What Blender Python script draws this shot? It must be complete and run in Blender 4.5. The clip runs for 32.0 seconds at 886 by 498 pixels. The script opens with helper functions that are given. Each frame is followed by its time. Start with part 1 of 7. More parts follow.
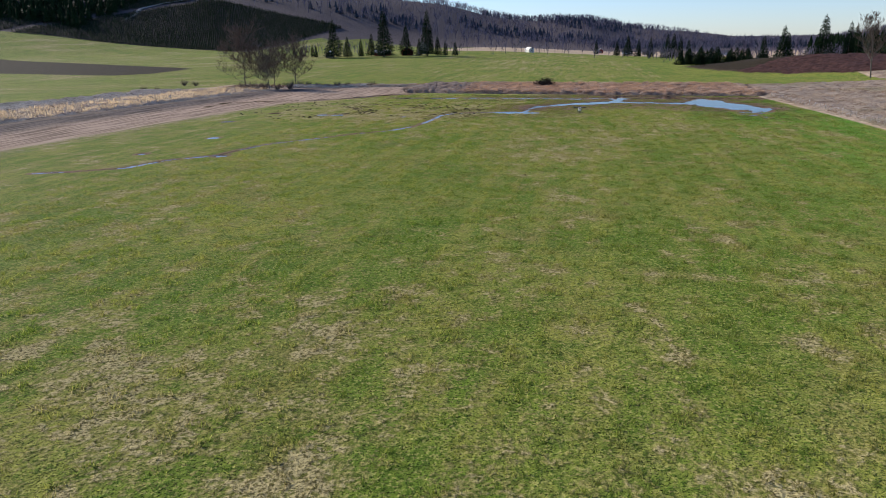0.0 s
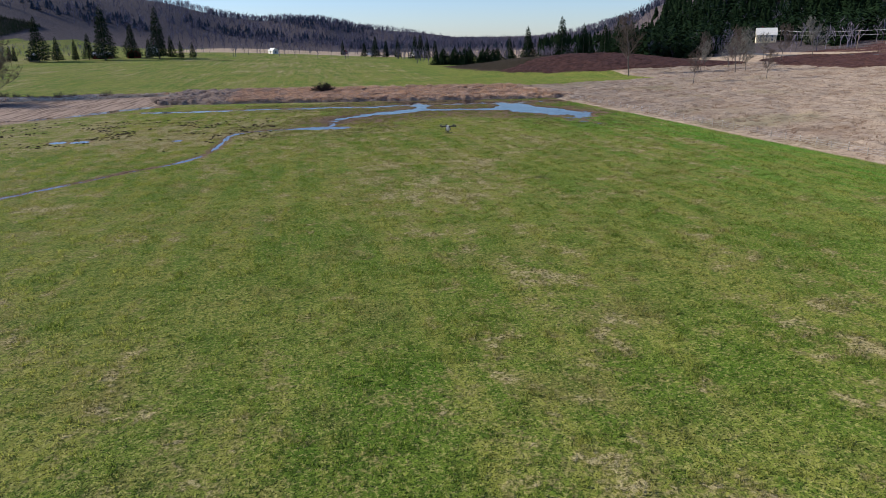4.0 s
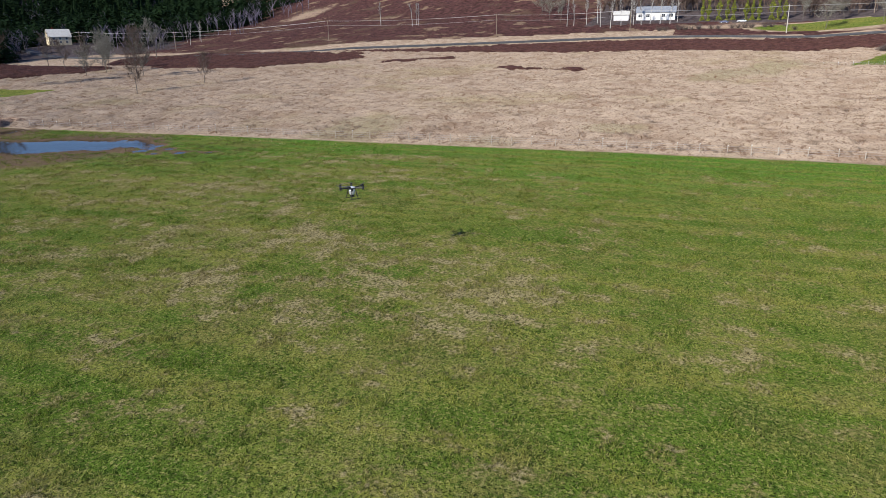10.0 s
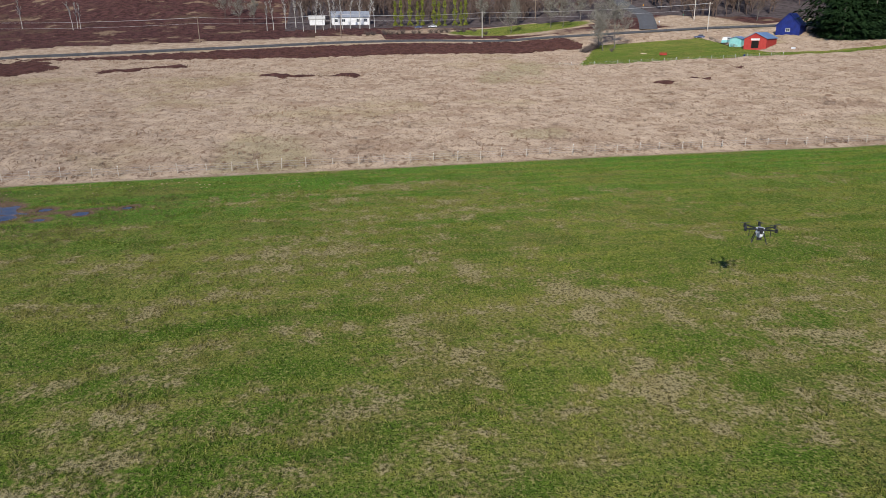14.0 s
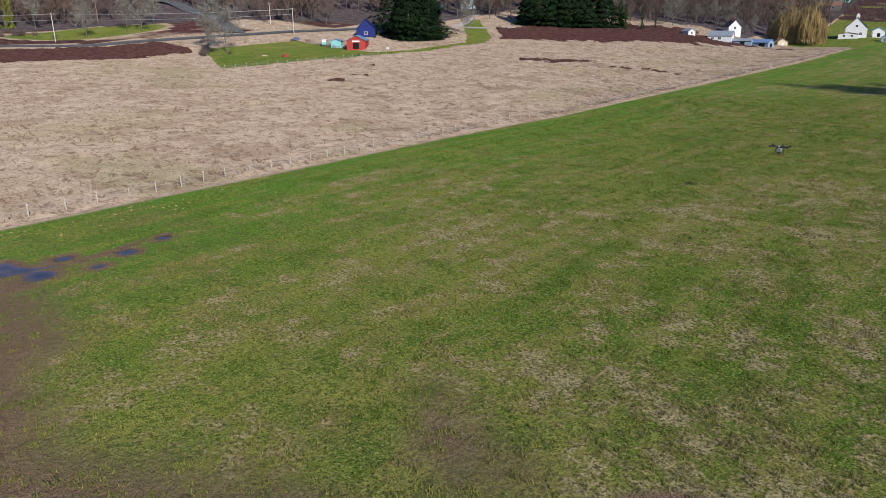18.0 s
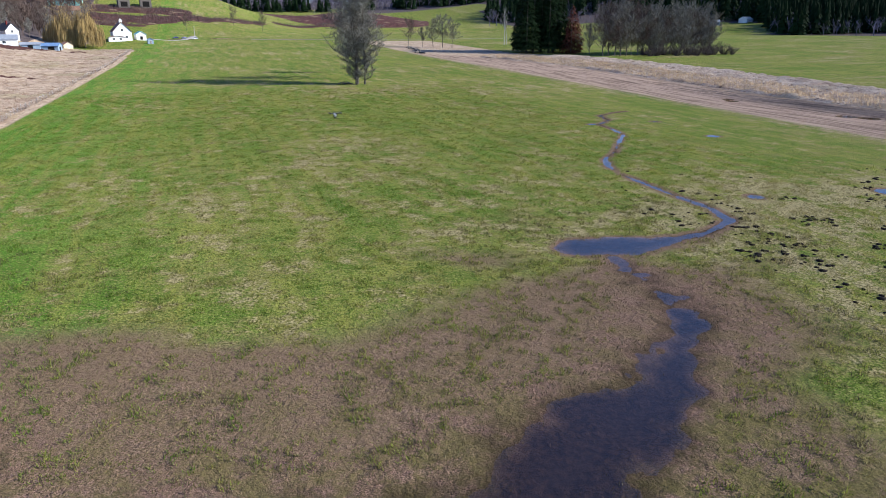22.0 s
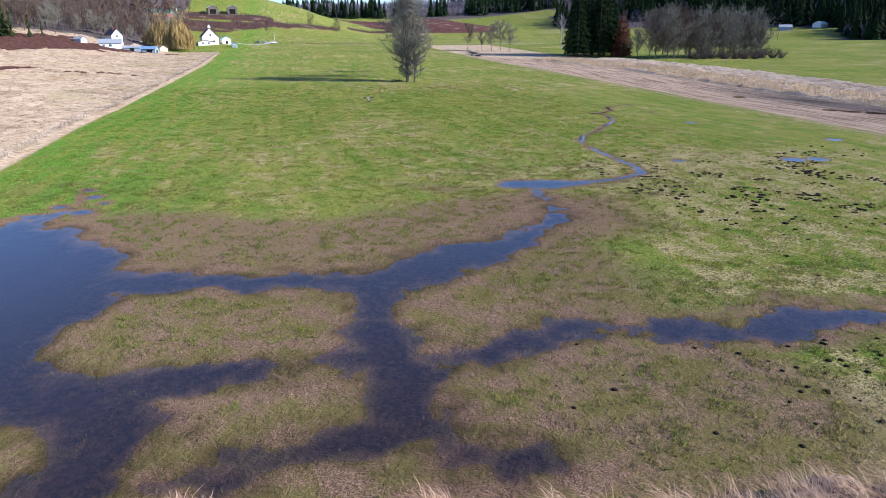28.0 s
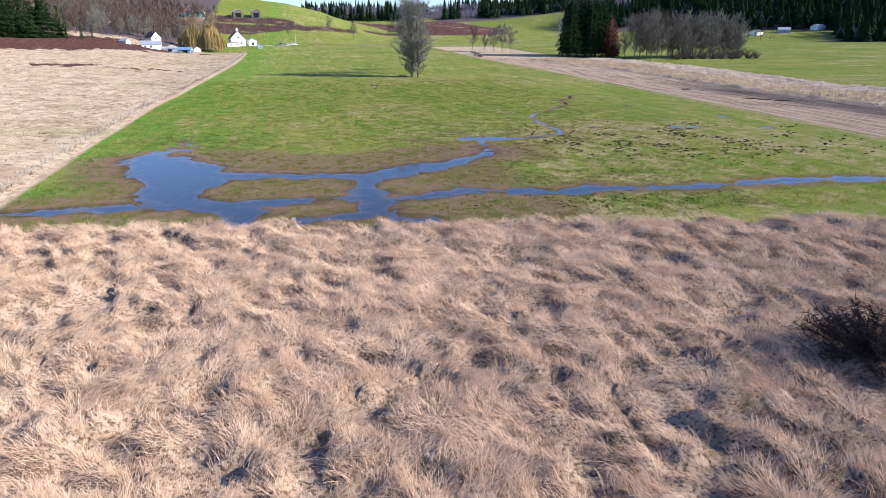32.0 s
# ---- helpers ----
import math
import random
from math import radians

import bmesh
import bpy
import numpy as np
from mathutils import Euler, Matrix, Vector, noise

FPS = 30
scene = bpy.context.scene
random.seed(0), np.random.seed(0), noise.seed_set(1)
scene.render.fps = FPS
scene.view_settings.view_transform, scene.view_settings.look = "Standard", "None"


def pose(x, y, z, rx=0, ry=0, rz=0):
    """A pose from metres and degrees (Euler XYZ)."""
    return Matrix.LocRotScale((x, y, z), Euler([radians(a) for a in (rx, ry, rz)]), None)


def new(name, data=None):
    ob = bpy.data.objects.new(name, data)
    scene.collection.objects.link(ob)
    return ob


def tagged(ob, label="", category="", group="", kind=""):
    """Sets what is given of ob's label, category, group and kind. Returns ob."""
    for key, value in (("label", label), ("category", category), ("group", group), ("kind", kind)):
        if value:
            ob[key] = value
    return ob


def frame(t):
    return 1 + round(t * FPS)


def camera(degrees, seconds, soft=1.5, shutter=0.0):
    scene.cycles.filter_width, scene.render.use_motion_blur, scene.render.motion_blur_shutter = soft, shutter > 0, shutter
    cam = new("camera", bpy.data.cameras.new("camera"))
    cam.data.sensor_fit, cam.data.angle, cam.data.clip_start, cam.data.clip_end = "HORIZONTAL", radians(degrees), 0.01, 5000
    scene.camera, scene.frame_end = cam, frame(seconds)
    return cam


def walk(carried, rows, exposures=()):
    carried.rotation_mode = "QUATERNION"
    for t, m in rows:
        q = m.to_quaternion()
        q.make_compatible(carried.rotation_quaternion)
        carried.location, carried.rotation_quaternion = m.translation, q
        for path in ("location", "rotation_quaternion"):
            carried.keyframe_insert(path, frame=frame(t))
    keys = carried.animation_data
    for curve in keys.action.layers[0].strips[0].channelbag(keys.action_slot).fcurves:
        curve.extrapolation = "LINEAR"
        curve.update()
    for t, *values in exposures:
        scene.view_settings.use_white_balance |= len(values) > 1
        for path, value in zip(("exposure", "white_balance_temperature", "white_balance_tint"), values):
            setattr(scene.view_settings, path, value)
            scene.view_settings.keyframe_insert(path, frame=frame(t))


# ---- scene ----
cam = camera(65.2, 32.0, soft=0.6)
METRES, EYE, TILT, LEAN, TURN = 360.0, 17.2, 0.0, 0.0, 10.8
ROWS = [
    (0.0, 0.0, 0.0, 0.0, -0.25, -16.51, 0.83),
    (0.5, -0.0063, 0.0068, -0.0, -1.8, -16.54, 0.87),
    (1.0, -0.013, 0.0146, -0.0001, -7.4, -16.62, 0.91),
    (1.5, -0.0191, 0.0243, -0.0, -10.37, -16.66, 0.87),
    (2.0, -0.0235, 0.0359, 0.0, -11.9, -16.68, 0.88),
    (2.5, -0.0263, 0.0489, 0.0, -14.87, -16.72, 0.9),
    (4.5, -0.0317, 0.1104, 0.0005, -23.29, -16.79, 0.93),
    (5.0, -0.036, 0.1256, 0.0007, -27.71, -16.87, 1.01),
    (5.5, -0.0432, 0.14, 0.001, -40.0, -17.13, 1.01),
    (6.0, -0.0522, 0.1542, 0.0012, -45.74, -17.23, 0.98),
    (6.5, -0.0608, 0.1684, 0.0014, -48.45, -17.26, 1.04),
    (7.0, -0.0683, 0.1837, 0.0016, -58.83, -17.39, 0.97),
    (7.5, -0.0742, 0.2002, 0.0021, -64.53, -17.48, 0.95),
    (8.0, -0.0782, 0.2171, 0.0023, -66.9, -17.5, 0.95),
    (8.5, -0.0803, 0.2343, 0.0025, -69.96, -17.52, 0.94),
    (9.0, -0.0807, 0.2517, 0.0027, -73.17, -17.53, 0.91),
    (9.5, -0.0794, 0.2691, 0.0027, -76.3, -17.55, 0.89),
    (10.0, -0.077, 0.2856, 0.0028, -79.66, -17.59, 0.87),
    (10.5, -0.0732, 0.3032, 0.0029, -86.42, -17.63, 0.83),
    (11.0, -0.0681, 0.3208, 0.003, -91.76, -17.69, 0.8),
    (11.5, -0.0615, 0.338, 0.0032, -96.49, -17.72, 0.78),
    (12.0, -0.0535, 0.355, 0.0033, -100.42, -17.75, 0.74),
    (12.5, -0.0451, 0.372, 0.0035, -100.58, -17.71, 0.72),
    (13.0, -0.0375, 0.3894, 0.0036, -100.61, -17.64, 0.68),
    (13.5, -0.0308, 0.4066, 0.0038, -104.96, -17.62, 0.72),
    (14.0, -0.0243, 0.4252, 0.0041, -110.56, -17.64, 0.68),
    (14.5, -0.0179, 0.4437, 0.0043, -114.47, -17.63, 0.69),
    (16.5, 0.0174, 0.5272, 0.0049, -134.83, -17.65, 0.62),
    (17.0, 0.0282, 0.5417, 0.0052, -139.47, -17.71, 0.6),
    (17.5, 0.0406, 0.5538, 0.0055, -144.14, -17.74, 0.56),
    (18.0, 0.0538, 0.564, 0.0056, -151.13, -17.81, 0.54),
    (18.5, 0.0681, 0.5742, 0.006, -159.6, -17.88, 0.51),
    (19.0, 0.0831, 0.5838, 0.0061, -165.64, -17.83, 0.36),
    (19.5, 0.0982, 0.5934, 0.0063, -172.28, -17.85, 0.29),
    (20.0, 0.1138, 0.6031, 0.0066, -179.74, -17.84, 0.2),
    (20.5, 0.1298, 0.6122, 0.0069, -186.22, -17.87, 0.14),
    (21.0, 0.1464, 0.6197, 0.0072, -192.47, -17.89, 0.12),
    (21.5, 0.1635, 0.6257, 0.0074, -200.45, -17.89, 0.07),
    (22.0, 0.1797, 0.6301, 0.0076, -209.71, -17.88, 0.01),
    (22.5, 0.1929, 0.633, 0.0078, -212.15, -17.89, -0.07),
    (23.0, 0.2011, 0.6351, 0.0077, -212.13, -17.88, -0.06),
    (23.5, 0.2041, 0.6362, 0.0076, -212.11, -17.87, -0.06),
    (24.0, 0.2029, 0.6377, 0.0077, -212.1, -17.85, -0.06),
    (24.5, 0.1984, 0.6408, 0.0077, -212.33, -17.75, -0.07),
    (26.5, 0.1841, 0.6756, 0.0064, -204.6, -17.58, 0.09),
    (27.0, 0.1848, 0.688, 0.0059, -203.16, -17.55, 0.12),
    (27.5, 0.1862, 0.7016, 0.0058, -203.64, -17.5, 0.11),
    (28.0, 0.1876, 0.7163, 0.0059, -203.64, -17.43, 0.1),
    (28.5, 0.1893, 0.7318, 0.0058, -203.65, -17.36, 0.07),
    (29.0, 0.1916, 0.748, 0.006, -203.68, -17.33, 0.05),
    (29.5, 0.1948, 0.7645, 0.006, -203.69, -17.3, 0.04),
    (30.0, 0.1991, 0.7813, 0.0061, -203.44, -17.29, 0.01),
    (30.5, 0.2044, 0.7981, 0.0061, -202.18, -17.26, 0.01),
    (31.0, 0.2099, 0.8147, 0.0063, -202.19, -17.26, 0.02),
    (31.5, 0.2151, 0.83, 0.0066, -202.24, -17.27, 0.04),
    (32.0, 0.2191, 0.8411, 0.0068, -202.3, -17.27, 0.09),
]
walk(cam, [(t, pose(0, 0, EYE, TILT, LEAN, TURN) @ pose(METRES * x, METRES * y, METRES * z, 90 + pitch, roll, yaw)) for t, x, y, z, yaw, pitch, roll in ROWS], [(0.0, 0.66, 6300, 10), (2.5, 0.58, 6250, 10), (6, 0.46, 6150, 10), (10, 0.22, 6100, 10), (13, -0.04, 6080, 10), (16.5, -0.15, 6050, 10), (18.5, 0.0, 5950, 10), (20, 0.3, 5850, 10), (21, 0.5, 5800, 10), (23, 0.94, 5750, 10), (28, 1.02, 5800, 10), (30, 1.0, 5850, 10), (32, 1.05, 5900, 10)])

# ---- world, sun and exposure ----
SUN = Vector((-0.816, 0.361, 0.455)).normalized()
world = bpy.data.worlds.new("world")
scene.world = world
world.use_nodes = True
wn = world.node_tree.nodes
wl = world.node_tree.links
sky = wn.new("ShaderNodeTexSky")
sky.sky_type = "NISHITA"
sky.sun_disc = False
sky.sun_elevation = math.asin(SUN.z)
sky.sun_rotation = math.atan2(SUN.x, SUN.y)
sky.air_density, sky.dust_density, sky.ozone_density = 1.0, 0.15, 3.0
tint = wn.new("ShaderNodeMix")
tint.data_type, tint.blend_type = "RGBA", "MULTIPLY"
tint.inputs[0].default_value = 1.0
tint.inputs[7].default_value = (0.82, 0.92, 1.22, 1)
wl.new(sky.outputs[0], tint.inputs[6])
wl.new(tint.outputs[2], wn["Background"].inputs[0])
wn["Background"].inputs[1].default_value = 0.088
sun_data = bpy.data.lights.new("sun", "SUN")
sun_data.energy, sun_data.angle, sun_data.color = 5.0, radians(0.53), (1.0, 0.92, 0.80)
sun = new("sun", sun_data)
sun.rotation_euler = SUN.to_track_quat("Z", "Y").to_euler()


# ---- materials ----
def material(name, rough=0.9, spec=0.3):
    m = bpy.data.materials.new(name)
    m.use_nodes = True
    b = m.node_tree.nodes["Principled BSDF"]
    b.inputs["Roughness"].default_value = rough
    b.inputs["Specular IOR Level"].default_value = spec
    if rough >= 0.8:
        b.inputs["Diffuse Roughness"].default_value = 1.0
    return m, m.node_tree.nodes, m.node_tree.links, b


def noise_tex(n, l, vec, scale, detail=3.0, rough=0.55, distort=0.0):
    t = n.new("ShaderNodeTexNoise")
    t.inputs["Scale"].default_value = scale
    t.inputs["Detail"].default_value = detail
    t.inputs["Roughness"].default_value = rough
    t.inputs["Distortion"].default_value = distort
    l.new(vec, t.inputs["Vector"])
    return t.outputs["Fac"]


def ranged(n, l, val, a, b, c=0.0, d=1.0):
    r = n.new("ShaderNodeMapRange")
    r.interpolation_type = "SMOOTHSTEP"
    for k, v in zip(("From Min", "From Max", "To Min", "To Max"), (a, b, c, d)):
        r.inputs[k].default_value = v
    l.new(val, r.inputs["Value"])
    return r.outputs["Result"]


def calc(n, l, op, a, b):
    m = n.new("ShaderNodeMath")
    m.operation = op
    for k, v in enumerate((a, b)):
        if isinstance(v, (int, float)):
            m.inputs[k].default_value = v
        else:
            l.new(v, m.inputs[k])
    return m.outputs[0]


def blend(n, l, fac, a, b):
    m = n.new("ShaderNodeMix")
    m.data_type = "RGBA"
    if isinstance(fac, (int, float)):
        m.inputs[0].default_value = fac
    else:
        l.new(fac, m.inputs[0])
    for k, v in ((6, a), (7, b)):
        if isinstance(v, tuple):
            m.inputs[k].default_value = (*v, 1)
        else:
            l.new(v, m.inputs[k])
    return m.outputs[2]


def bump(n, l, bsdf, height, strength=0.5, distance=0.05):
    b = n.new("ShaderNodeBump")
    b.inputs["Strength"].default_value = strength
    b.inputs["Distance"].default_value = distance
    l.new(height, b.inputs["Height"])
    l.new(b.outputs[0], bsdf.inputs["Normal"])


def place(n):
    return n.new("ShaderNodeNewGeometry").outputs["Position"]


def stretched(n, l, vec, sx, sy, sz, rot=0.0):
    m = n.new("ShaderNodeMapping")
    m.inputs["Scale"].default_value = (sx, sy, sz)
    m.inputs["Rotation"].default_value = (0, 0, rot)
    l.new(vec, m.inputs["Vector"])
    return m.outputs[0]


def plain(name, a, b, scale=2.0, rough=0.8, spec=0.3, bump_scale=0.0, bump_dist=0.01, metal=0.0, islands=0.0, c=None):
    """A material of two colours, mixed by noise at two scales and, for joined pieces, by island."""
    m, n, l, p = material(name, rough, spec)
    v = place(n)
    f = calc(n, l, "ADD", calc(n, l, "MULTIPLY", noise_tex(n, l, v, scale), 0.6), calc(n, l, "MULTIPLY", noise_tex(n, l, v, scale * 9), 0.4))
    f = ranged(n, l, f, 0.3, 0.7)
    col = blend(n, l, f, a, b)
    if islands:
        g = n.new("ShaderNodeNewGeometry")
        col = blend(n, l, calc(n, l, "MULTIPLY", g.outputs["Random Per Island"], islands), col, c or tuple(x * 0.45 for x in a))
    l.new(col, p.inputs["Base Color"])
    p.inputs["Metallic"].default_value = metal
    if bump_scale:
        bump(n, l, p, noise_tex(n, l, v, bump_scale), 0.6, bump_dist)
    return m


def pasture_colour(n, l, v, bias=None, lush=None, light=1.0):
    """Mown pasture: deep and yellowish green in tufts, with bleached straw in small ragged spots."""
    def c(r, g, b):
        return (r * light, g * light, b * light)

    def centred(val, k):
        return calc(n, l, "MULTIPLY", calc(n, l, "SUBTRACT", val, 0.5), k)

    big, mid = noise_tex(n, l, v, 0.035, 4), noise_tex(n, l, v, 0.20, 4, 0.6)
    spots, tuft_size, fine, grain = noise_tex(n, l, v, 0.62, 4, 0.62), noise_tex(n, l, v, 1.9, 4, 0.66, 0.4), noise_tex(n, l, v, 4.2, 4, 0.7), noise_tex(n, l, v, 9.0, 4, 0.75)
    rows = noise_tex(n, l, stretched(n, l, v, 0.42, 0.035, 1, -0.02), 1.0, 4, 0.6)
    green = blend(n, l, ranged(n, l, big, 0.38, 0.62), c(0.101, 0.158, 0.018), c(0.182, 0.200, 0.038))
    if lush is not None:
        green = blend(n, l, lush, green, c(0.076, 0.215, 0.018))
    green = blend(n, l, ranged(n, l, rows, 0.44, 0.60, 0, 0.75), green, c(0.225, 0.222, 0.045))
    green = blend(n, l, ranged(n, l, mid, 0.36, 0.50, 0.55, 0), green, c(0.070, 0.132, 0.013))
    green = blend(n, l, ranged(n, l, noise_tex(n, l, v, 0.11, 4, 0.62), 0.52, 0.66, 0, 0.4), green, c(0.165, 0.128, 0.048))
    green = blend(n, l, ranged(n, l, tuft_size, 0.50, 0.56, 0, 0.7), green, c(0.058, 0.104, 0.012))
    green = blend(n, l, ranged(n, l, fine, 0.53, 0.59, 0, 0.7), green, c(0.30, 0.285, 0.085))
    # Small shadows among the tufts are put into the colour as near-black specks.
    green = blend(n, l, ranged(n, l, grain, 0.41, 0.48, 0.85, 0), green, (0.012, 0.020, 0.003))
    straw = blend(n, l, ranged(n, l, fine, 0.41, 0.50), (0.13, 0.097, 0.040), (0.47, 0.385, 0.20))
    # The same painted shade specks, browner in the straw.
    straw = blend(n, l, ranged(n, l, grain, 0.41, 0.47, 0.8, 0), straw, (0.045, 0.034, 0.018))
    dry = calc(n, l, "ADD", calc(n, l, "ADD", centred(spots, 1.1), centred(tuft_size, 0.95)), calc(n, l, "ADD", centred(fine, 0.5), centred(mid, 0.5)))
    dry = calc(n, l, "ADD", dry, centred(rows, 0.35))
    if bias is not None:
        dry = calc(n, l, "ADD", dry, bias)
    col = blend(n, l, ranged(n, l, dry, -0.14, 0.10, 0, 0.62), green, blend(n, l, ranged(n, l, fine, 0.38, 0.56), (0.062, 0.056, 0.014), c(0.25, 0.212, 0.075)))
    return blend(n, l, ranged(n, l, dry, 0.07, 0.27, 0, 0.72), col, straw)


def ground_material():
    m, n, l, p = material("ground_cover", 0.95, 0.04)
    p.inputs["Diffuse Roughness"].default_value = 0.3
    v = place(n)

    def attr(name):
        a = n.new("ShaderNodeAttribute")
        a.attribute_name = name
        return a.outputs["Fac"]

    big = noise_tex(n, l, v, 0.035, 4)
    mid = noise_tex(n, l, v, 0.35, 5, 0.65)
    fine = noise_tex(n, l, v, 3.2, 5, 0.7)
    grain = noise_tex(n, l, v, 14.0, 3, 0.7)
    ragged = calc(n, l, "ADD", calc(n, l, "MULTIPLY", calc(n, l, "SUBTRACT", mid, 0.5), 3.0), calc(n, l, "MULTIPLY", calc(n, l, "SUBTRACT", fine, 0.5), 2.0))
    # Ground colour kept below the blades' brightness, as shade under the grass.
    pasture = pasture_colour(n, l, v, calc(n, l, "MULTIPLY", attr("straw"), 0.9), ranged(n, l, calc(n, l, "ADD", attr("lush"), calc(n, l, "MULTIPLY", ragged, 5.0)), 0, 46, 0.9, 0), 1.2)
    # wet ground round the floods: brown sedge
    sedge = blend(n, l, ranged(n, l, grain, 0.36, 0.60), (0.040, 0.025, 0.016), (0.33, 0.206, 0.145))
    sedge = blend(n, l, ranged(n, l, fine, 0.42, 0.60, 0, 0.5), sedge, (0.150, 0.104, 0.055))
    north = n.new("ShaderNodeSeparateXYZ")
    l.new(v, north.inputs[0])
    moss = ranged(n, l, calc(n, l, "ADD", north.outputs[1], calc(n, l, "MULTIPLY", ragged, 7.0)), 196, 216, 0.25, 0.8)
    sedge = blend(n, l, calc(n, l, "MULTIPLY", moss, ranged(n, l, mid, 0.40, 0.60)), sedge, (0.135, 0.118, 0.035))
    wet = ranged(n, l, calc(n, l, "ADD", attr("wet"), calc(n, l, "MULTIPLY", ragged, 1.6)), -12.0, -4.0)
    pasture = blend(n, l, wet, pasture, sedge)
    soaked = ranged(n, l, calc(n, l, "ADD", attr("wet"), calc(n, l, "MULTIPLY", ragged, 1.0)), -2.4, 1.6)
    drowned = blend(n, l, ranged(n, l, fine, 0.42, 0.58), (0.016, 0.010, 0.007), (0.048, 0.030, 0.021))
    pasture = blend(n, l, soaked, pasture, drowned)
    # dry reed grass
    reed = blend(n, l, ranged(n, l, mid, 0.35, 0.65), (0.36, 0.255, 0.165), (0.58, 0.45, 0.32))
    reed = blend(n, l, ranged(n, l, fine, 0.30, 0.55, 0.7, 0), reed, (0.13, 0.085, 0.05))
    reed = blend(n, l, ranged(n, l, big, 0.55, 0.72, 0, 0.35), reed, (0.20, 0.20, 0.07))
    cover = blend(n, l, ranged(n, l, calc(n, l, "ADD", attr("green"), calc(n, l, "MULTIPLY", ragged, 0.5)), -0.6, 0.6), reed, pasture)
    # stubble and mud of the strip
    lanes = noise_tex(n, l, stretched(n, l, v, 0.9, 0.05, 1, 0.06), 1.0, 5, 0.65)
    mud = blend(n, l, ranged(n, l, lanes, 0.35, 0.6), (0.17, 0.115, 0.080), (0.45, 0.325, 0.235))
    damp = ranged(n, l, calc(n, l, "ADD", north.outputs[1], calc(n, l, "MULTIPLY", calc(n, l, "SUBTRACT", mid, 0.5), 160.0)), 10, 90, 0, 1.0)
    damp = calc(n, l, "MULTIPLY", damp, ranged(n, l, calc(n, l, "ADD", attr("rut"), calc(n, l, "MULTIPLY", ragged, 4.0)), 10, 24, 0.95, 0.08))
    mud = blend(n, l, damp, mud, blend(n, l, ranged(n, l, lanes, 0.4, 0.6), (0.045, 0.036, 0.034), (0.14, 0.112, 0.10)))
    mud = blend(n, l, ranged(n, l, fine, 0.5, 0.72, 0, 0.6), mud, (0.10, 0.072, 0.056))
    cover = blend(n, l, ranged(n, l, calc(n, l, "ADD", attr("mud"), calc(n, l, "MULTIPLY", ragged, 6.0)), -7.0, 6.0), cover, mud)
    # bramble and heath, red brown
    bram = blend(n, l, ranged(n, l, mid, 0.35, 0.65), (0.050, 0.024, 0.021), (0.125, 0.060, 0.052))
    bram = blend(n, l, ranged(n, l, noise_tex(n, l, v, 0.055, 6, 0.65), 0.57, 0.63, 0, 0.8), bram, (0.30, 0.215, 0.135))
    bram = blend(n, l, ranged(n, l, big, 0.54, 0.68, 0, 0.5), bram, (0.14, 0.10, 0.06))
    cover = blend(n, l, ranged(n, l, calc(n, l, "ADD", attr("bramble"), calc(n, l, "MULTIPLY", ragged, 3.0)), -1.5, 1.5), cover, bram)
    soil = blend(n, l, ranged(n, l, fine, 0.4, 0.6), (0.018, 0.014, 0.010), (0.056, 0.044, 0.026))
    cover = blend(n, l, ranged(n, l, calc(n, l, "ADD", attr("soil"), calc(n, l, "MULTIPLY", ragged, 2.0)), -1.5, 1.5), cover, soil)
    # floor of the woods
    wood = blend(n, l, ranged(n, l, mid, 0.35, 0.65), (0.066, 0.054, 0.052), (0.125, 0.100, 0.096))
    cover = blend(n, l, ranged(n, l, calc(n, l, "ADD", attr("wood"), calc(n, l, "MULTIPLY", ragged, 3.0)), -2, 2), cover, wood)
    l.new(cover, p.inputs["Base Color"])
    lumps = noise_tex(n, l, v, 1.9, 4, 0.66, 0.4)
    hgt = calc(n, l, "ADD", calc(n, l, "MULTIPLY", lumps, 0.62), calc(n, l, "ADD", calc(n, l, "MULTIPLY", fine, 0.28), calc(n, l, "MULTIPLY", grain, 0.10)))
    bump(n, l, p, hgt, 1.0, 0.42)
    return m


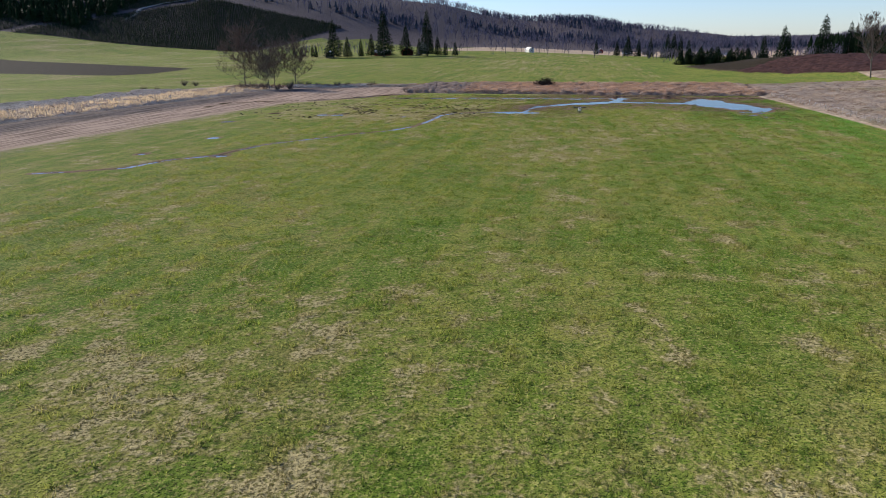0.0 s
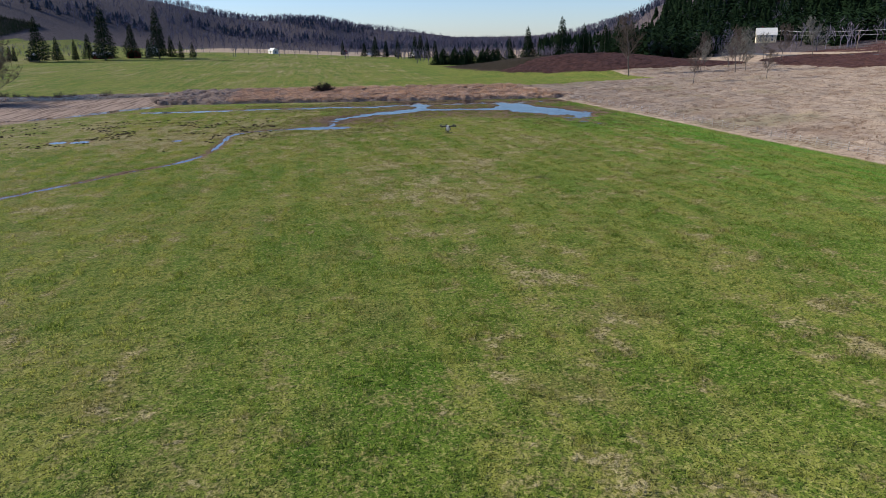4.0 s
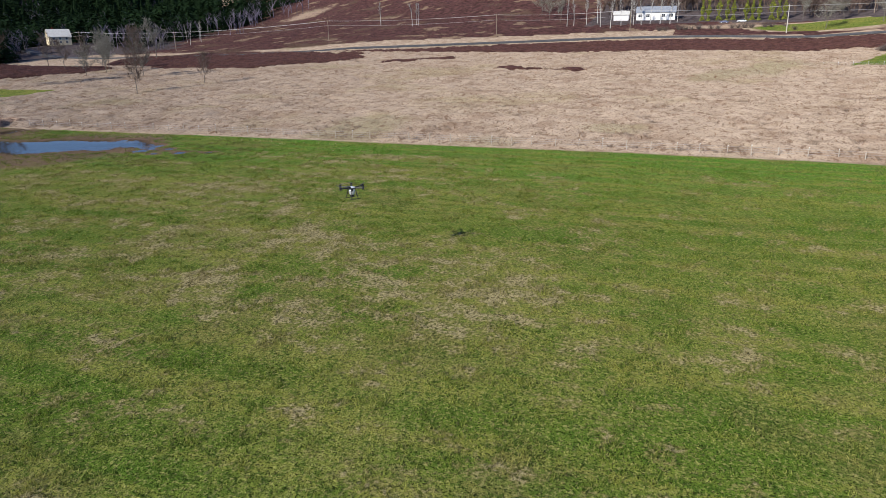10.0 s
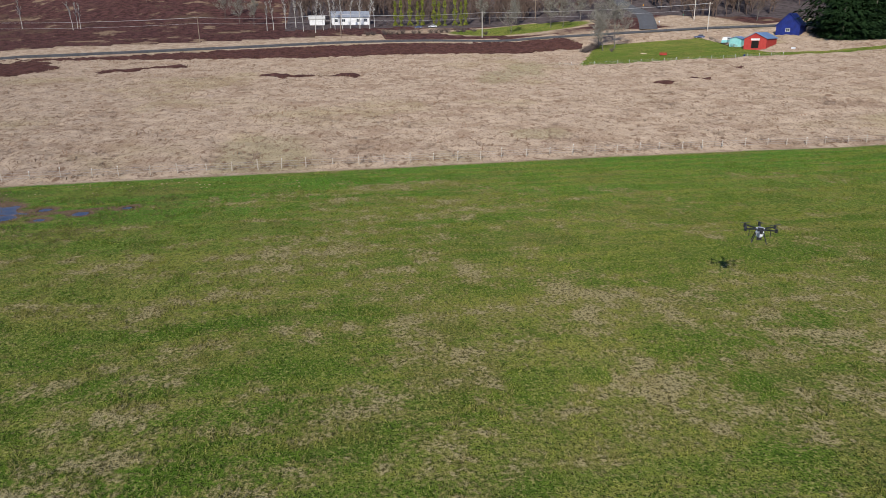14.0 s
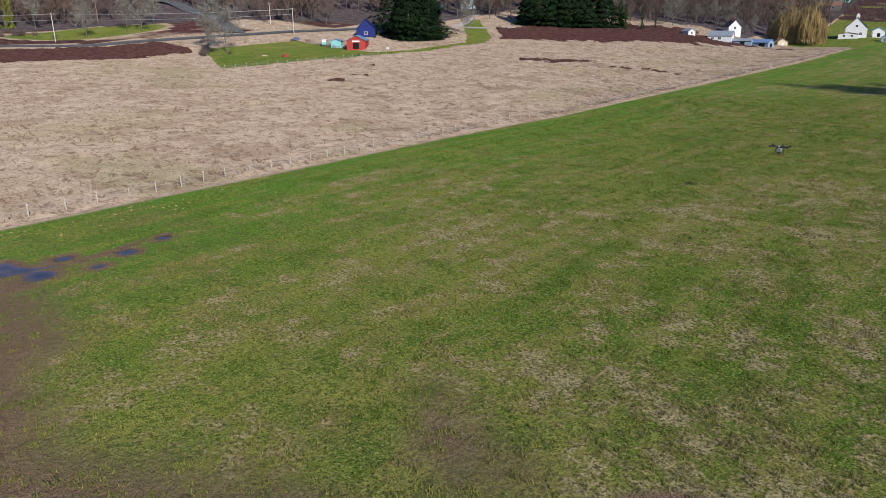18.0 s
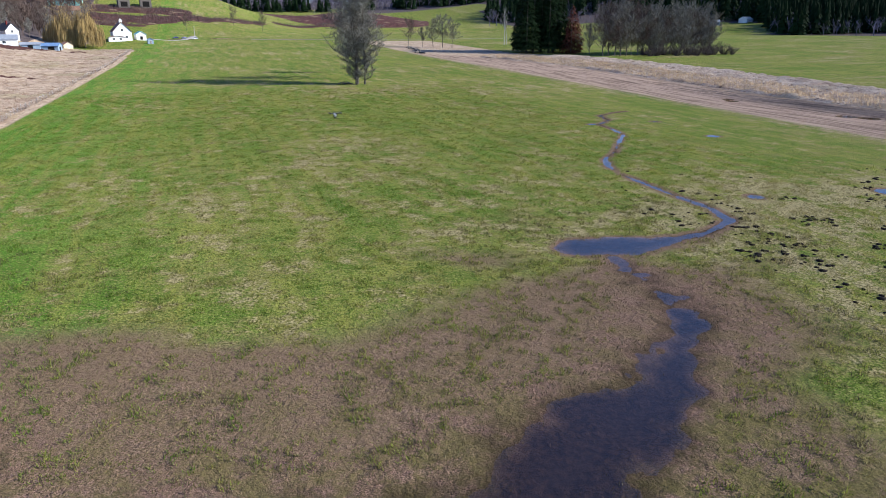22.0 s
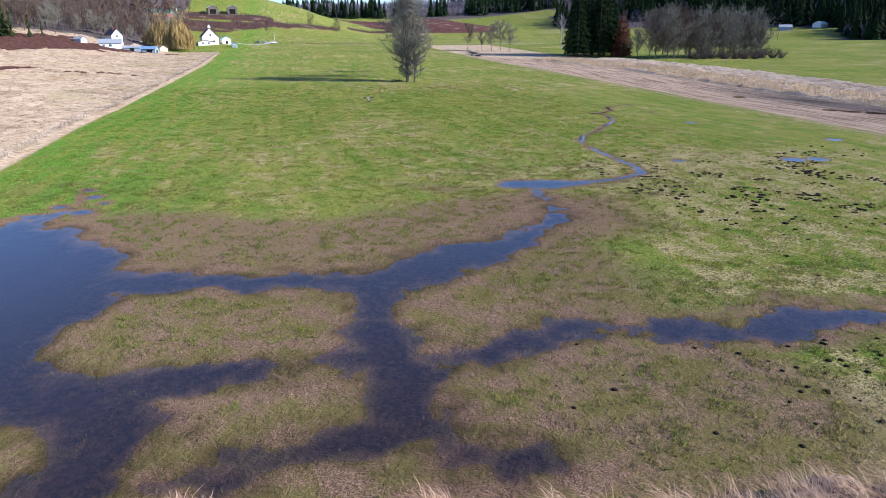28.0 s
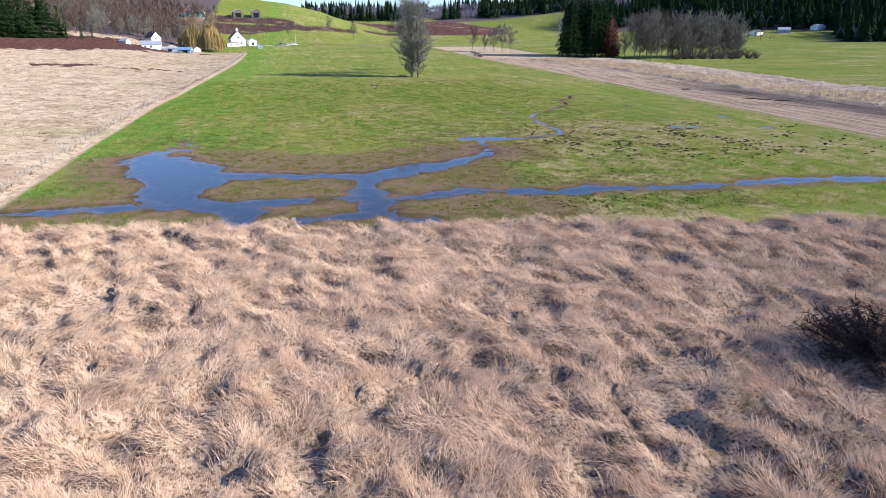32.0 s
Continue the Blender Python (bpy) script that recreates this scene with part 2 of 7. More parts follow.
def water_material():
    """Shallow peaty flood water: the drowned turf shows through where it is looked into, the sky where it is looked along."""
    m, n, l, p = material("flood_water", 0.5, 0.0)
    v = place(n)
    a = n.new("ShaderNodeAttribute")
    a.attribute_name = "depth"
    d = calc(n, l, "ADD", a.outputs["Fac"], calc(n, l, "MULTIPLY", calc(n, l, "SUBTRACT", noise_tex(n, l, v, 0.9, 6, 0.7), 0.5), 4.5))
    l.new(blend(n, l, noise_tex(n, l, v, 0.35, 3), (0.014, 0.009, 0.008), (0.040, 0.026, 0.022)), p.inputs["Base Color"])
    clear = n.new("ShaderNodeBsdfTransparent")
    l.new(blend(n, l, ranged(n, l, d, -0.2, 2.2), (0.97, 0.94, 0.91), (0.80, 0.70, 0.64)), clear.inputs["Color"])
    body = n.new("ShaderNodeMixShader")
    l.new(ranged(n, l, d, 0.2, 4.0, 0.0, 0.6), body.inputs[0])
    l.new(clear.outputs[0], body.inputs[1])
    l.new(p.outputs[0], body.inputs[2])
    gloss = n.new("ShaderNodeBsdfGlossy")
    gloss.inputs["Roughness"].default_value = 0.03
    ripple = n.new("ShaderNodeBump")
    ripple.inputs["Strength"].default_value = 0.08
    ripple.inputs["Distance"].default_value = 0.02
    l.new(noise_tex(n, l, v, 2.5, 2), ripple.inputs["Height"])
    l.new(ripple.outputs[0], gloss.inputs["Normal"])
    fresnel = n.new("ShaderNodeFresnel")
    fresnel.inputs["IOR"].default_value = 1.6
    l.new(ripple.outputs[0], fresnel.inputs["Normal"])
    whole = n.new("ShaderNodeMixShader")
    l.new(fresnel.outputs[0], whole.inputs[0])
    l.new(body.outputs[0], whole.inputs[1])
    l.new(gloss.outputs[0], whole.inputs[2])
    l.new(whole.outputs[0], n["Material Output"].inputs["Surface"])
    return m


def reed_mat_material(name, dark, pale, tip, dip_tone, rough=0.95):
    m, n, l, p = material(name, rough, 0.08)
    v = place(n)
    mid, fine = noise_tex(n, l, v, 0.5, 4, 0.6), noise_tex(n, l, v, 4.0, 5, 0.7)
    streak = noise_tex(n, l, stretched(n, l, v, 9, 1.6, 3, 0.5), 1.0, 4, 0.65, 1.2)
    col = blend(n, l, ranged(n, l, mid, 0.36, 0.62), dark, pale)
    col = blend(n, l, ranged(n, l, streak, 0.50, 0.64, 0, 0.7), col, tip)
    # Darker where the fine noise runs low, in step with the bump.
    col = blend(n, l, ranged(n, l, fine, 0.36, 0.54, 0.85, 0), col, dip_tone)
    l.new(col, p.inputs["Base Color"])
    bump(n, l, p, calc(n, l, "ADD", calc(n, l, "MULTIPLY", fine, 0.6), calc(n, l, "MULTIPLY", streak, 0.6)), 0.9, 0.16)
    return m


def meadow_material(name="meadow_mat", light=1.0):
    """Lodged dry grass: pale and pinkish, with brown flecks between the tussocks and olive tinges."""
    m, n, l, p = material(name, 0.85, 0.05)
    v = place(n)
    wide, mid, fine = noise_tex(n, l, v, 0.03, 4, 0.6), noise_tex(n, l, v, 0.30, 5, 0.65), noise_tex(n, l, v, 2.6, 5, 0.72)
    fleck = noise_tex(n, l, stretched(n, l, v, 0.45, 0.8, 1, 0.1), 1.0, 6, 0.72, 0.5)
    col = blend(n, l, ranged(n, l, mid, 0.30, 0.68), tuple(k * light for k in (0.345, 0.262, 0.184)), tuple(k * light for k in (0.485, 0.380, 0.278)))
    col = blend(n, l, ranged(n, l, noise_tex(n, l, v, 0.09, 4, 0.65), 0.50, 0.64, 0, 0.6), col, tuple(k * light for k in (0.27, 0.185, 0.125)))
    col = blend(n, l, ranged(n, l, wide, 0.52, 0.68, 0, 0.5), col, (0.30, 0.245, 0.13))
    olive = n.new("ShaderNodeAttribute")
    olive.attribute_name = "olive"
    col = blend(n, l, ranged(n, l, olive.outputs["Fac"], 0.2, 8.0, 0, 0.5), col, (0.23, 0.21, 0.11))
    col = blend(n, l, ranged(n, l, fleck, 0.52, 0.62, 0, 0.85), col, (0.15, 0.092, 0.058))
    col = blend(n, l, ranged(n, l, fine, 0.36, 0.50, 0.75, 0), col, (0.12, 0.078, 0.052))
    l.new(col, p.inputs["Base Color"])
    bump(n, l, p, calc(n, l, "ADD", calc(n, l, "MULTIPLY", fine, 0.5), calc(n, l, "MULTIPLY", fleck, -0.6)), 0.9, 0.30)
    return m


GROUND, WATER = ground_material(), water_material()
STRAW = plain("straw", (0.34, 0.28, 0.13), (0.52, 0.44, 0.24), 0.8, 0.9, 0.15, islands=0.7, c=(0.13, 0.105, 0.05))
SEDGE = plain("sedge_blade", (0.15, 0.105, 0.065), (0.23, 0.165, 0.10), 0.5, 0.9, 0.15, islands=0.7, c=(0.09, 0.12, 0.03))
REED = plain("dry_reed", (0.64, 0.425, 0.29), (0.90, 0.70, 0.525), 0.45, 0.9, 0.1, islands=0.7, c=(0.38, 0.235, 0.145))
MEADOW_REED = plain("pale_meadow_grass", (0.36, 0.272, 0.195), (0.52, 0.405, 0.30), 0.3, 0.78, 0.05, islands=0.6, c=(0.24, 0.165, 0.11))
BANK_REED = plain("golden_reed", (0.52, 0.39, 0.235), (0.74, 0.59, 0.39), 0.3, 0.85, 0.05, islands=0.6, c=(0.26, 0.18, 0.10))
REED_DARK = plain("weathered_reed", (0.26, 0.145, 0.085), (0.42, 0.26, 0.165), 0.5, 0.9, 0.15, islands=0.6)


def thin_leaf(m, share):
    """Lets light through a blade: mixes translucent with its surface."""
    n, l = m.node_tree.nodes, m.node_tree.links
    p = n["Principled BSDF"]
    both, back = n.new("ShaderNodeMixShader"), n.new("ShaderNodeBsdfTranslucent")
    both.inputs[0].default_value = share
    l.new(p.inputs["Base Color"].links[0].from_socket, back.inputs[0])
    l.new(p.outputs[0], both.inputs[1])
    l.new(back.outputs[0], both.inputs[2])
    l.new(both.outputs[0], n["Material Output"].inputs["Surface"])


for leaf, share in ((REED, 0.2), (MEADOW_REED, 0.35), (BANK_REED, 0.5), (REED_DARK, 0.3)):
    thin_leaf(leaf, share)
GRASS, gn, gl_, gp = material("grass_blade", 0.85, 0.06)
blade_dry, blade_lush = gn.new("ShaderNodeAttribute"), gn.new("ShaderNodeAttribute")
blade_dry.attribute_name, blade_lush.attribute_name = "straw", "lush"
# Same colours painted brighter than the ground, as sunlit blade tips.
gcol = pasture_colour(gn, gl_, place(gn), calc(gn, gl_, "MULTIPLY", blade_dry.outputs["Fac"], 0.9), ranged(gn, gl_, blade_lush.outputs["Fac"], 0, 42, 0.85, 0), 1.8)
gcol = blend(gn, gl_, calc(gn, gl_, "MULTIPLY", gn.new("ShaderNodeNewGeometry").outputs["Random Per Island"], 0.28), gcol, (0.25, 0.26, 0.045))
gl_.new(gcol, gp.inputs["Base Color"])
thin_leaf(GRASS, 0.5)
CLOD = plain("dark_clod", (0.016, 0.012, 0.009), (0.04, 0.029, 0.021), 6, 0.95, 0.1, 12, 0.03)
HEATH = plain("dark_heath", (0.022, 0.016, 0.011), (0.055, 0.040, 0.028), 0.3, 0.95, 0.05, islands=0.5)
BRAMBLE = plain("bramble_cane", (0.055, 0.025, 0.019), (0.115, 0.058, 0.044), 0.6, 0.9, 0.15, islands=0.6, c=(0.17, 0.11, 0.07))
SHRUB = plain("bare_twig", (0.11, 0.085, 0.075), (0.19, 0.15, 0.13), 1.5, 0.9, 0.15, islands=0.5)
THORN_TWIG = plain("dark_thorn_twig", (0.022, 0.016, 0.015), (0.055, 0.042, 0.042), 1.5, 0.9, 0.1, islands=0.5)
BARK = plain("grey_bark", (0.10, 0.085, 0.07), (0.22, 0.195, 0.165), 3, 0.9, 0.15, 18, 0.02)
TWIG = plain("lichen_twig", (0.22, 0.205, 0.165), (0.36, 0.345, 0.285), 1.0, 0.9, 0.15, islands=0.5)
TWIG_BROWN = plain("brown_twig", (0.115, 0.078, 0.06), (0.20, 0.145, 0.115), 1.0, 0.9, 0.15, islands=0.5)
BIRCH = plain("pale_bark", (0.38, 0.36, 0.33), (0.60, 0.58, 0.54), 4, 0.8, 0.2)
IVY = plain("ivy_leaf", (0.17, 0.20, 0.02), (0.30, 0.30, 0.035), 1.2, 0.6, 0.3, islands=0.6, c=(0.05, 0.085, 0.012))
FIR = plain("fir_needle", (0.010, 0.024, 0.009), (0.028, 0.052, 0.017), 0.9, 0.85, 0.04, islands=0.6)
# Distance haze is put into these two tree colours: paler and bluer.
HAZY_FIR = plain("hazy_needle", (0.042, 0.056, 0.080), (0.075, 0.098, 0.135), 0.05, 0.9, 0.04, islands=0.5)
HAZY_TWIG = plain("hazy_bare_wood", (0.16, 0.14, 0.18), (0.28, 0.245, 0.295), 0.02, 0.9, 0.1, islands=0.5)
REDWOOD = plain("russet_foliage", (0.10, 0.028, 0.018), (0.17, 0.055, 0.03), 0.8, 0.9, 0.15, islands=0.5)
WILLOW = plain("willow_shoot", (0.40, 0.28, 0.10), (0.56, 0.41, 0.17), 1, 0.8, 0.2, islands=0.35)
ASPHALT = plain("asphalt", (0.055, 0.056, 0.06), (0.10, 0.10, 0.105), 0.6, 0.85, 0.25, 30, 0.01)
GRAVEL = plain("gravel", (0.22, 0.20, 0.18), (0.36, 0.33, 0.30), 1.2, 0.95, 0.2, 12, 0.02)
LINE = plain("road_paint", (0.62, 0.50, 0.16), (0.75, 0.62, 0.25), 3, 0.7, 0.3)
WHITE = plain("white_paint", (0.68, 0.67, 0.64), (0.80, 0.79, 0.77), 1.2, 0.6, 0.3)
CREAM = plain("cream_paint", (0.62, 0.52, 0.33), (0.72, 0.62, 0.42), 1.2, 0.6, 0.3)
BLUE_WALL = plain("grey_blue_siding", (0.22, 0.30, 0.38), (0.32, 0.40, 0.48), 1.2, 0.7, 0.3)
RED = plain("red_barn_paint", (0.36, 0.035, 0.03), (0.48, 0.06, 0.045), 1.2, 0.6, 0.3)
OLD_RED = plain("faded_red_board", (0.16, 0.03, 0.025), (0.24, 0.05, 0.04), 1.2, 0.8, 0.2)
TARP = plain("blue_tarp", (0.004, 0.010, 0.10), (0.010, 0.026, 0.20), 0.8, 0.5, 0.4, 1.5, 0.08)
ROOF_GREY = plain("grey_roof", (0.22, 0.24, 0.27), (0.33, 0.35, 0.38), 1.0, 0.55, 0.4)
ROOF_DARK = plain("dark_shingle", (0.055, 0.055, 0.06), (0.10, 0.10, 0.11), 2, 0.85, 0.3)
ROOF_RUST = plain("rusty_roof", (0.19, 0.10, 0.065), (0.28, 0.17, 0.12), 1.5, 0.8, 0.3)
ROOF_PALE = plain("pale_metal_roof", (0.55, 0.53, 0.47), (0.68, 0.66, 0.60), 1.0, 0.5, 0.4)
ROOF_TEAL = plain("teal_metal", (0.20, 0.50, 0.48), (0.32, 0.62, 0.58), 1.0, 0.5, 0.4)
ROOF_BLUE = plain("blue_metal_roof", (0.13, 0.22, 0.38), (0.22, 0.33, 0.50), 1.0, 0.45, 0.4)
OLD_WOOD = plain("weathered_board", (0.13, 0.11, 0.09), (0.26, 0.23, 0.20), 3, 0.9, 0.15)
POLE_WOOD = plain("pole_wood", (0.20, 0.15, 0.11), (0.34, 0.27, 0.20), 3, 0.9, 0.15)
PALE_POLE = plain("pale_pole", (0.50, 0.46, 0.40), (0.62, 0.58, 0.52), 3, 0.8, 0.2)
STEEL = plain("galvanised_steel", (0.42, 0.43, 0.44), (0.58, 0.59, 0.60), 4, 0.45, 0.5, metal=0.6)
POST = plain("weathered_post", (0.36, 0.31, 0.26), (0.54, 0.48, 0.41), 5, 0.85, 0.2)
CABLE = plain("cable", (0.45, 0.43, 0.42), (0.60, 0.58, 0.56), 5, 0.5, 0.4)
BLACK = plain("black_plastic", (0.012, 0.012, 0.014), (0.03, 0.03, 0.034), 8, 0.45, 0.4)
TANK = plain("white_tank", (0.72, 0.72, 0.74), (0.82, 0.82, 0.83), 6, 0.35, 0.5)
SIGN_RED = plain("sign_red", (0.5, 0.02, 0.025), (0.6, 0.04, 0.04), 3, 0.5, 0.4)
SIGN_YELLOW = plain("sign_yellow", (0.80, 0.42, 0.02), (0.88, 0.50, 0.03), 3, 0.5, 0.4)
SIGN_GREEN = plain("sign_green", (0.02, 0.30, 0.14), (0.03, 0.38, 0.18), 3, 0.5, 0.4)
CAR_BLUE = plain("dark_blue_car", (0.015, 0.025, 0.08), (0.03, 0.04, 0.12), 2, 0.3, 0.5)
CAR_WHITE = plain("white_car", (0.70, 0.70, 0.72), (0.80, 0.80, 0.82), 2, 0.3, 0.5)
RUBBER = plain("rubber", (0.012, 0.012, 0.012), (0.03, 0.03, 0.03), 6, 0.8, 0.2)
# Near-black paint for the shade inside doorways.
DARK = plain("unlit_inside_paint", (0.012, 0.011, 0.01), (0.03, 0.027, 0.024), 2, 0.9, 0.1)
GLASS, gn, gl_, gp = material("window_glass", 0.06, 0.6)
gp.inputs["Base Color"].default_value = (0.03, 0.04, 0.05, 1)
gl_.new(blend(gn, gl_, noise_tex(gn, gl_, place(gn), 0.8), (0.015, 0.02, 0.028), (0.06, 0.07, 0.085)), gp.inputs["Base Color"])


# ---- the plan ----
def smooth(a, b, x):
    t = np.clip((x - a) / (b - a), 0, 1)
    return t * t * (3 - 2 * t)


def lattice(i, j, seed):
    k = (i.astype(np.int64) * 374761393 + j.astype(np.int64) * 668265263 + seed * 974634541) & 0xFFFFFFFF
    k = ((k ^ (k >> 13)) * 1274126177) & 0xFFFFFFFF
    return ((k ^ (k >> 16)) & 0xFFFF) / 65535.0


def value_noise(x, y, size, seed=0):
    """Smooth noise of 0 to 1 with lumps of that size in metres."""
    x, y = np.asarray(x, float) / size, np.asarray(y, float) / size
    i, j = np.floor(x), np.floor(y)
    u, v = x - i, y - j
    u, v = u * u * (3 - 2 * u), v * v * (3 - 2 * v)
    a = lattice(i, j, seed) * (1 - u) + lattice(i + 1, j, seed) * u
    b = lattice(i, j + 1, seed) * (1 - u) + lattice(i + 1, j + 1, seed) * u
    return a * (1 - v) + b * v


def fence_x(y):
    """The edge of the mown pasture below the fence."""
    return np.interp(y, [-400, -200, -97, -27, 5, 47, 86, 107, 143, 170, 200, 240], [50.0, 53.0, 53.6, 56.0, 57.2, 59.0, 60.4, 60.4, 59.2, 58.6, 57.2, 55.4])


def slope_x(y):
    """The foot of the eastern slope."""
    return 56.5 + 0.055 * (180 - y)


def strip_y(x):
    return 244.6 - 0.16 * x


def mud_inner(y):
    return np.interp(y, [-135, -45, 66, 138, 187, 207, 220, 230, 240, 247, 262], [-93, -99, -104, -98, -93, -90, -82, -75, -69, -62, -62])


def mud_outer(y):
    return np.interp(y, [-140, -118, -96, -44, 80, 150, 185, 235, 262, 275, 290], [-98, -114, -124, -135, -139, -138, -133, -128, -127, -118, -108])


# floods: lines of x, y and half width
FLOOD_MAIN = [(46.5, 187, 1.6), (44, 194, 4.6), (40, 204, 6.5), (37, 212, 5.0), (38, 219, 3.6), (35, 226, 2.4)]
FLOOD_LINK = [(36, 207, 2.5), (31, 209, 2.2), (24, 210.5, 1.6), (18, 211.5, 1.5), (12, 213, 2.6), (7, 211, 3.2), (2, 208, 3.0), (-2, 206, 1.4), (-6, 202, 0.9), (-10, 197.5, 1.9), (-12, 190, 0.8), (-12.5, 184, 0.6)]
FLOOD_SMALL = [(-12.0, 180, 2.4), (-16, 181, 2.6), (-20, 181, 1.2), (-26, 180, 0.36), (-31.5, 177, 0.38), (-33, 172, 0.23), (-33, 166, 0.2), (-33.5, 158, 0.18), (-34, 152, 0.2), (-35.5, 146, 0.27), (-38, 141, 0.23), (-43, 136, 0.18), (-48, 129, 0.16), (-55, 120, 0.25), (-57, 113, 0.11), (-58, 106, 0.16), (-64, 100, 0.14), (-66, 93, 0.16), (-72, 89, 0.2), (-77, 87, 0.18)]
FLOOD_DITCH = [(60, 227, 0.9), (49, 227, 1.3), (40, 226.5, 1.5), (33, 228, 1.8), (26, 227, 1.4), (18, 226.5, 1.1), (13, 227, 1.6), (7, 228, 1.5), (4, 227, 1.2), (-1, 225, 0.9), (-6, 227, 1.3), (-12, 229, 1.3), (-17, 227.5, 2.0), (-24, 229, 0.9), (-39, 229, 0.7), (-46, 228, 1.2), (-60, 230, 0.7)]
FLOOD_CROSS = [(12, 215, 1.8), (13, 221, 1.5), (12, 228, 2.2), (12.5, 233, 1.6), (11, 238, 1.3), (7, 240, 0.8)]
FLOOD_LOW = [(33, 228, 1.8), (29, 230, 2.0), (27, 233, 2.2), (28, 236, 2.4)]
FLOOD_CORNER = [(11, 236, 1.2), (16, 236, 1.3), (22, 237.5, 1.2), (29, 237, 1.4)]
FLOOD_NORTH = [(-109, 196, 0.9), (-110, 209, 0.7), (-98, 216.6, 0.6), (-86.5, 218.7, 0.7), (-78, 226, 1.3), (-74, 230.5, 1.5), (-70, 239, 1.5), (-63, 246, 1.6), (-60, 250, 0.8)]
FLOOD_SEEP = [(45, 187, 0.5), (42, 180, 0.1), (44, 170, -0.3)]
FLOOD_PUDDLES = [(-70, 127, 0.9), (-72, 106, 0.8), (-57, 105, 0.9), (-42, 169, 0.8), (-60, 172.5, 1.6), (-64, 173, 1.5), (-82, 156, 1.2), (-79, 177, 1.2), (-119, 113, 2.6), (-121, 117, 2.8), (-124, 121, 2.6), (-118, 76, 1.8), (-120, 72, 1.6), (43, 171, 0.7), (41.5, 175.5, 0.8), (44, 180, 0.9), (41, 183, 0.8), (45.5, 184.5, 0.7), (39.5, 179, 0.5)]


def segment_field(x, y, lines, ends=False):
    d = np.full(np.shape(x), -60.0)
    for (ax, ay, ar), (bx, by, br) in zip(lines, lines if ends else lines[1:]):
        ux, uy = bx - ax, by - ay
        t = np.clip(((x - ax) * ux + (y - ay) * uy) / max(ux * ux + uy * uy, 1e-6), 0, 1)
        d = np.maximum(d, ar + (br - ar) * t - np.hypot(x - ax - t * ux, y - ay - t * uy))
    return d


def wetness(x, y):
    """How deep inside the floods a place lies, in metres; negative on land."""
    d = np.full(np.shape(x), -60.0)
    for lines in (FLOOD_MAIN, FLOOD_LINK, FLOOD_SMALL, FLOOD_DITCH, FLOOD_CROSS, FLOOD_LOW, FLOOD_CORNER, FLOOD_NORTH, FLOOD_SEEP):
        d = np.maximum(d, segment_field(x, y, lines))
    d = np.maximum(d, segment_field(x, y, FLOOD_PUDDLES, True))
    d = np.minimum(d, strip_y(x) + 0.5 - y)
    d = d + (value_noise(x, y, 5, 8) - 0.42) * 0.55 * smooth(182, 174, y)
    rag = (value_noise(x, y, 3.6, 3) - 0.5) * 2.2 + (value_noise(x, y, 1.3, 4) - 0.5) * 1.5 + (value_noise(x, y, 0.7, 7) - 0.5) * 1.1
    near = smooth(178, 190, y)
    return d + 0.1 * near + rag * smooth(-12, -1, d) * (0.16 + 0.84 * near)


WATER_Z = -0.06
RIDGE_AZ = [-180, -150, -135, -120, -112, -106, -99, -94, -90, -80, -60, 38, 44, 56, 60, 64, 68, 72, 78, 82, 86, 89, 94, 97, 102, 112, 122, 135, 155, 180]
RIDGE_EL = [3.2, 4.6, 4.4, 3.4, 2.2, 1.9, 1.8, 1.8, 1.6, 2.5, 3.0, 2.8, 3.6, 3.6, 3.0, 1.4, 0.5, 0.2, 0.2, 0.72, 0.95, 1.55, 1.42, 1.72, 2.85, 3.6, 4.0, 4.3, 3.8, 3.2]
RIDGE_R0 = [900, 900, 800, 760, 760, 800, 850, 850, 850, 900, 900, 700, 560, 560, 640, 1000, 1500, 1800, 1800, 1600, 1400, 1300, 1200, 1100, 1000, 760, 700, 700, 800, 900]
RIDGE_R1 = [1800, 1800, 1600, 1600, 1700, 1800, 1800, 1800, 1800, 1800, 1800, 1500, 1100, 1100, 1300, 2000, 2800, 3600, 3600, 3000, 2600, 2400, 2300, 2200, 2000, 1700, 1500, 1500, 1700, 1800]


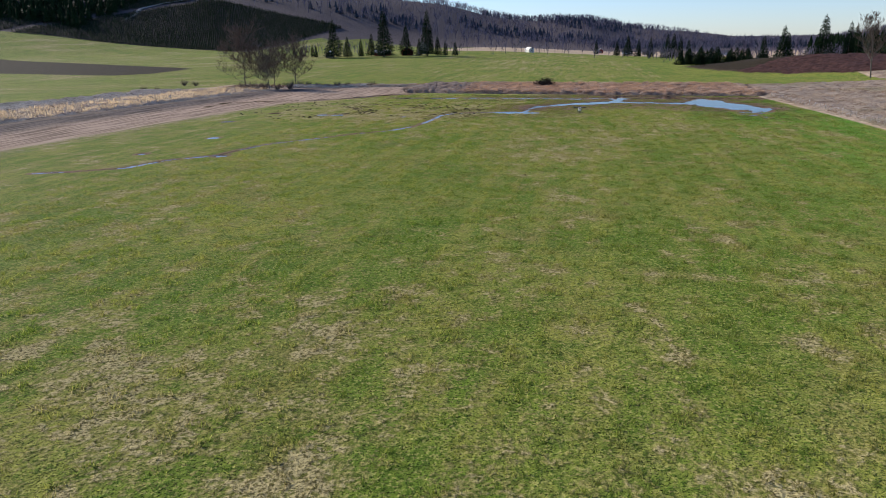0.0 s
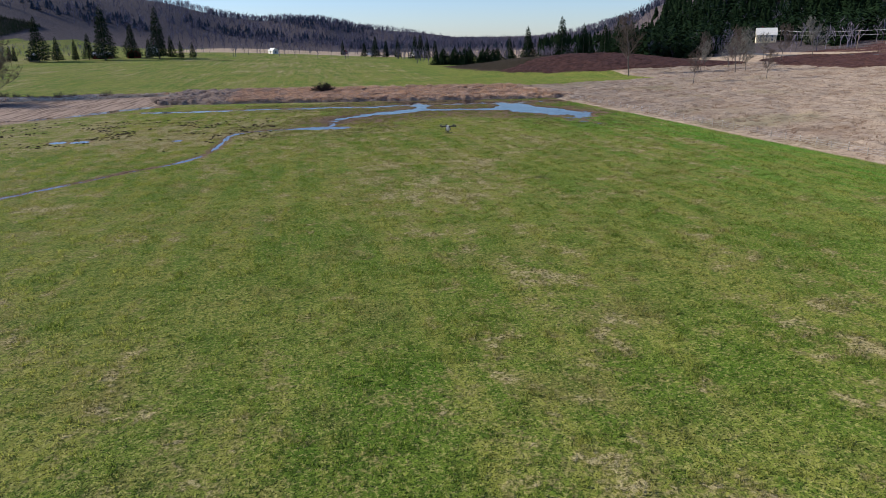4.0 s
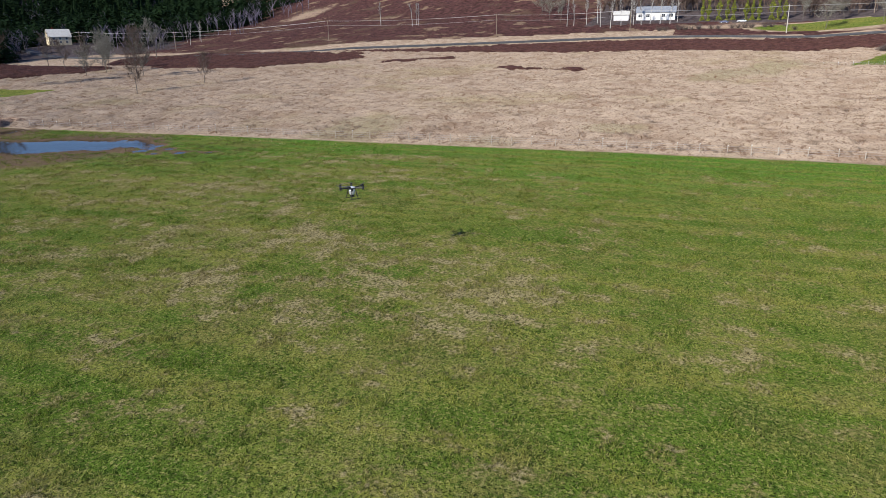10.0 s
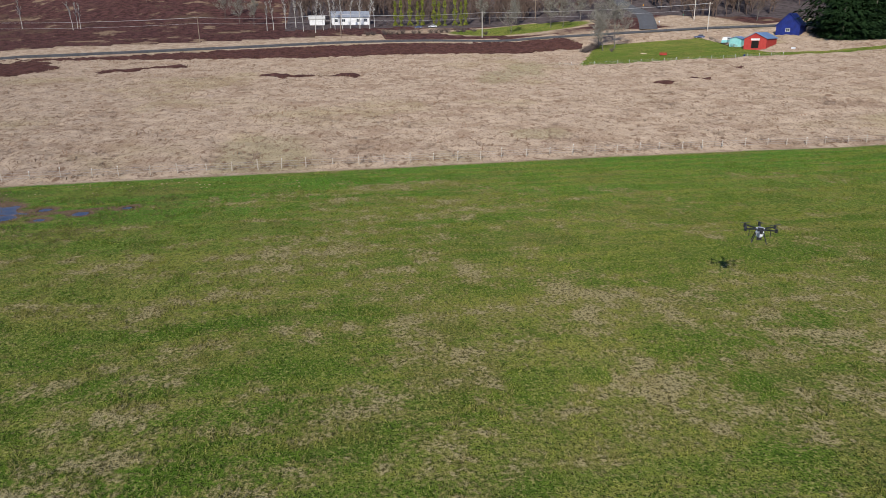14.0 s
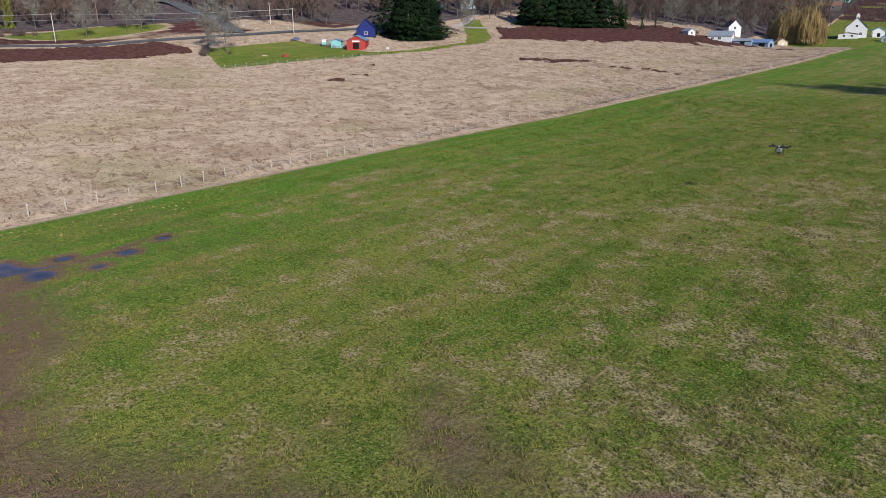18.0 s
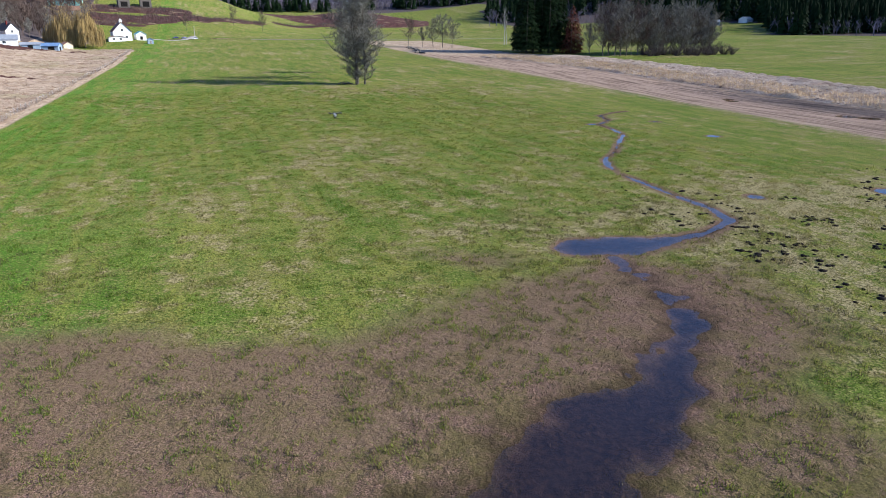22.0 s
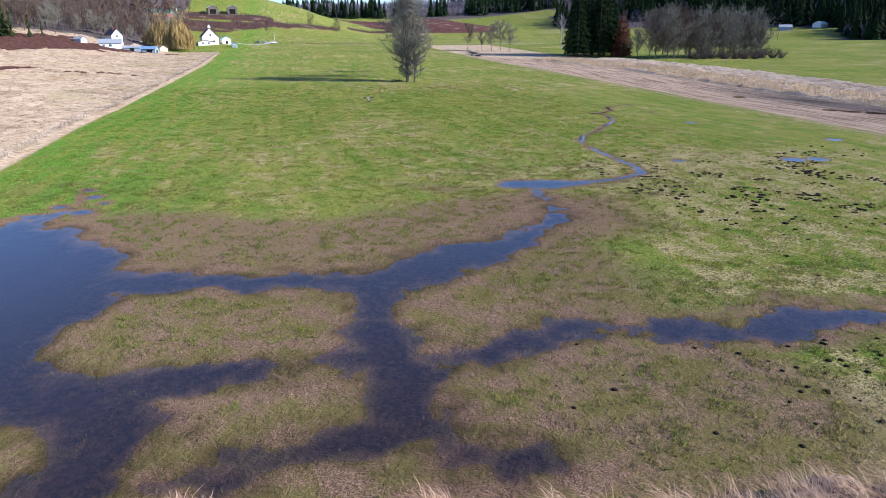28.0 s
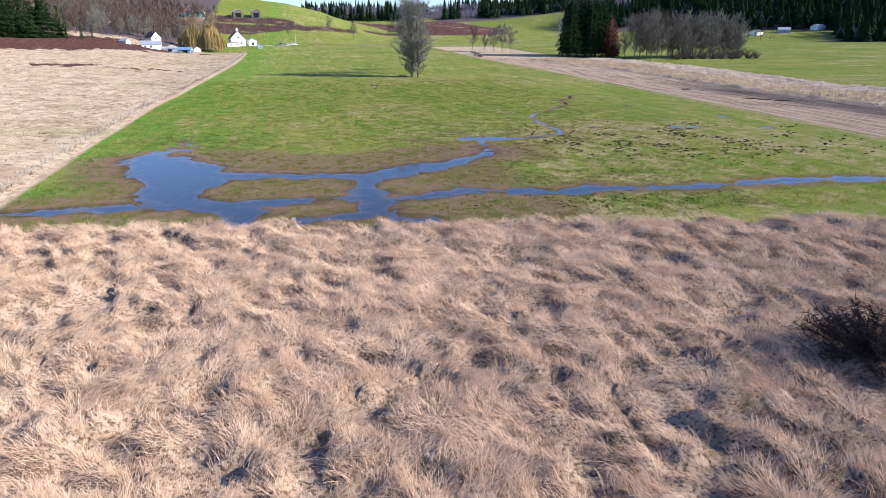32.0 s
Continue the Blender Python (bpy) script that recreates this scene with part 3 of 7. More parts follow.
def height_at(x, y):
    x, y = np.asarray(x, float), np.asarray(y, float)
    south = 0.0235 * np.clip(70 - y, 0, 400)
    off = x - slope_x(np.clip(y, -400, 400))
    d = np.maximum(0, off) + 0.6 * np.clip(60 - y, 0, 320) * smooth(-10, 60, off) - 0.5 * np.clip(y - 260, 0, 4000)
    east = np.interp(d, [0, 100, 166, 200, 247, 268, 301, 340, 450, 700, 1500], [0, 3.5, 7, 9.5, 14.5, 17, 21, 27, 55, 120, 190]) * smooth(-30, 30, off)
    az = np.degrees(np.arctan2(y - 150, x))
    r = np.hypot(x, y - 150)
    el, r0, r1 = (np.interp(az, RIDGE_AZ, t) for t in (RIDGE_EL, RIDGE_R0, RIDGE_R1))
    wave = 1 + 0.10 * (value_noise(x, y, 420, 11) - 0.5) * smooth(500, 900, r)
    ridge = smooth(r0, r1, r) * (r1 * np.tan(np.radians(el)) + 18) * wave
    hill = np.interp(az, [-100, -97, -94, -91, -88, -84, -78, -70], [0, 6, 18, 38, 50, 58, 64, 66]) * smooth(470, 900, r) * (az < -60) * (az > -101)
    far = smooth(400, 900, r) * (value_noise(x, y, 160, 12) - 0.5) * 3.0
    mound = 8.5 * np.exp(-(((x * 0.86 + y * 0.5 - 313) / 34) ** 4 + ((y * 0.86 - x * 0.5 - 290) / 62) ** 2))
    north = 0.028 * np.clip(y - 350, 0, 350) * smooth(120, -150, x)
    cut = 24 * np.exp(-(((x + 190) / 120) ** 2 + ((y + 800) / 110) ** 2))
    knoll = cut + 6.5 * np.exp(-(((x - 330) / 55) ** 2 + ((y - 532) / 40) ** 2)) + 3.5 * np.exp(-(((x - 66) / 30) ** 2 + ((y + 286) / 34) ** 2)) - 2.0 * np.exp(-(((x - 112) / 26) ** 2 + ((y + 192) / 26) ** 2))
    rough = (value_noise(x, y, 9, 5) - 0.5) * 0.10 + (value_noise(x, y, 2.2, 6) - 0.5) * 0.05
    z = np.maximum(np.maximum(south + east, south + hill), ridge + south * (1 - smooth(r0, r1, r))) + north + far + mound + knoll + rough
    w = wetness(x, y)
    dip = np.clip(WATER_Z - 0.055 * w, -0.34, 0.0)
    near = smooth(-2.2, -0.8, w)
    return z * (1 - near) + (dip + rough * 0.35) * near


def ground_z(x, y):
    return float(height_at(np.array([x]), np.array([y]))[0])


HEDGES = [[(104, -470, 18), (66, -462, 20), (40, -478, 16), (14, -500, 12)], [(11, -484, 7), (-30, -540, 8), (-52, -580, 8)], [(-75, -632, 8), (-130, -686, 9)], [(100, -440, 8), (70, -432, 7)], [(98, -504, 20), (66, -514, 20), (36, -522, 14)], [(70, -296, 3), (20, -352, 5), (-120, -345, 4)]]


def zones(x, y):
    """Signed distances, in metres, into the kinds of ground cover."""
    off = x - fence_x(y)
    strip = y - strip_y(x)
    inner, outer = mud_inner(y), mud_outer(y)
    field = np.minimum(np.minimum(-off, -strip), x - inner)
    field = np.where(y < -150, np.minimum(-(x - 82), x - inner), field)
    north = np.minimum(np.minimum(strip - 56 + 18 * smooth(-55, -90, x), 118 + 0.08 * (y - 290) - x), 790 - y)
    west = np.minimum(outer - 52 - x, 330)
    west = np.where(y > 230, np.minimum(west, strip + 500), west)
    lawn = np.minimum(np.minimum(x - 184 - 0.22 * y, 252 - x + 0.2 * y), np.minimum(64 - y - 0.5 * (x - 200), y + 14))
    lawn_up = 9 - np.hypot((x - 326) * 0.6, (y - 46) * 0.24)
    drive = drive_strip(x, y)
    cream_lawn = 16 - np.hypot((x - 72) * 0.6, (y + 225) * 0.5)
    hill = np.where((y < -300) & (x > -420), np.clip(104 + 0.02 * (-300 - y) - x, -30, 30), -30.0)
    green = np.maximum.reduce([field, north, west, lawn, lawn_up, drive, cream_lawn, hill])
    mud = np.minimum(inner - x, x - outer)
    mud = np.minimum(mud, np.minimum(287 - y + 0.12 * (x + 100), y + 150))
    road_off = x - road_x(y)
    band = np.minimum(np.minimum(-13 - road_off, road_off + 50 - 0.32 * np.clip(y - 150, 0, 200)), y - 62)
    band = np.maximum(band, np.minimum(np.minimum(-9 - road_off, road_off + 44), np.minimum(y - 36, 80 - y)))
    patches = np.maximum.reduce([segment_field(x, y, q) for q in ([(246, 352, 34), (226, 314, 36), (212, 280, 34), (214, 258, 22), (234, 249, 8)], [(250, 231, 4), (256, 188, 10)], [(203, 218, 3.5), (222, 198, 3)], [(188, 164, 2.5), (184, 140, 2.5)], [(150, 45, 2.6), (149, 41, 2.2)], [(146, 54, 1.6), (147, 51, 1.4)])])
    patches = patches + (value_noise(x, y, 7, 21) - 0.5) * 7 + (value_noise(x * 0.6, y, 17, 22) - 0.5) * 34 * smooth(0, 22, patches)
    south_band = segment_field(x, y, [(186, -104, 20), (164, -118, 22), (150, -128, 22), (128, -148, 20), (109, -184, 16)]) * 0.5
    south_band = np.maximum(south_band, segment_field(x, y, [(192, -118, 14), (172, -140, 20), (140, -176, 20)]) * 0.5)
    south_band = np.maximum(south_band, segment_field(x, y, [(111, -180, 6), (98, -178, 3), (84, -184, 3), (70, -194, 2)]))
    hedges = np.maximum.reduce([segment_field(x, y, q) for q in HEDGES]) + (value_noise(x, y, 14, 28) - 0.5) * 12
    dark_spots = np.maximum.reduce([segment_field(x, y, q) for q in ([(131, -29, 3.0), (118, -32, 4.0), (112, -40, 2.5)], [(98, -31, 2.2), (88, -37, 2.0)], [(82, -34, 2.2), (72, -34, 2.0)], [(168, 26, 1.6), (165, 22, 1.2)])])
    dark_spots = dark_spots + (value_noise(x, y, 3.2, 26) - 0.5) * 5 * smooth(-6, 0, dark_spots)
    south_band = south_band + (value_noise(x, y, 5, 27) - 0.5) * 7
    heath = np.where((road_off > 24) & (y > 118) & (y < 640), 8 + (value_noise(x, y, 60, 23) - 0.4) * 30, -20.0)
    heath = np.where((road_off > 6) & (y <= 118) & (y > 0), 6 + (value_noise(x, y, 22, 25) - 0.5) * 20, np.where((road_off > 8) & (y <= 0), (value_noise(x, y, 30, 25) - 0.45) * 40, heath))
    mound = 60 - np.hypot((x * 0.86 + y * 0.5 - 318) * 1.25, (y * 0.86 - x * 0.5 - 290) * 0.62)
    cleared = 100 - np.hypot(x + 190, y + 800) * 0.8
    plough = np.minimum(np.minimum(y - 395 - 0.25 * (-280 - x), 470 + 0.55 * (-280 - x) - y), -262 - x) * 0.4
    bramble = np.maximum.reduce([np.minimum(band, 20), patches, south_band, hedges, dark_spots, heath, mound, cleared])
    bramble = np.where((lawn > -2) | (drive > -1.5) | (lawn_up > -1) | ((off < 1.5) & (y > -150) & (y < 300) & (x > 0)), -8.0, bramble)
    straw = dryness(x, y) + 0.85 * (spots(x, y) - 0.52) + 0.35 * smooth(9, 3, np.hypot((x + 6) * 0.5, y - 240)) + 0.28 * smooth(34, 10, np.hypot((x + 48) * 0.6, y - 186)) - 0.30 * smooth(-18, -3, off)
    wet = wetness(x, y)
    wet = np.where(y < 190, np.where(wet < 0, wet * (1 + 9.0 * smooth(190, 176, y)), wet), wet)
    wet = np.where(wet < 0, wet * (1 + 2.2 * smooth(6, -14, x) * smooth(204, 216, y)), wet)
    sedge = np.maximum(np.minimum(np.minimum(y - 188 + 0.25 * np.abs(x - 14), x + 14), 44 - x), segment_field(x, y, [(3, 178, 5), (-4, 184, 6)]) + (value_noise(x, y, 5, 47) - 0.5) * 6)
    sedge = np.where(strip > 0, -30.0, sedge + (value_noise(x, y, 7, 48) - 0.5) * 5)
    wet = np.where(wet < -5, np.maximum(wet, np.minimum(-5, -12 + 1.1 * np.clip(sedge, -3, 8))), wet)
    return dict(soil=np.maximum(plough, mound * 0.3), straw=straw, green=green, mud=mud, bramble=bramble, rut=x - outer, lush=np.where((off > 0) | (strip > 0), 60.0, -off), wet=wet)


def spots(x, y):
    """Small ragged spots of straw."""
    return 0.6 * value_noise(x * 1.2, y * 0.8, 2.4, 44) + 0.4 * value_noise(x, y, 0.8, 45)


def dryness(x, y):
    """Where the pasture is straw rather than green: above zero."""
    a = value_noise(x, y, 24, 41) * 0.6 + value_noise(x * 1.3, y * 0.7, 7, 42) * 0.4
    return (a - 0.62) * 0.62


def road_x(y):
    return np.interp(y, [-60, -24, 42, 100, 137, 190, 250, 312, 420, 620], [252, 270, 291, 299, 295, 279, 262, 252, 262, 330])


def drive_strip(x, y):
    """The mown strip from the small paddock up to the drive."""
    return segment_field(x, y, [(192, -8, 9), (185, -24, 8), (186, -46, 7), (184, -64, 8), (196, -84, 10), (214, -104, 10), (234, -128, 8)])


def forest_amount(x, y):
    """How thickly a place is wooded (0 to 1)."""
    r = np.hypot(x, y - 150)
    az = np.degrees(np.arctan2(y - 150, x))
    w = np.where(r > 1000, smooth(0.42, 0.5, value_noise(x, y, 300, 31)), 0.0)
    off = x - road_x(y)
    w = np.where((off > 52) & (y > -70) & (y < 165) & (x < 900), 1.0, w)
    w = np.where((x > 108) & (y < -122 + 0.79 * (x - 204)) & (y > -330 - 0.2 * (x - 108)) & (x < 900), 1.0, w)
    w = np.where((x > 108) & (y <= -330) & (y > -640) & (x < 900), 1.0, w)
    w = np.where((x > 285) & (y <= -60) & (y > -420) & (x < 900), 1.0, w)
    w = np.where((x > -1000) & (x < -385) & (y > 800) & (y < 1260), 1.0, w)
    w = np.where((az > 40) & (az < 66) & (r > 420), 1.0, w)
    w = np.where((az < -90) & (az > -136), np.where(r > np.where(az > -113, 1350, 960), 1.0, 0.0), w)
    w = np.where((az <= -136) & (az > -160) & (r > 820), 1.0, w)
    w = np.where((az > 60) & (az < 140) & (r > 1250), 1.0, w)
    w = np.where(drive_strip(x, y) > -2, 0.0, w)
    return w


# ---- mesh helpers ----
class Geo:
    """Vertices and faces gathered for one mesh."""

    def __init__(self):
        self.v, self.f = [], []

    def add(self, v, f):
        k = len(self.v)
        self.v += [tuple(p) for p in v]
        self.f += [tuple(i + k for i in q) for q in f]
        return self

    def box(self, sx, sy, sz, m=None):
        """A box of that size standing on its base at the origin of m."""
        c = [Vector((x * sx / 2, y * sy / 2, z * sz)) for z in (0, 1) for x, y in ((-1, -1), (1, -1), (1, 1), (-1, 1))]
        if m is not None:
            c = [m @ p for p in c]
        return self.add(c, [(3, 2, 1, 0), (4, 5, 6, 7), (0, 1, 5, 4), (1, 2, 6, 5), (2, 3, 7, 6), (3, 0, 4, 7)])

    def tube(self, pts, radii, sides=6, caps=True):
        rings = []
        for i, p in enumerate(pts):
            d = Vector(pts[min(i + 1, len(pts) - 1)]) - Vector(pts[max(i - 1, 0)])
            if d.length < 1e-6:
                d = Vector((0, 0, 1))
            q = d.to_track_quat("Z", "Y")
            rings.append([Vector(p) + q @ Vector((math.cos(a) * radii[i], math.sin(a) * radii[i], 0)) for a in (2 * math.pi * s / sides for s in range(sides))])
        f = [(i * sides + s, i * sides + (s + 1) % sides, (i + 1) * sides + (s + 1) % sides, (i + 1) * sides + s) for i in range(len(pts) - 1) for s in range(sides)]
        if caps:
            f += [tuple(reversed(range(sides))), tuple(range((len(pts) - 1) * sides, len(pts) * sides))]
        return self.add([p for r in rings for p in r], f)

    def gable(self, w, d, wall, ridge, m=None):
        """A house body: w across the gable, d along the ridge."""
        c = [(-w / 2, -d / 2, 0), (w / 2, -d / 2, 0), (w / 2, -d / 2, wall), (0, -d / 2, ridge), (-w / 2, -d / 2, wall)]
        c = [Vector(p) for p in c] + [Vector((p[0], d / 2, p[2])) for p in c]
        if m is not None:
            c = [m @ p for p in c]
        return self.add(c, [(0, 1, 2, 3, 4), (9, 8, 7, 6, 5), (0, 5, 6, 1), (1, 6, 7, 2), (2, 7, 8, 3), (3, 8, 9, 4), (4, 9, 5, 0)])


def mesh_of(name, geo, mat):
    me = bpy.data.meshes.new(name)
    me.from_pydata([tuple(p) for p in geo.v], [], geo.f)
    me.materials.append(mat)
    return me


def part(name, geo, mat, parent, label=""):
    ob = new(name, mesh_of(name, geo, mat))
    ob.parent = parent
    return tagged(ob, label)


def thing(name, x, y, turn=0.0, label="", category="", group="", kind="", z=None):
    ob = new(name)
    ob.matrix_basis = pose(x, y, ground_z(x, y) if z is None else z, 0, 0, turn)
    return tagged(ob, label, category, group, kind)


def joined(name, verts, faces, mat, label, category, kind="stuff"):
    """One object out of arrays: verts (n, 3), faces (m, 3)."""
    me = bpy.data.meshes.new(name)
    me.vertices.add(len(verts))
    me.vertices.foreach_set("co", np.asarray(verts, np.float32).ravel())
    k = faces.shape[1]
    me.loops.add(faces.size)
    me.loops.foreach_set("vertex_index", faces.astype(np.int32).ravel())
    me.polygons.add(len(faces))
    me.polygons.foreach_set("loop_start", np.arange(0, faces.size, k, dtype=np.int32))
    me.update(calc_edges=True)
    me.validate()
    me.materials.append(mat)
    return tagged(new(name, me), label, category, kind=kind)


def scattered(pattern_v, pattern_f, x, y, z, turn, size, tall):
    """Copies of small patterns (k, n, 3) at many places, as joined arrays."""
    k = len(pattern_v)
    n = pattern_v[0].shape[0]
    which = np.random.randint(0, k, len(x))
    p = np.stack(pattern_v)[which]
    c, s = np.cos(turn)[:, None], np.sin(turn)[:, None]
    vx = (p[..., 0] * c - p[..., 1] * s) * size[:, None] + x[:, None]
    vy = (p[..., 0] * s + p[..., 1] * c) * size[:, None] + y[:, None]
    vz = p[..., 2] * tall[:, None] + z[:, None]
    f = pattern_f[None] + (np.arange(len(x)) * n)[:, None, None]
    return np.stack((vx, vy, vz), -1).reshape(-1, 3), f.reshape(-1, pattern_f.shape[1])


def tuft(rng, blades, spread, lean, width):
    """A tuft of bent blades, one metre high: each two triangles and a tip."""
    v, f = [], []
    for i in range(blades):
        a, r = rng.uniform(0, 6.28), spread * math.sqrt(rng.random())
        bx, by = r * math.cos(a), r * math.sin(a)
        la, ll = a + rng.uniform(-0.9, 0.9), lean * rng.uniform(0.3, 1.0)
        h = rng.uniform(0.55, 1.0)
        w = width * rng.uniform(0.7, 1.3)
        pa = rng.uniform(0, 6.28)
        wx, wy = w * math.cos(pa), w * math.sin(pa)
        mx, my = bx + ll * 0.35 * math.cos(la), by + ll * 0.35 * math.sin(la)
        k = len(v)
        v += [(bx - wx, by - wy, -0.05), (bx + wx, by + wy, -0.05), (mx + wx * 0.8, my + wy * 0.8, h * 0.62), (mx - wx * 0.8, my - wy * 0.8, h * 0.62), (bx + ll * math.cos(la), by + ll * math.sin(la), h)]
        f += [(k, k + 1, k + 2), (k, k + 2, k + 3), (k + 3, k + 2, k + 4)]
    return np.array(v), np.array(f)


def tufts(seed, kinds, blades, spread, lean, width):
    rng = random.Random(seed)
    made = [tuft(rng, blades, spread, lean, width) for _ in range(kinds)]
    return [m[0] for m in made], made[0][1]


# ---- ground ----
def stops(*runs):
    out = []
    for a, b, step in runs:
        out += list(np.arange(a, b - 1e-6, step))
    return np.array(out)


GX = np.concatenate((-np.geomspace(4500, 720, 16), stops((-700, -160, 20), (-160, -136, 3), (-136, -80, 1.0), (-80, -28, 0.55), (-28, 56, 0.42), (56, 62, 0.8), (62, 110, 2.4), (110, 420, 5), (420, 900, 25)), np.geomspace(900, 4500, 16)))
GY = np.concatenate((-np.geomspace(4500, 720, 16), stops((-700, -560, 10), (-560, -420, 5), (-420, -60, 10), (-60, 16, 3), (16, 84, 1.0), (84, 176, 0.55), (176, 246, 0.45), (246, 330, 2.4), (330, 900, 20)), np.geomspace(900, 4500, 18)))
gx, gy = (a.ravel() for a in np.meshgrid(GX, GY))
gz = height_at(gx, gy)
nx, ny = len(GX), len(GY)
ii = (np.arange(ny - 1)[:, None] * nx + np.arange(nx - 1)[None]).ravel()
ground = joined("ground", np.stack((gx, gy, gz), -1), np.stack((ii, ii + 1, ii + nx + 1, ii + nx), -1), GROUND, "wide valley pasture of green and dry winter grass", "ground", "structure")
for key, values in (*zones(gx, gy).items(), ("wood", (forest_amount(gx, gy) - 0.5) * 20)):
    a = ground.data.attributes.new(key, "FLOAT", "POINT")
    a.data.foreach_set("value", np.clip(values, -60, 60).astype(np.float32))
ground.data.polygons.foreach_set("use_smooth", np.ones(len(ground.data.polygons), bool))

wx, wy = np.meshgrid(np.arange(-135, 63, 1.0), np.arange(66, 252, 1.0))
wi = (np.arange(wx.shape[0] - 1)[:, None] * wx.shape[1] + np.arange(wx.shape[1] - 1)[None]).ravel()
wd = wetness(wx.ravel(), wy.ravel())
wf = np.stack((wi, wi + 1, wi + wx.shape[1] + 1, wi + wx.shape[1]), -1)
wf = wf[np.max(wd[wf], axis=1) > -1.2]
water = joined("water", np.stack((wx.ravel(), wy.ravel(), np.full(wx.size, WATER_Z)), -1), wf, WATER, "still blue-brown flood water standing in the low pasture", "water", "structure")
water.visible_shadow = False
a = water.data.attributes.new("depth", "FLOAT", "POINT")
a.data.foreach_set("value", wd.astype(np.float32))


# ---- roads ----
def ribbon(name, pts, half, mat, label, category, lift=0.05, kind="structure", step=4.0):
    """A road laid on the ground along x, y points."""
    p = np.array(pts, float)
    s = np.concatenate(([0], np.cumsum(np.hypot(*np.diff(p, axis=0).T))))
    t = np.arange(0, s[-1], step)
    cx, cy = np.interp(t, s, p[:, 0]), np.interp(t, s, p[:, 1])
    for _ in range(3):
        cx[1:-1], cy[1:-1] = (cx[:-2] + 2 * cx[1:-1] + cx[2:]) / 4, (cy[:-2] + 2 * cy[1:-1] + cy[2:]) / 4
    dx, dy = np.gradient(cx), np.gradient(cy)
    q = np.hypot(dx, dy)
    ox, oy = -dy / q, dx / q
    mid = np.maximum.reduce([height_at(cx + k * ox * half, cy + k * oy * half) for k in (-1, 0, 1)]) + lift
    rows = [(cx + k * ox, cy + k * oy, mid + dz) for k, dz in ((-half - 0.4, -0.9), (-half, 0), (0, 0.04), (half, 0), (half + 0.4, -0.9))]
    v = np.stack([np.stack(r, -1) for r in rows], 1).reshape(-1, 3)
    i = np.arange(len(cx) - 1)[:, None] * 5 + np.arange(4)[None]
    i = i.ravel()
    return joined(name, v, np.stack((i + 5, i + 6, i + 1, i), -1), mat, label, category, kind)


road_ys = np.arange(-60, 621, 12.0)
ROAD = list(zip(road_x(road_ys), road_ys))
SOUTH_ROAD = [(252, -60), (262, -110), (285, -170), (330, -260), (350, -380)]
ribbon("road", list(reversed(SOUTH_ROAD)) + ROAD, 3.4, ASPHALT, "grey asphalt country road along the foot of the hill", "road", 0.12)
ribbon("road", [(282, -4), (300, -12), (330, -24), (372, -26), (420, 4)], 4.0, ASPHALT, "asphalt side road climbing from the junction", "road", 0.15)
ribbon("road", [(262, -96), (244, -92), (228, -98), (212, -112), (196, -130)], 2.2, GRAVEL, "pale gravel driveway through grass", "driveway", 0.10)
ribbon("road", [(22, -375), (30, -335), (46, -300), (60, -278), (76, -270)], 2.4, GRAVEL, "gravel farm lane at the end of the pasture", "lane", 0.08)
ribbon("road", [(-20, -340), (-120, -332), (-240, -338)], 1.6, GRAVEL, "pale farm track below the hill pasture", "lane", 0.06)


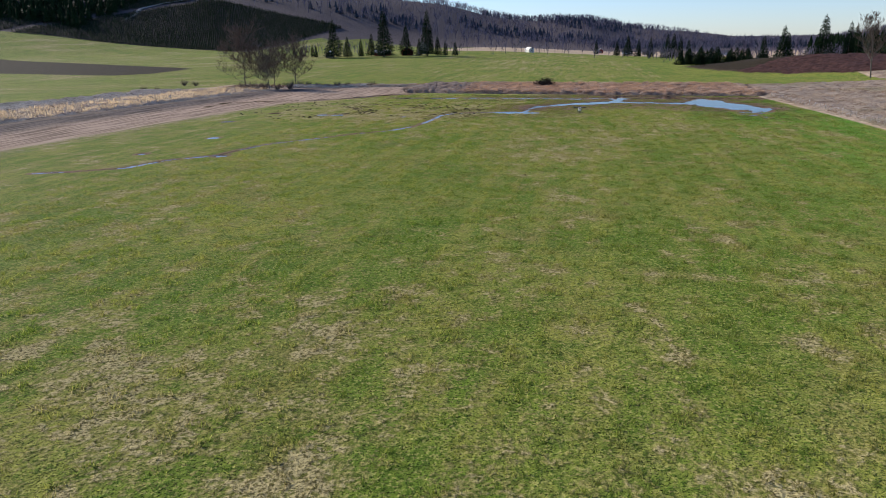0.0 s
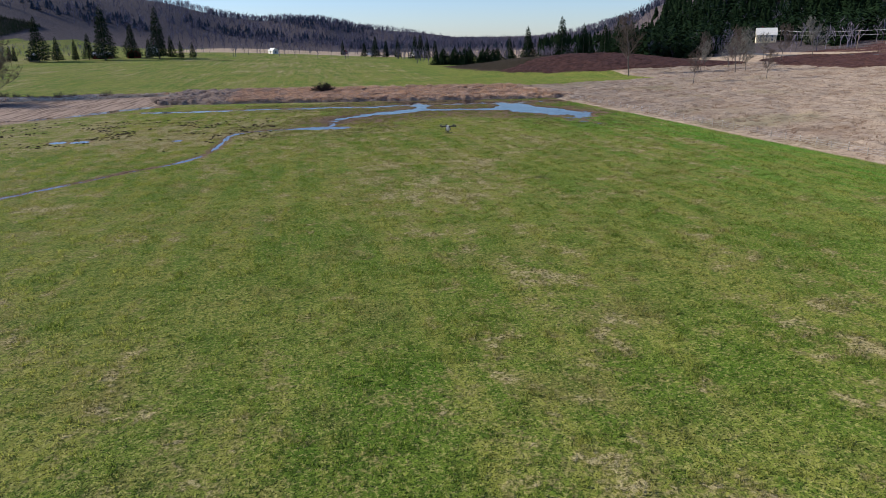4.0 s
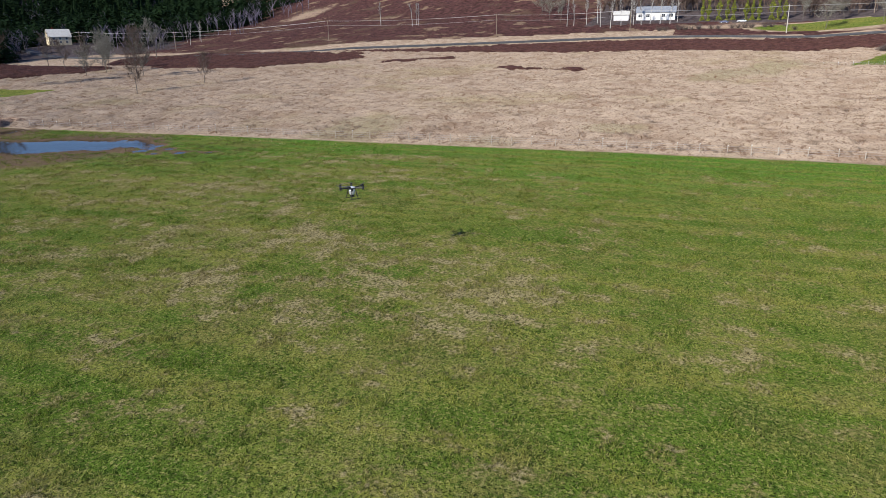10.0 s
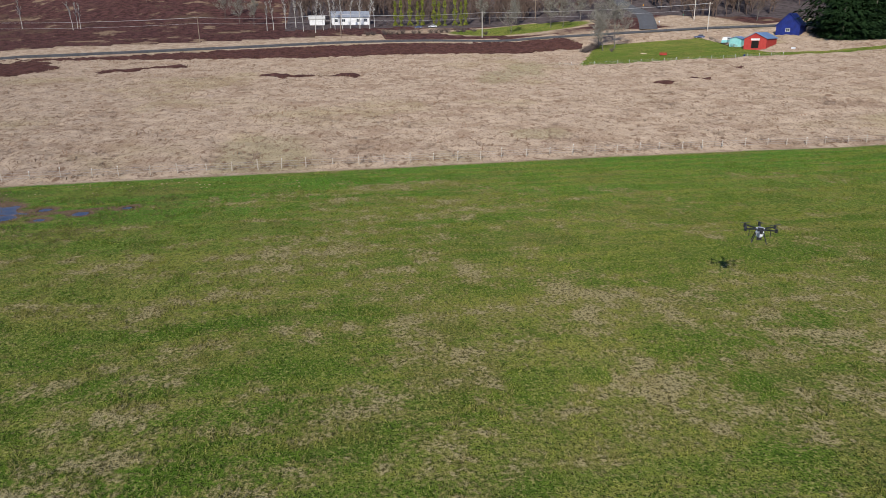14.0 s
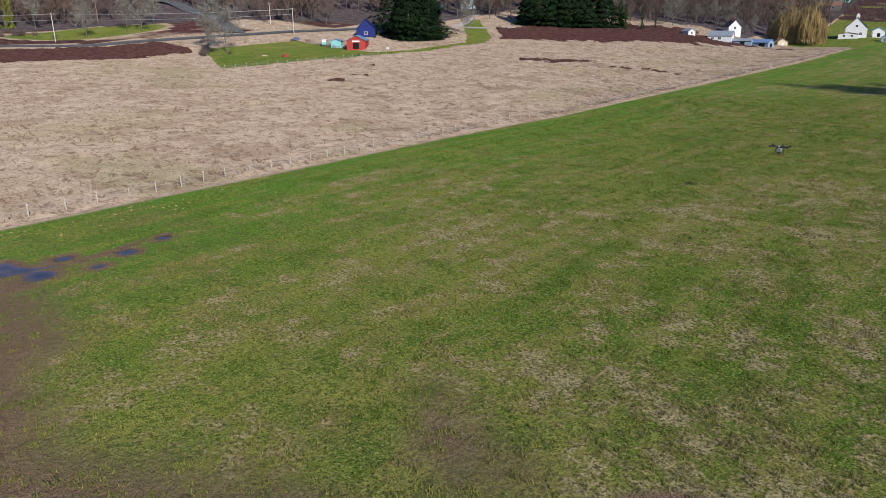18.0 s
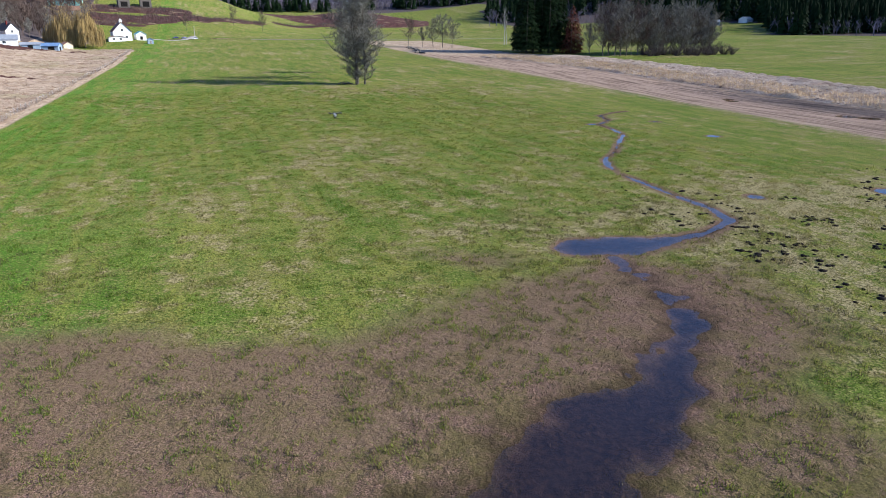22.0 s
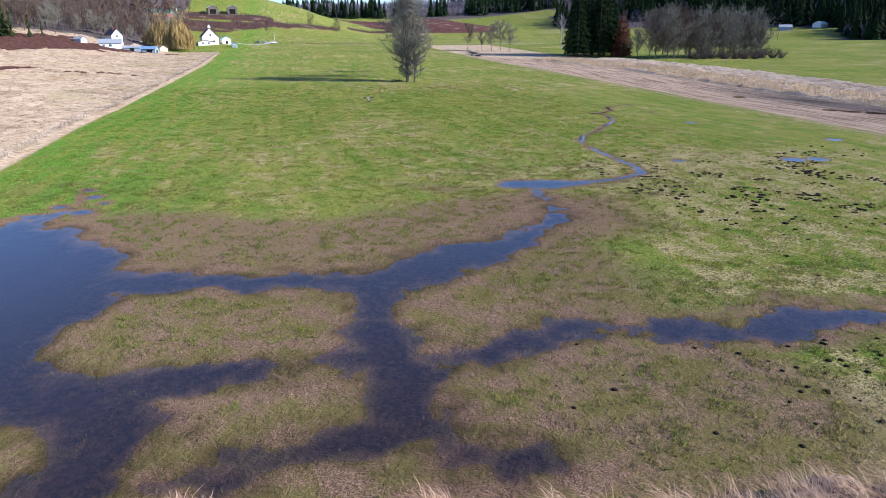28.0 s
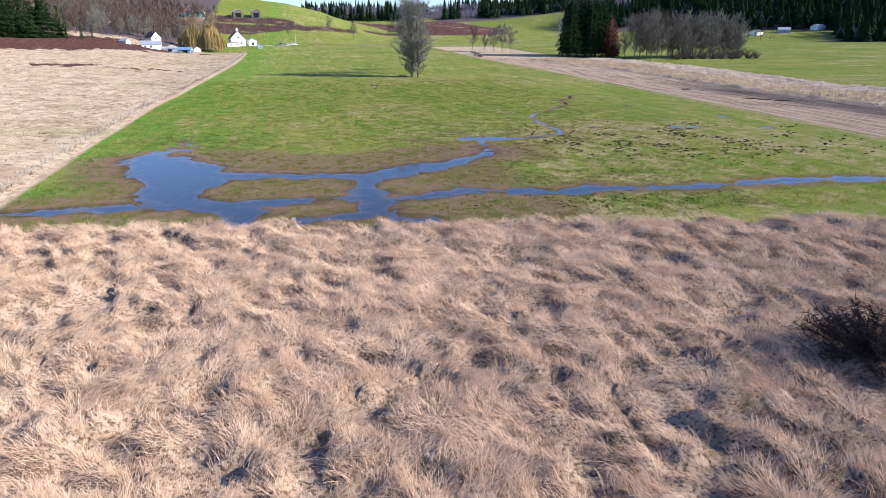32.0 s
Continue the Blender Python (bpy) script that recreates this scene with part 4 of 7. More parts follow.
# ---- trees ----
def bare_tree_geo(seed, height, trunks=1, spread=0.32, up=0.75, twigs=1.0, thick=0.018, low=0.25, limbs=17):
    """Trunk and limbs, and the fine twigs, of a leafless tree."""
    rng = random.Random(seed)
    wood, fine = Geo(), Geo()

    def grow(p, d, length, r, level):
        pts, radii = [p], [r]
        q = p.copy()
        n = 4 if level == 0 else 3
        for i in range(n):
            d = (d + Vector((rng.uniform(-1, 1), rng.uniform(-1, 1), rng.uniform(-0.3, 0.6) * up)) * (0.10 if level == 0 else 0.24)).normalized()
            q = q + d * (length / n)
            pts.append(q.copy())
            radii.append(r * (1 - 0.8 * (i + 1) / n))
        if level < 3:
            wood.tube(pts, radii, 6 if level == 0 else 4 if level == 1 else 3, False)
        if level >= 3:
            w = rng.uniform(0.6, 1.2) * thick * 1.6
            s = Vector((rng.uniform(-1, 1), rng.uniform(-1, 1), rng.uniform(-1, 1))).normalized() * w
            k = (pts[0] + pts[2]) / 2 + Vector((rng.uniform(-1, 1), rng.uniform(-1, 1), rng.uniform(-0.4, 1))) * length * 0.22
            fine.add([pts[0] - s, pts[0] + s, pts[-1]], [(0, 1, 2)])
            fine.add([pts[1] - s, pts[1] + s, k], [(0, 1, 2)])
            return
        count = (limbs, 9, 9)[level]
        if level == 2:
            count = int(count * twigs)
        for i in range(count):
            t = low + (1 - low) * (i + rng.random()) / count if level == 0 else 0.2 + 0.8 * (i + rng.random()) / count
            k = min(int(t * n), n - 1)
            at = pts[k].lerp(pts[k + 1], t * n - k)
            a = rng.uniform(0, 6.283)
            out = Vector((math.cos(a), math.sin(a), 0))
            if level:
                out = (out + d.cross(Vector((math.cos(a), math.sin(a), 0.3)))).normalized()
            oval = 0.22 + 0.95 * math.sin(math.pi * (0.06 + 0.82 * t)) if trunks > 1 else 1.15 - 0.5 * t
            nd = (out * (1 - 0.35 * t) + Vector((0, 0, up * rng.uniform(0.5, 1.3)))).normalized()
            grow(at, nd, length * (spread * rng.uniform(0.75, 1.25) * oval if level == 0 else rng.uniform(0.35, 0.6)), max(r * (0.34 if level == 0 else 0.45) * (1.1 - 0.6 * t), thick), level + 1)

    for k in range(trunks):
        a = 2.4 * k
        base = Vector((math.cos(a), math.sin(a), 0)) * (0 if trunks == 1 else height * 0.045)
        lean = Vector((math.cos(a) * 0.045, math.sin(a) * 0.045, 1)) if trunks > 1 else Vector((rng.uniform(-0.04, 0.04), rng.uniform(-0.04, 0.04), 1))
        grow(base + Vector((0, 0, -0.3)), lean.normalized(), height * (1 if k == 0 else rng.uniform(0.75, 1.0)), height * 0.0135, 0)
    return wood, fine


def conifer_geo(seed, height, width, sprays=2400, ragged=0.25, base=0.08, size=1.0):
    """A conifer's trunk and its crown of many small drooping sprays in uneven lobes."""
    rng = random.Random(seed)
    trunk, crown = Geo(), Geo()
    trunk.tube([(0, 0, -0.3), (0, 0, height * 0.5), (0, 0, height * 0.98)], [height * 0.018, height * 0.011, 0.03], 6, False)
    lobes = [(rng.uniform(0, 6.28), rng.uniform(0, 1), rng.uniform(-0.6, 1.2)) for _ in range(14)]
    for _ in range(sprays):
        t = 1 - math.sqrt(rng.random())
        a = rng.uniform(0, 6.283)
        bulge = 1 + ragged * sum(q * max(0, math.cos(a - b)) * math.exp(-((t - h) * 7) ** 2) for b, h, q in lobes)
        whorl = 0.86 + 0.14 * math.cos(t * height * 3.2 + a)
        r = (width / 2 * min(1, 1.1 * (1 - t) ** 0.78) * bulge * whorl + 0.1) * rng.uniform(0.35, 1.0) ** 0.5
        z = height * (base + (0.99 - base) * t) - r * 0.16
        n = rng.uniform(0.5, 1.25) * (0.45 + 0.055 * width) * size
        w = n * rng.uniform(0.22, 0.42)
        turn = a + rng.uniform(-0.8, 0.8)
        c, s = math.cos(turn), math.sin(turn)
        p = Vector((math.cos(a) * r, math.sin(a) * r, z))
        crown.add([p + Vector((-s * w, c * w, 0)), p + Vector((s * w, -c * w, rng.uniform(-0.2, 0.2) * n)), p + Vector((c * n, s * n, -n * rng.uniform(0.1, 0.8)))], [(0, 1, 2)])
    for k in range(5):
        crown.add([(-0.12, 0, height * 0.93), (0.12, 0.05, height * 0.93), (0.05 * math.cos(k), 0.05 * math.sin(k), height * 1.01)], [(0, 1, 2)])
    return trunk, crown


def tree(name, kind, x, y, turn=0.0, size=1.0, label="", group="", z=None):
    """A tree out of a stock of kinds, as a thing of its own."""
    trunk, crown, bark, leaf = kind
    ob = thing(name, x, y, turn, label, "tree", group, z=z)
    for key, me in (("trunk", trunk), ("crown", crown)):
        c = new(key, me)
        c.parent = ob
        c.scale = (size, size, size)
    return ob


def stock(geos, bark, leaf):
    return (mesh_of("trunk", geos[0], bark), mesh_of("crown", geos[1], leaf), bark, leaf)


ALDER = [stock(bare_tree_geo(40 + i, 15, 1, 0.40, 0.9, 1.2, 0.035), BARK, TWIG_BROWN) for i in range(4)]
LICHEN = [stock(bare_tree_geo(60 + i, 13, 1, 0.44, 0.7, 1.3, 0.04), BARK, TWIG) for i in range(3)]
GROVE = [stock(bare_tree_geo(70 + i, 13, 1, 0.50, 0.8, 1.2, 0.042, 0.12, 20), BARK, (TWIG, TWIG, TWIG_BROWN)[i]) for i in range(3)]
VASE = [stock(bare_tree_geo(74 + i, 13, 1, 0.66, 0.62, 1.1, 0.045, 0.15, 26), BARK, TWIG_BROWN) for i in range(2)]
COTTON = stock(bare_tree_geo(80, 34, 3, 0.205, 0.5, 1.7, 0.038, 0.05, 48), BARK, TWIG)
PALE = [stock(bare_tree_geo(90 + i, 15, 1, 0.20, 1.5, 0.5, 0.04, 0.45, 12), BIRCH, SHRUB) for i in range(3)]
SPRUCE = [stock(conifer_geo(100 + i, 22, 9.0 - i * 0.8, 3000, 0.35), BARK, FIR) for i in range(3)]
CEDAR = [stock(conifer_geo(120 + i, 20, 12.0, 5200, 1.1, 0.02), BARK, FIR) for i in range(2)]
RUSSET = stock(conifer_geo(130, 16, 7, 1800, 0.35, 0.05), BARK, REDWOOD)


def ivy_geo(seed, height):
    """A bare trunk wrapped in ivy: many small leaf planes in a column."""
    rng = random.Random(seed)
    trunk, crown = Geo(), Geo()
    trunk.tube([(0, 0, -0.3), (0.1, 0, height * 0.6), (0, 0.1, height * 1.15)], [0.28, 0.2, 0.05], 6, False)
    for _ in range(620):
        z = height * rng.uniform(0.0, 1.0)
        r = (0.75 + 0.5 * math.sin(z * 1.3 + seed)) * rng.uniform(0.5, 1.15) * (1.05 - 0.65 * z / height)
        a = rng.uniform(0, 6.283)
        p = Vector((r * math.cos(a), r * math.sin(a), z))
        u = Vector((rng.uniform(-1, 1), rng.uniform(-1, 1), rng.uniform(-1, 1))).normalized() * 0.3
        w = Vector((rng.uniform(-1, 1), rng.uniform(-1, 1), rng.uniform(-1, 1))).normalized() * 0.3
        crown.add([p - u, p + w, p + u, p - w], [(0, 1, 2, 3)])
    return trunk, crown


IVIED = [stock(ivy_geo(140 + i, 11), BARK, IVY) for i in range(2)]


IVY_DARK = plain("old_ivy_leaf", (0.035, 0.060, 0.014), (0.085, 0.110, 0.026), 1.2, 0.7, 0.2, islands=0.6)
OLD_IVY = stock(ivy_geo(144, 11), BARK, IVY_DARK)


def willow_geo(seed, height):
    rng = random.Random(seed)
    wood, shoots = bare_tree_geo(seed, height, 1, 0.45, 0.6, 0.5, 0.03)
    for _ in range(3000):
        a, q = rng.uniform(0, 6.283), math.sqrt(rng.random())
        r = height * 0.52 * q * (0.86 + 0.2 * math.sin(3 * a + 1) + 0.14 * math.sin(5 * a))
        top = height * (0.98 - 0.46 * q * q) * (0.86 + 0.12 * math.sin(4 * a + 9 * q)) * rng.uniform(0.5, 1.05)
        n = height * rng.uniform(0.12, 0.5)
        x, y = r * math.cos(a), r * math.sin(a)
        k = rng.uniform(0, 6.28)
        wx, wy = 0.04 * math.cos(k), 0.04 * math.sin(k)
        shoots.add([(x - wx, y - wy, top), (x + wx, y + wy, top), (x * 1.05 + wx * 1.6, y * 1.05 + wy * 1.6, top - n * 0.6), (x * 1.06, y * 1.06, max(0.4, top - n))], [(0, 1, 2, 3)])
    return wood, shoots


WEEPER = stock(willow_geo(150, 13), BARK, WILLOW)


def shrub_geo(seed, height, width, stems=46, twigs=1100, thick=0.013):
    """A leafless bush: crooked stems from one base and a tangle of fine twigs in a low dome."""
    rng = random.Random(seed)
    g = Geo()
    ends = []
    for _ in range(stems):
        a, r = rng.uniform(0, 6.283), rng.uniform(0.15, 1) ** 0.7
        lift = height * math.sqrt(max(0.06, 1 - (0.92 * r) ** 2)) * rng.uniform(0.6, 1.05)
        p = Vector((math.cos(a) * 0.3 * r, math.sin(a) * 0.3 * r, -0.1))
        q = Vector((math.cos(a) * width / 2 * r, math.sin(a) * width / 2 * r, lift))
        m = p.lerp(q, 0.5) + Vector((rng.uniform(-0.3, 0.3), rng.uniform(-0.3, 0.3), height * 0.12))
        g.tube([p, m, q], [0.035, 0.022, 0.006], 3, False)
        ends.append((p, m, q))
    for _ in range(twigs):
        p, m, q = rng.choice(ends)
        t = rng.uniform(0.15, 1)
        s = m.lerp(q, t * 2 - 1) if t > 0.5 else p.lerp(m, t * 2)
        e = s + Vector((rng.uniform(-1, 1), rng.uniform(-1, 1), rng.uniform(-0.5, 0.8))) * height * rng.uniform(0.12, 0.32)
        e.z = max(e.z, 0.05)
        w = Vector((rng.uniform(-1, 1), rng.uniform(-1, 1), rng.uniform(-0.5, 0.5))).normalized() * thick
        g.add([s - w, s + w, e], [(0, 1, 2)])
    return g


SHRUBS = [mesh_of("stem_mass", shrub_geo(160 + i, 2.3, 4.2), SHRUB) for i in range(3)]
THORN = mesh_of("stem_mass", shrub_geo(170, 3.2, 8.2, 130, 8000, 0.026), THORN_TWIG)


def shrub(x, y, size=1.0, turn=0.0, label="leafless grey-brown bush on rough grass", group="bare bushes"):
    ob = thing("bush", x, y, turn, label, "bush", group)
    c = new("stem_mass", SHRUBS[int(abs(x * 7 + y)) % 3])
    c.parent = ob
    c.scale = (size, size, size)
    return ob


# the tall clump that stands in the pasture
tree("tree", COTTON, -29.0, 5.0, 20, 1.0, "tall leafless clump of three lichened trunks alone in pasture")
tree("tree", LICHEN[0], -31, -13, 40, 1.75, "tall leafless lichened tree in the pasture", "trees behind the clump")
tree("tree", LICHEN[1], -33, -37, 140, 1.1, "leafless lichened tree in the pasture", "trees behind the clump")
for i in range(4):
    tree("tree", VASE[i % 2], (-138, -126, -134, -125)[i], (282, 279, 302, 304)[i], 70 * i, (1.5, 0.95, 1.15, 1.2)[i], "leafless alder among brush at the edge of the stubble strip", "trees by the strip")
for i, (x, y) in enumerate(((-134, 272), (-130, 274), (-125, 272), (-121, 275), (-117, 279), (-137, 277), (-128, 278), (-122, 303), (-117, 300), (-112, 298), (-107, 296), (-102, 296), (-97, 295), (-92, 295), (-86, 294), (-176, 266), (-171, 268), (-182, 308), (-175, 306), (-63, 260))):
    shrub(x, y, (1.3 if i < 7 else 0.75) + 0.7 * ((i * 37) % 10) / 10, 40 * i)
thorn = thing("bush", -12.2, 280.0, 20, "dark leafless thorn bush standing in the dry reeds", "bush")
thorn_stems = new("stem_mass", THORN)
thorn_stems.parent = thorn
thorn_stems.scale = (1.2, 1.2, 1.3)
for i, (x, y, k, s) in enumerate(((117, 315, 3, 1.45), (148, 286, 1, 0.95), (155, 290, 5, 0.8), (109, 249, 2, 0.6), (133, 245, 3, 0.6), (150, 312, 6, 0.75), (165, 318, 4, 0.8), (178, 330, 5, 0.9), (190, 346, 6, 1.0), (241, 363, 4, 1.25), (215, 352, 0, 1.0), (205, 372, 1, 0.8), (228, 385, 5, 0.9), (170, 345, 3, 0.7), (185, 372, 2, 0.8))):
    tree("tree", (ALDER + LICHEN)[k], x, y, 50 * i, s, "leafless grey tree standing in the dry meadow", "meadow trees")


# ---- houses ----
def building(name, x, y, turn, w, d, wall, ridge, wall_mat, roof_mat, label, openings=(), over=0.45, chimney=False, z=None, category="house", skirt=1.2):
    """A gabled building. openings: (side, along, up, width, height, kind); sides are front, back, left and right."""
    ob = thing(name, x, y, turn, label, category, z=z)
    part("wall", Geo().gable(w, d, wall, ridge).box(w - 0.02, d - 0.02, skirt, pose(0, 0, -skirt)), wall_mat, ob)
    slope = math.hypot(w / 2, ridge - wall)
    ang = math.atan2(ridge - wall, w / 2)
    for s in (-1, 1):
        m = Matrix.Translation((s * (w / 4 + math.cos(ang) * over / 2), 0, (wall + ridge) / 2 - math.sin(ang) * over / 2 + 0.03)) @ Matrix.Rotation(s * ang, 4, "Y")
        roof = part("roof", Geo().box(slope + over, d + 2 * over, 0.16, m), roof_mat, ob)
        if chimney and s > 0:
            part("chimney", Geo().box(0.7, 0.7, ridge - wall + 1.1, pose(w * 0.14, d * 0.2, wall + 0.2)), OLD_RED, roof)
    for side, along, up, ow, oh, kind in openings:
        m = {"front": pose(along, -d / 2, up), "back": pose(along, d / 2, up, 0, 0, 180), "left": pose(-w / 2, along, up, 0, 0, -90), "right": pose(w / 2, along, up, 0, 0, 90)}[side]
        if kind == "window":
            win = part("window", Geo().box(ow + 0.24, 0.10, 0.10, m @ pose(0, 0, -0.1)).box(ow + 0.24, 0.10, 0.12, m @ pose(0, 0, oh)).box(0.12, 0.10, oh, m @ pose(-ow / 2 - 0.06, 0, 0)).box(0.12, 0.10, oh, m @ pose(ow / 2 + 0.06, 0, 0)).box(0.06, 0.09, oh, m), WHITE, ob)
            part("pane", Geo().box(ow, 0.04, oh, m), GLASS, win)
        elif kind == "open":
            # No hole is cut: a dark panel on the wall paints the shade inside.
            part("doorway", Geo().box(ow, 0.06, oh, m), DARK, ob, "dark panel painted as the unlit inside of a doorway")
        else:
            door = part("door", Geo().box(ow, 0.10, oh, m), WHITE if kind == "door" else OLD_WOOD, ob)
            part("frame", Geo().box(0.12, 0.14, oh + 0.1, m @ pose(-ow / 2 - 0.06, 0, 0)).box(0.12, 0.14, oh + 0.1, m @ pose(ow / 2 + 0.06, 0, 0)).box(ow + 0.24, 0.14, 0.14, m @ pose(0, 0, oh + 0.1)), WHITE, door)
    return ob


W2 = [("front", -1.6, 1.0, 1.1, 1.3, "window"), ("front", 1.6, 1.0, 1.1, 1.3, "window"), ("left", -2, 1.0, 1.2, 1.2, "window"), ("left", 2, 1.0, 1.2, 1.2, "window"), ("right", 0, 1.0, 1.6, 1.2, "window"), ("back", 1, 1.0, 1.1, 1.3, "window")]
# farmstead below the hill, at the far end of the dry meadow
building("house", 114, -190, 100, 8, 12, 2.9, 5.2, WHITE, ROOF_GREY, "white weatherboard house with a grey roof", [("right", -3.5, 1.0, 1.2, 1.2, "window"), ("right", 0, 1.0, 1.4, 1.2, "window"), ("right", 3.4, 0, 1.0, 2.0, "door"), ("left", 0, 1, 1.4, 1.2, "window"), ("front", 0, 1, 1.2, 1.2, "window"), ("back", 0, 1, 1.2, 1.2, "window")])
building("shed", 127, -178, 60, 4.5, 5, 2.3, 3.6, WHITE, ROOF_GREY, "small white shed with a grey hipped roof", [("right", 0, 0, 1.0, 1.9, "door"), ("front", 0, 0.9, 0.9, 0.9, "window"), ("back", 0, 0.9, 0.9, 0.9, "window")], category="shed")
building("house", 117, -216, 40, 7, 8, 4.6, 8.2, WHITE, ROOF_DARK, "tall white gabled house with a dark shingle roof", [("front", 0, 3.2, 1.1, 1.3, "window"), ("front", -1.6, 0.9, 1.1, 1.3, "window"), ("back", 0, 3.2, 1.1, 1.3, "window"), ("right", 0, 1.0, 1.2, 1.3, "window"), ("left", 0, 1.0, 1.2, 1.3, "window")], chimney=True)
building("shed", 103, -193, 96, 5, 9, 2.4, 3.4, BLUE_WALL, ROOF_GREY, "grey-blue shed with a low metal roof", [("right", 0, 0, 2.4, 2.0, "open"), ("front", 0, 0.8, 1.0, 1.0, "window")], category="shed")
building("shed", 94, -196, 80, 6, 9, 2.6, 4.0, BLUE_WALL, ROOF_BLUE, "blue-grey implement shed with an open front", [("right", 1, 0, 3.2, 2.2, "open"), ("back", 0, 0, 2.4, 2.1, "open")], category="shed")
building("shed", 89, -212, 30, 5, 5, 2.5, 4.0, CREAM, ROOF_RUST, "small cream shed with a rusty roof", [("front", 0, 0, 1.0, 1.9, "door"), ("back", 0, 0, 1.0, 1.9, "door"), ("left", 0, 1, 0.9, 0.9, "window")], category="shed")
church = building("barn", 66, -276, 12, 11, 15, 5.0, 10.6, WHITE, ROOF_RUST, "white gabled barn with a cupola and a rusty brown roof", [("back", 0, 5.2, 1.2, 1.2, "window"), ("back", -2.4, 1.0, 1.2, 1.3, "window"), ("back", 2.0, 0, 1.6, 2.1, "door"), ("left", 2, 1.0, 1.2, 1.2, "window"), ("right", 2, 1.0, 1.2, 1.2, "window")], category="barn")
cup = part("cupola", Geo().gable(1.8, 1.8, 1.8, 2.8, pose(0, 4.2, 10.2)), WHITE, church)
part("roof", Geo().box(1.6, 2.2, 0.12, pose(0.55, 4.2, 12.5, 0, 48, 0)).box(1.6, 2.2, 0.12, pose(-0.55, 4.2, 12.5, 0, -48, 0)), ROOF_RUST, cup)
building("shed", 68, -267.2, 12, 10, 4, 2.4, 3.2, WHITE, ROOF_RUST, "low white lean-to in front of the barn", [("back", -2, 0.9, 1.2, 1.0, "window"), ("back", 2, 0.9, 1.2, 1.0, "window")], category="shed")
building("shed", 55, -279, 15, 6, 8, 3.4, 5.2, WHITE, ROOF_TEAL, "white outbuilding with a green metal roof", [("back", 0, 0, 1.6, 2.1, "open"), ("left", 0, 1, 1.2, 1.2, "window")], category="shed")
building("house", 196, -408, 70, 13, 26, 4.0, 8.5, WHITE, ROOF_GREY, "long grey-roofed house among bare trees above the farmstead", [("right", k, 1.0, 1.8, 1.5, "window") for k in (-8, 0, 8)] + [("left", 0, 1.0, 1.8, 1.5, "window"), ("back", 0, 1, 1.6, 1.5, "window")])
building("house", 122, -466, 100, 10, 18, 3.4, 7.0, OLD_WOOD, ROOF_RUST, "low house with a rusty brown roof on the wooded hillside", [("right", k, 1.0, 1.6, 1.4, "window") for k in (-4, 3)] + [("left", 0, 0, 1.0, 2.0, "door")])
building("shed", 48, -258, 12, 3.4, 3.4, 2.4, 3.3, BLUE_WALL, ROOF_BLUE, "small blue shed at the corner of the pasture", [("back", 0, 0, 0.9, 1.9, "plank")], category="shed")
# buildings on the hillside behind the farmstead
for i, (x, y, w, d, wall, ridge, wm, rm, t, text) in enumerate((
        (82, -521, 10, 11, 6.0, 8.6, OLD_WOOD, ROOF_PALE, 12, "weathered open hay barn with a pale metal roof"),
        (63, -530, 10, 10, 6.5, 9.0, OLD_WOOD, ROOF_PALE, 8, "grey timber barn with a pale metal roof"),
        (128, -500, 12, 26, 5.0, 8.0, ROOF_TEAL, ROOF_RUST, 80, "long cream and green building with a rusty roof"),
        (215, -330, 10, 18, 3.5, 5.5, OLD_RED, ROOF_PALE, 100, "red-brown farm building on the hillside"),
        (255, -300, 9, 14, 3.2, 5.2, WHITE, ROOF_GREY, 80, "white hillside house with a grey roof"),
        (300, -290, 9, 13, 3.0, 5.0, WHITE, ROOF_PALE, 75, "white hillside house with a pale roof"))):
    building("barn" if i < 4 else "house", x, y, t, w, d, wall, ridge, wm, rm, text, [("back", 0, 0, w * 0.6, wall * 0.75, "open"), ("left", 0, 1, 1.4, 1.2, "window"), ("left", 3, 1, 1.4, 1.2, "window"), ("right", 2, 1, 1.4, 1.2, "window")], category="barn" if i < 4 else "house")
# red barn, the tarpaulin-covered house and the fir over it
building("barn", 209, -14, 218, 8.0, 11, 3.4, 5.4, RED, ROOF_BLUE, "small red barn with white trim and a blue-grey metal roof", [("left", 0, 0.0, 2.2, 2.4, "open"), ("left", 0, 2.55, 2.6, 0.6, "door"), ("front", 0, 0, 2.6, 2.6, "open"), ("front", 0, 2.75, 2.8, 0.5, "door")], category="barn")
building("shed", 219, -11, 218, 4.5, 5, 2.6, 3.4, ROOF_TEAL, ROOF_BLUE, "green lean-to shed beside the red barn", [("left", 0, 0, 2, 2, "open")], category="shed")
building("house", 233, -43, 222, 9, 11, 3.4, 8.0, TARP, TARP, "house wrapped in bright blue tarpaulin under a big fir", [("left", 0, 1, 1.4, 1.2, "window"), ("front", 0, 1, 1.4, 1.2, "window")])
building("house", 268, -165, 60, 10, 12, 4.5, 8.0, BLUE_WALL, ROOF_BLUE, "grey-blue house among trees on the slope", [("left", 0, 1, 1.6, 1.4, "window"), ("left", 3, 1, 1.6, 1.4, "window"), ("front", 0, 3.4, 1.6, 1.4, "window"), ("front", 2.5, 1, 1.4, 1.4, "window")])
# house across the road and its outbuilding
building("house", 366, 131, 2, 9, 20, 3.4, 6.4, WHITE, ROOF_GREY, "long white bungalow behind pale tree trunks", [("left", k, 1.0, 1.8, 1.4, "window") for k in (-8, -4, 4, 8)] + [("left", 0, 0, 1.1, 2.1, "door"), ("front", 0, 1, 1.6, 1.3, "window")])
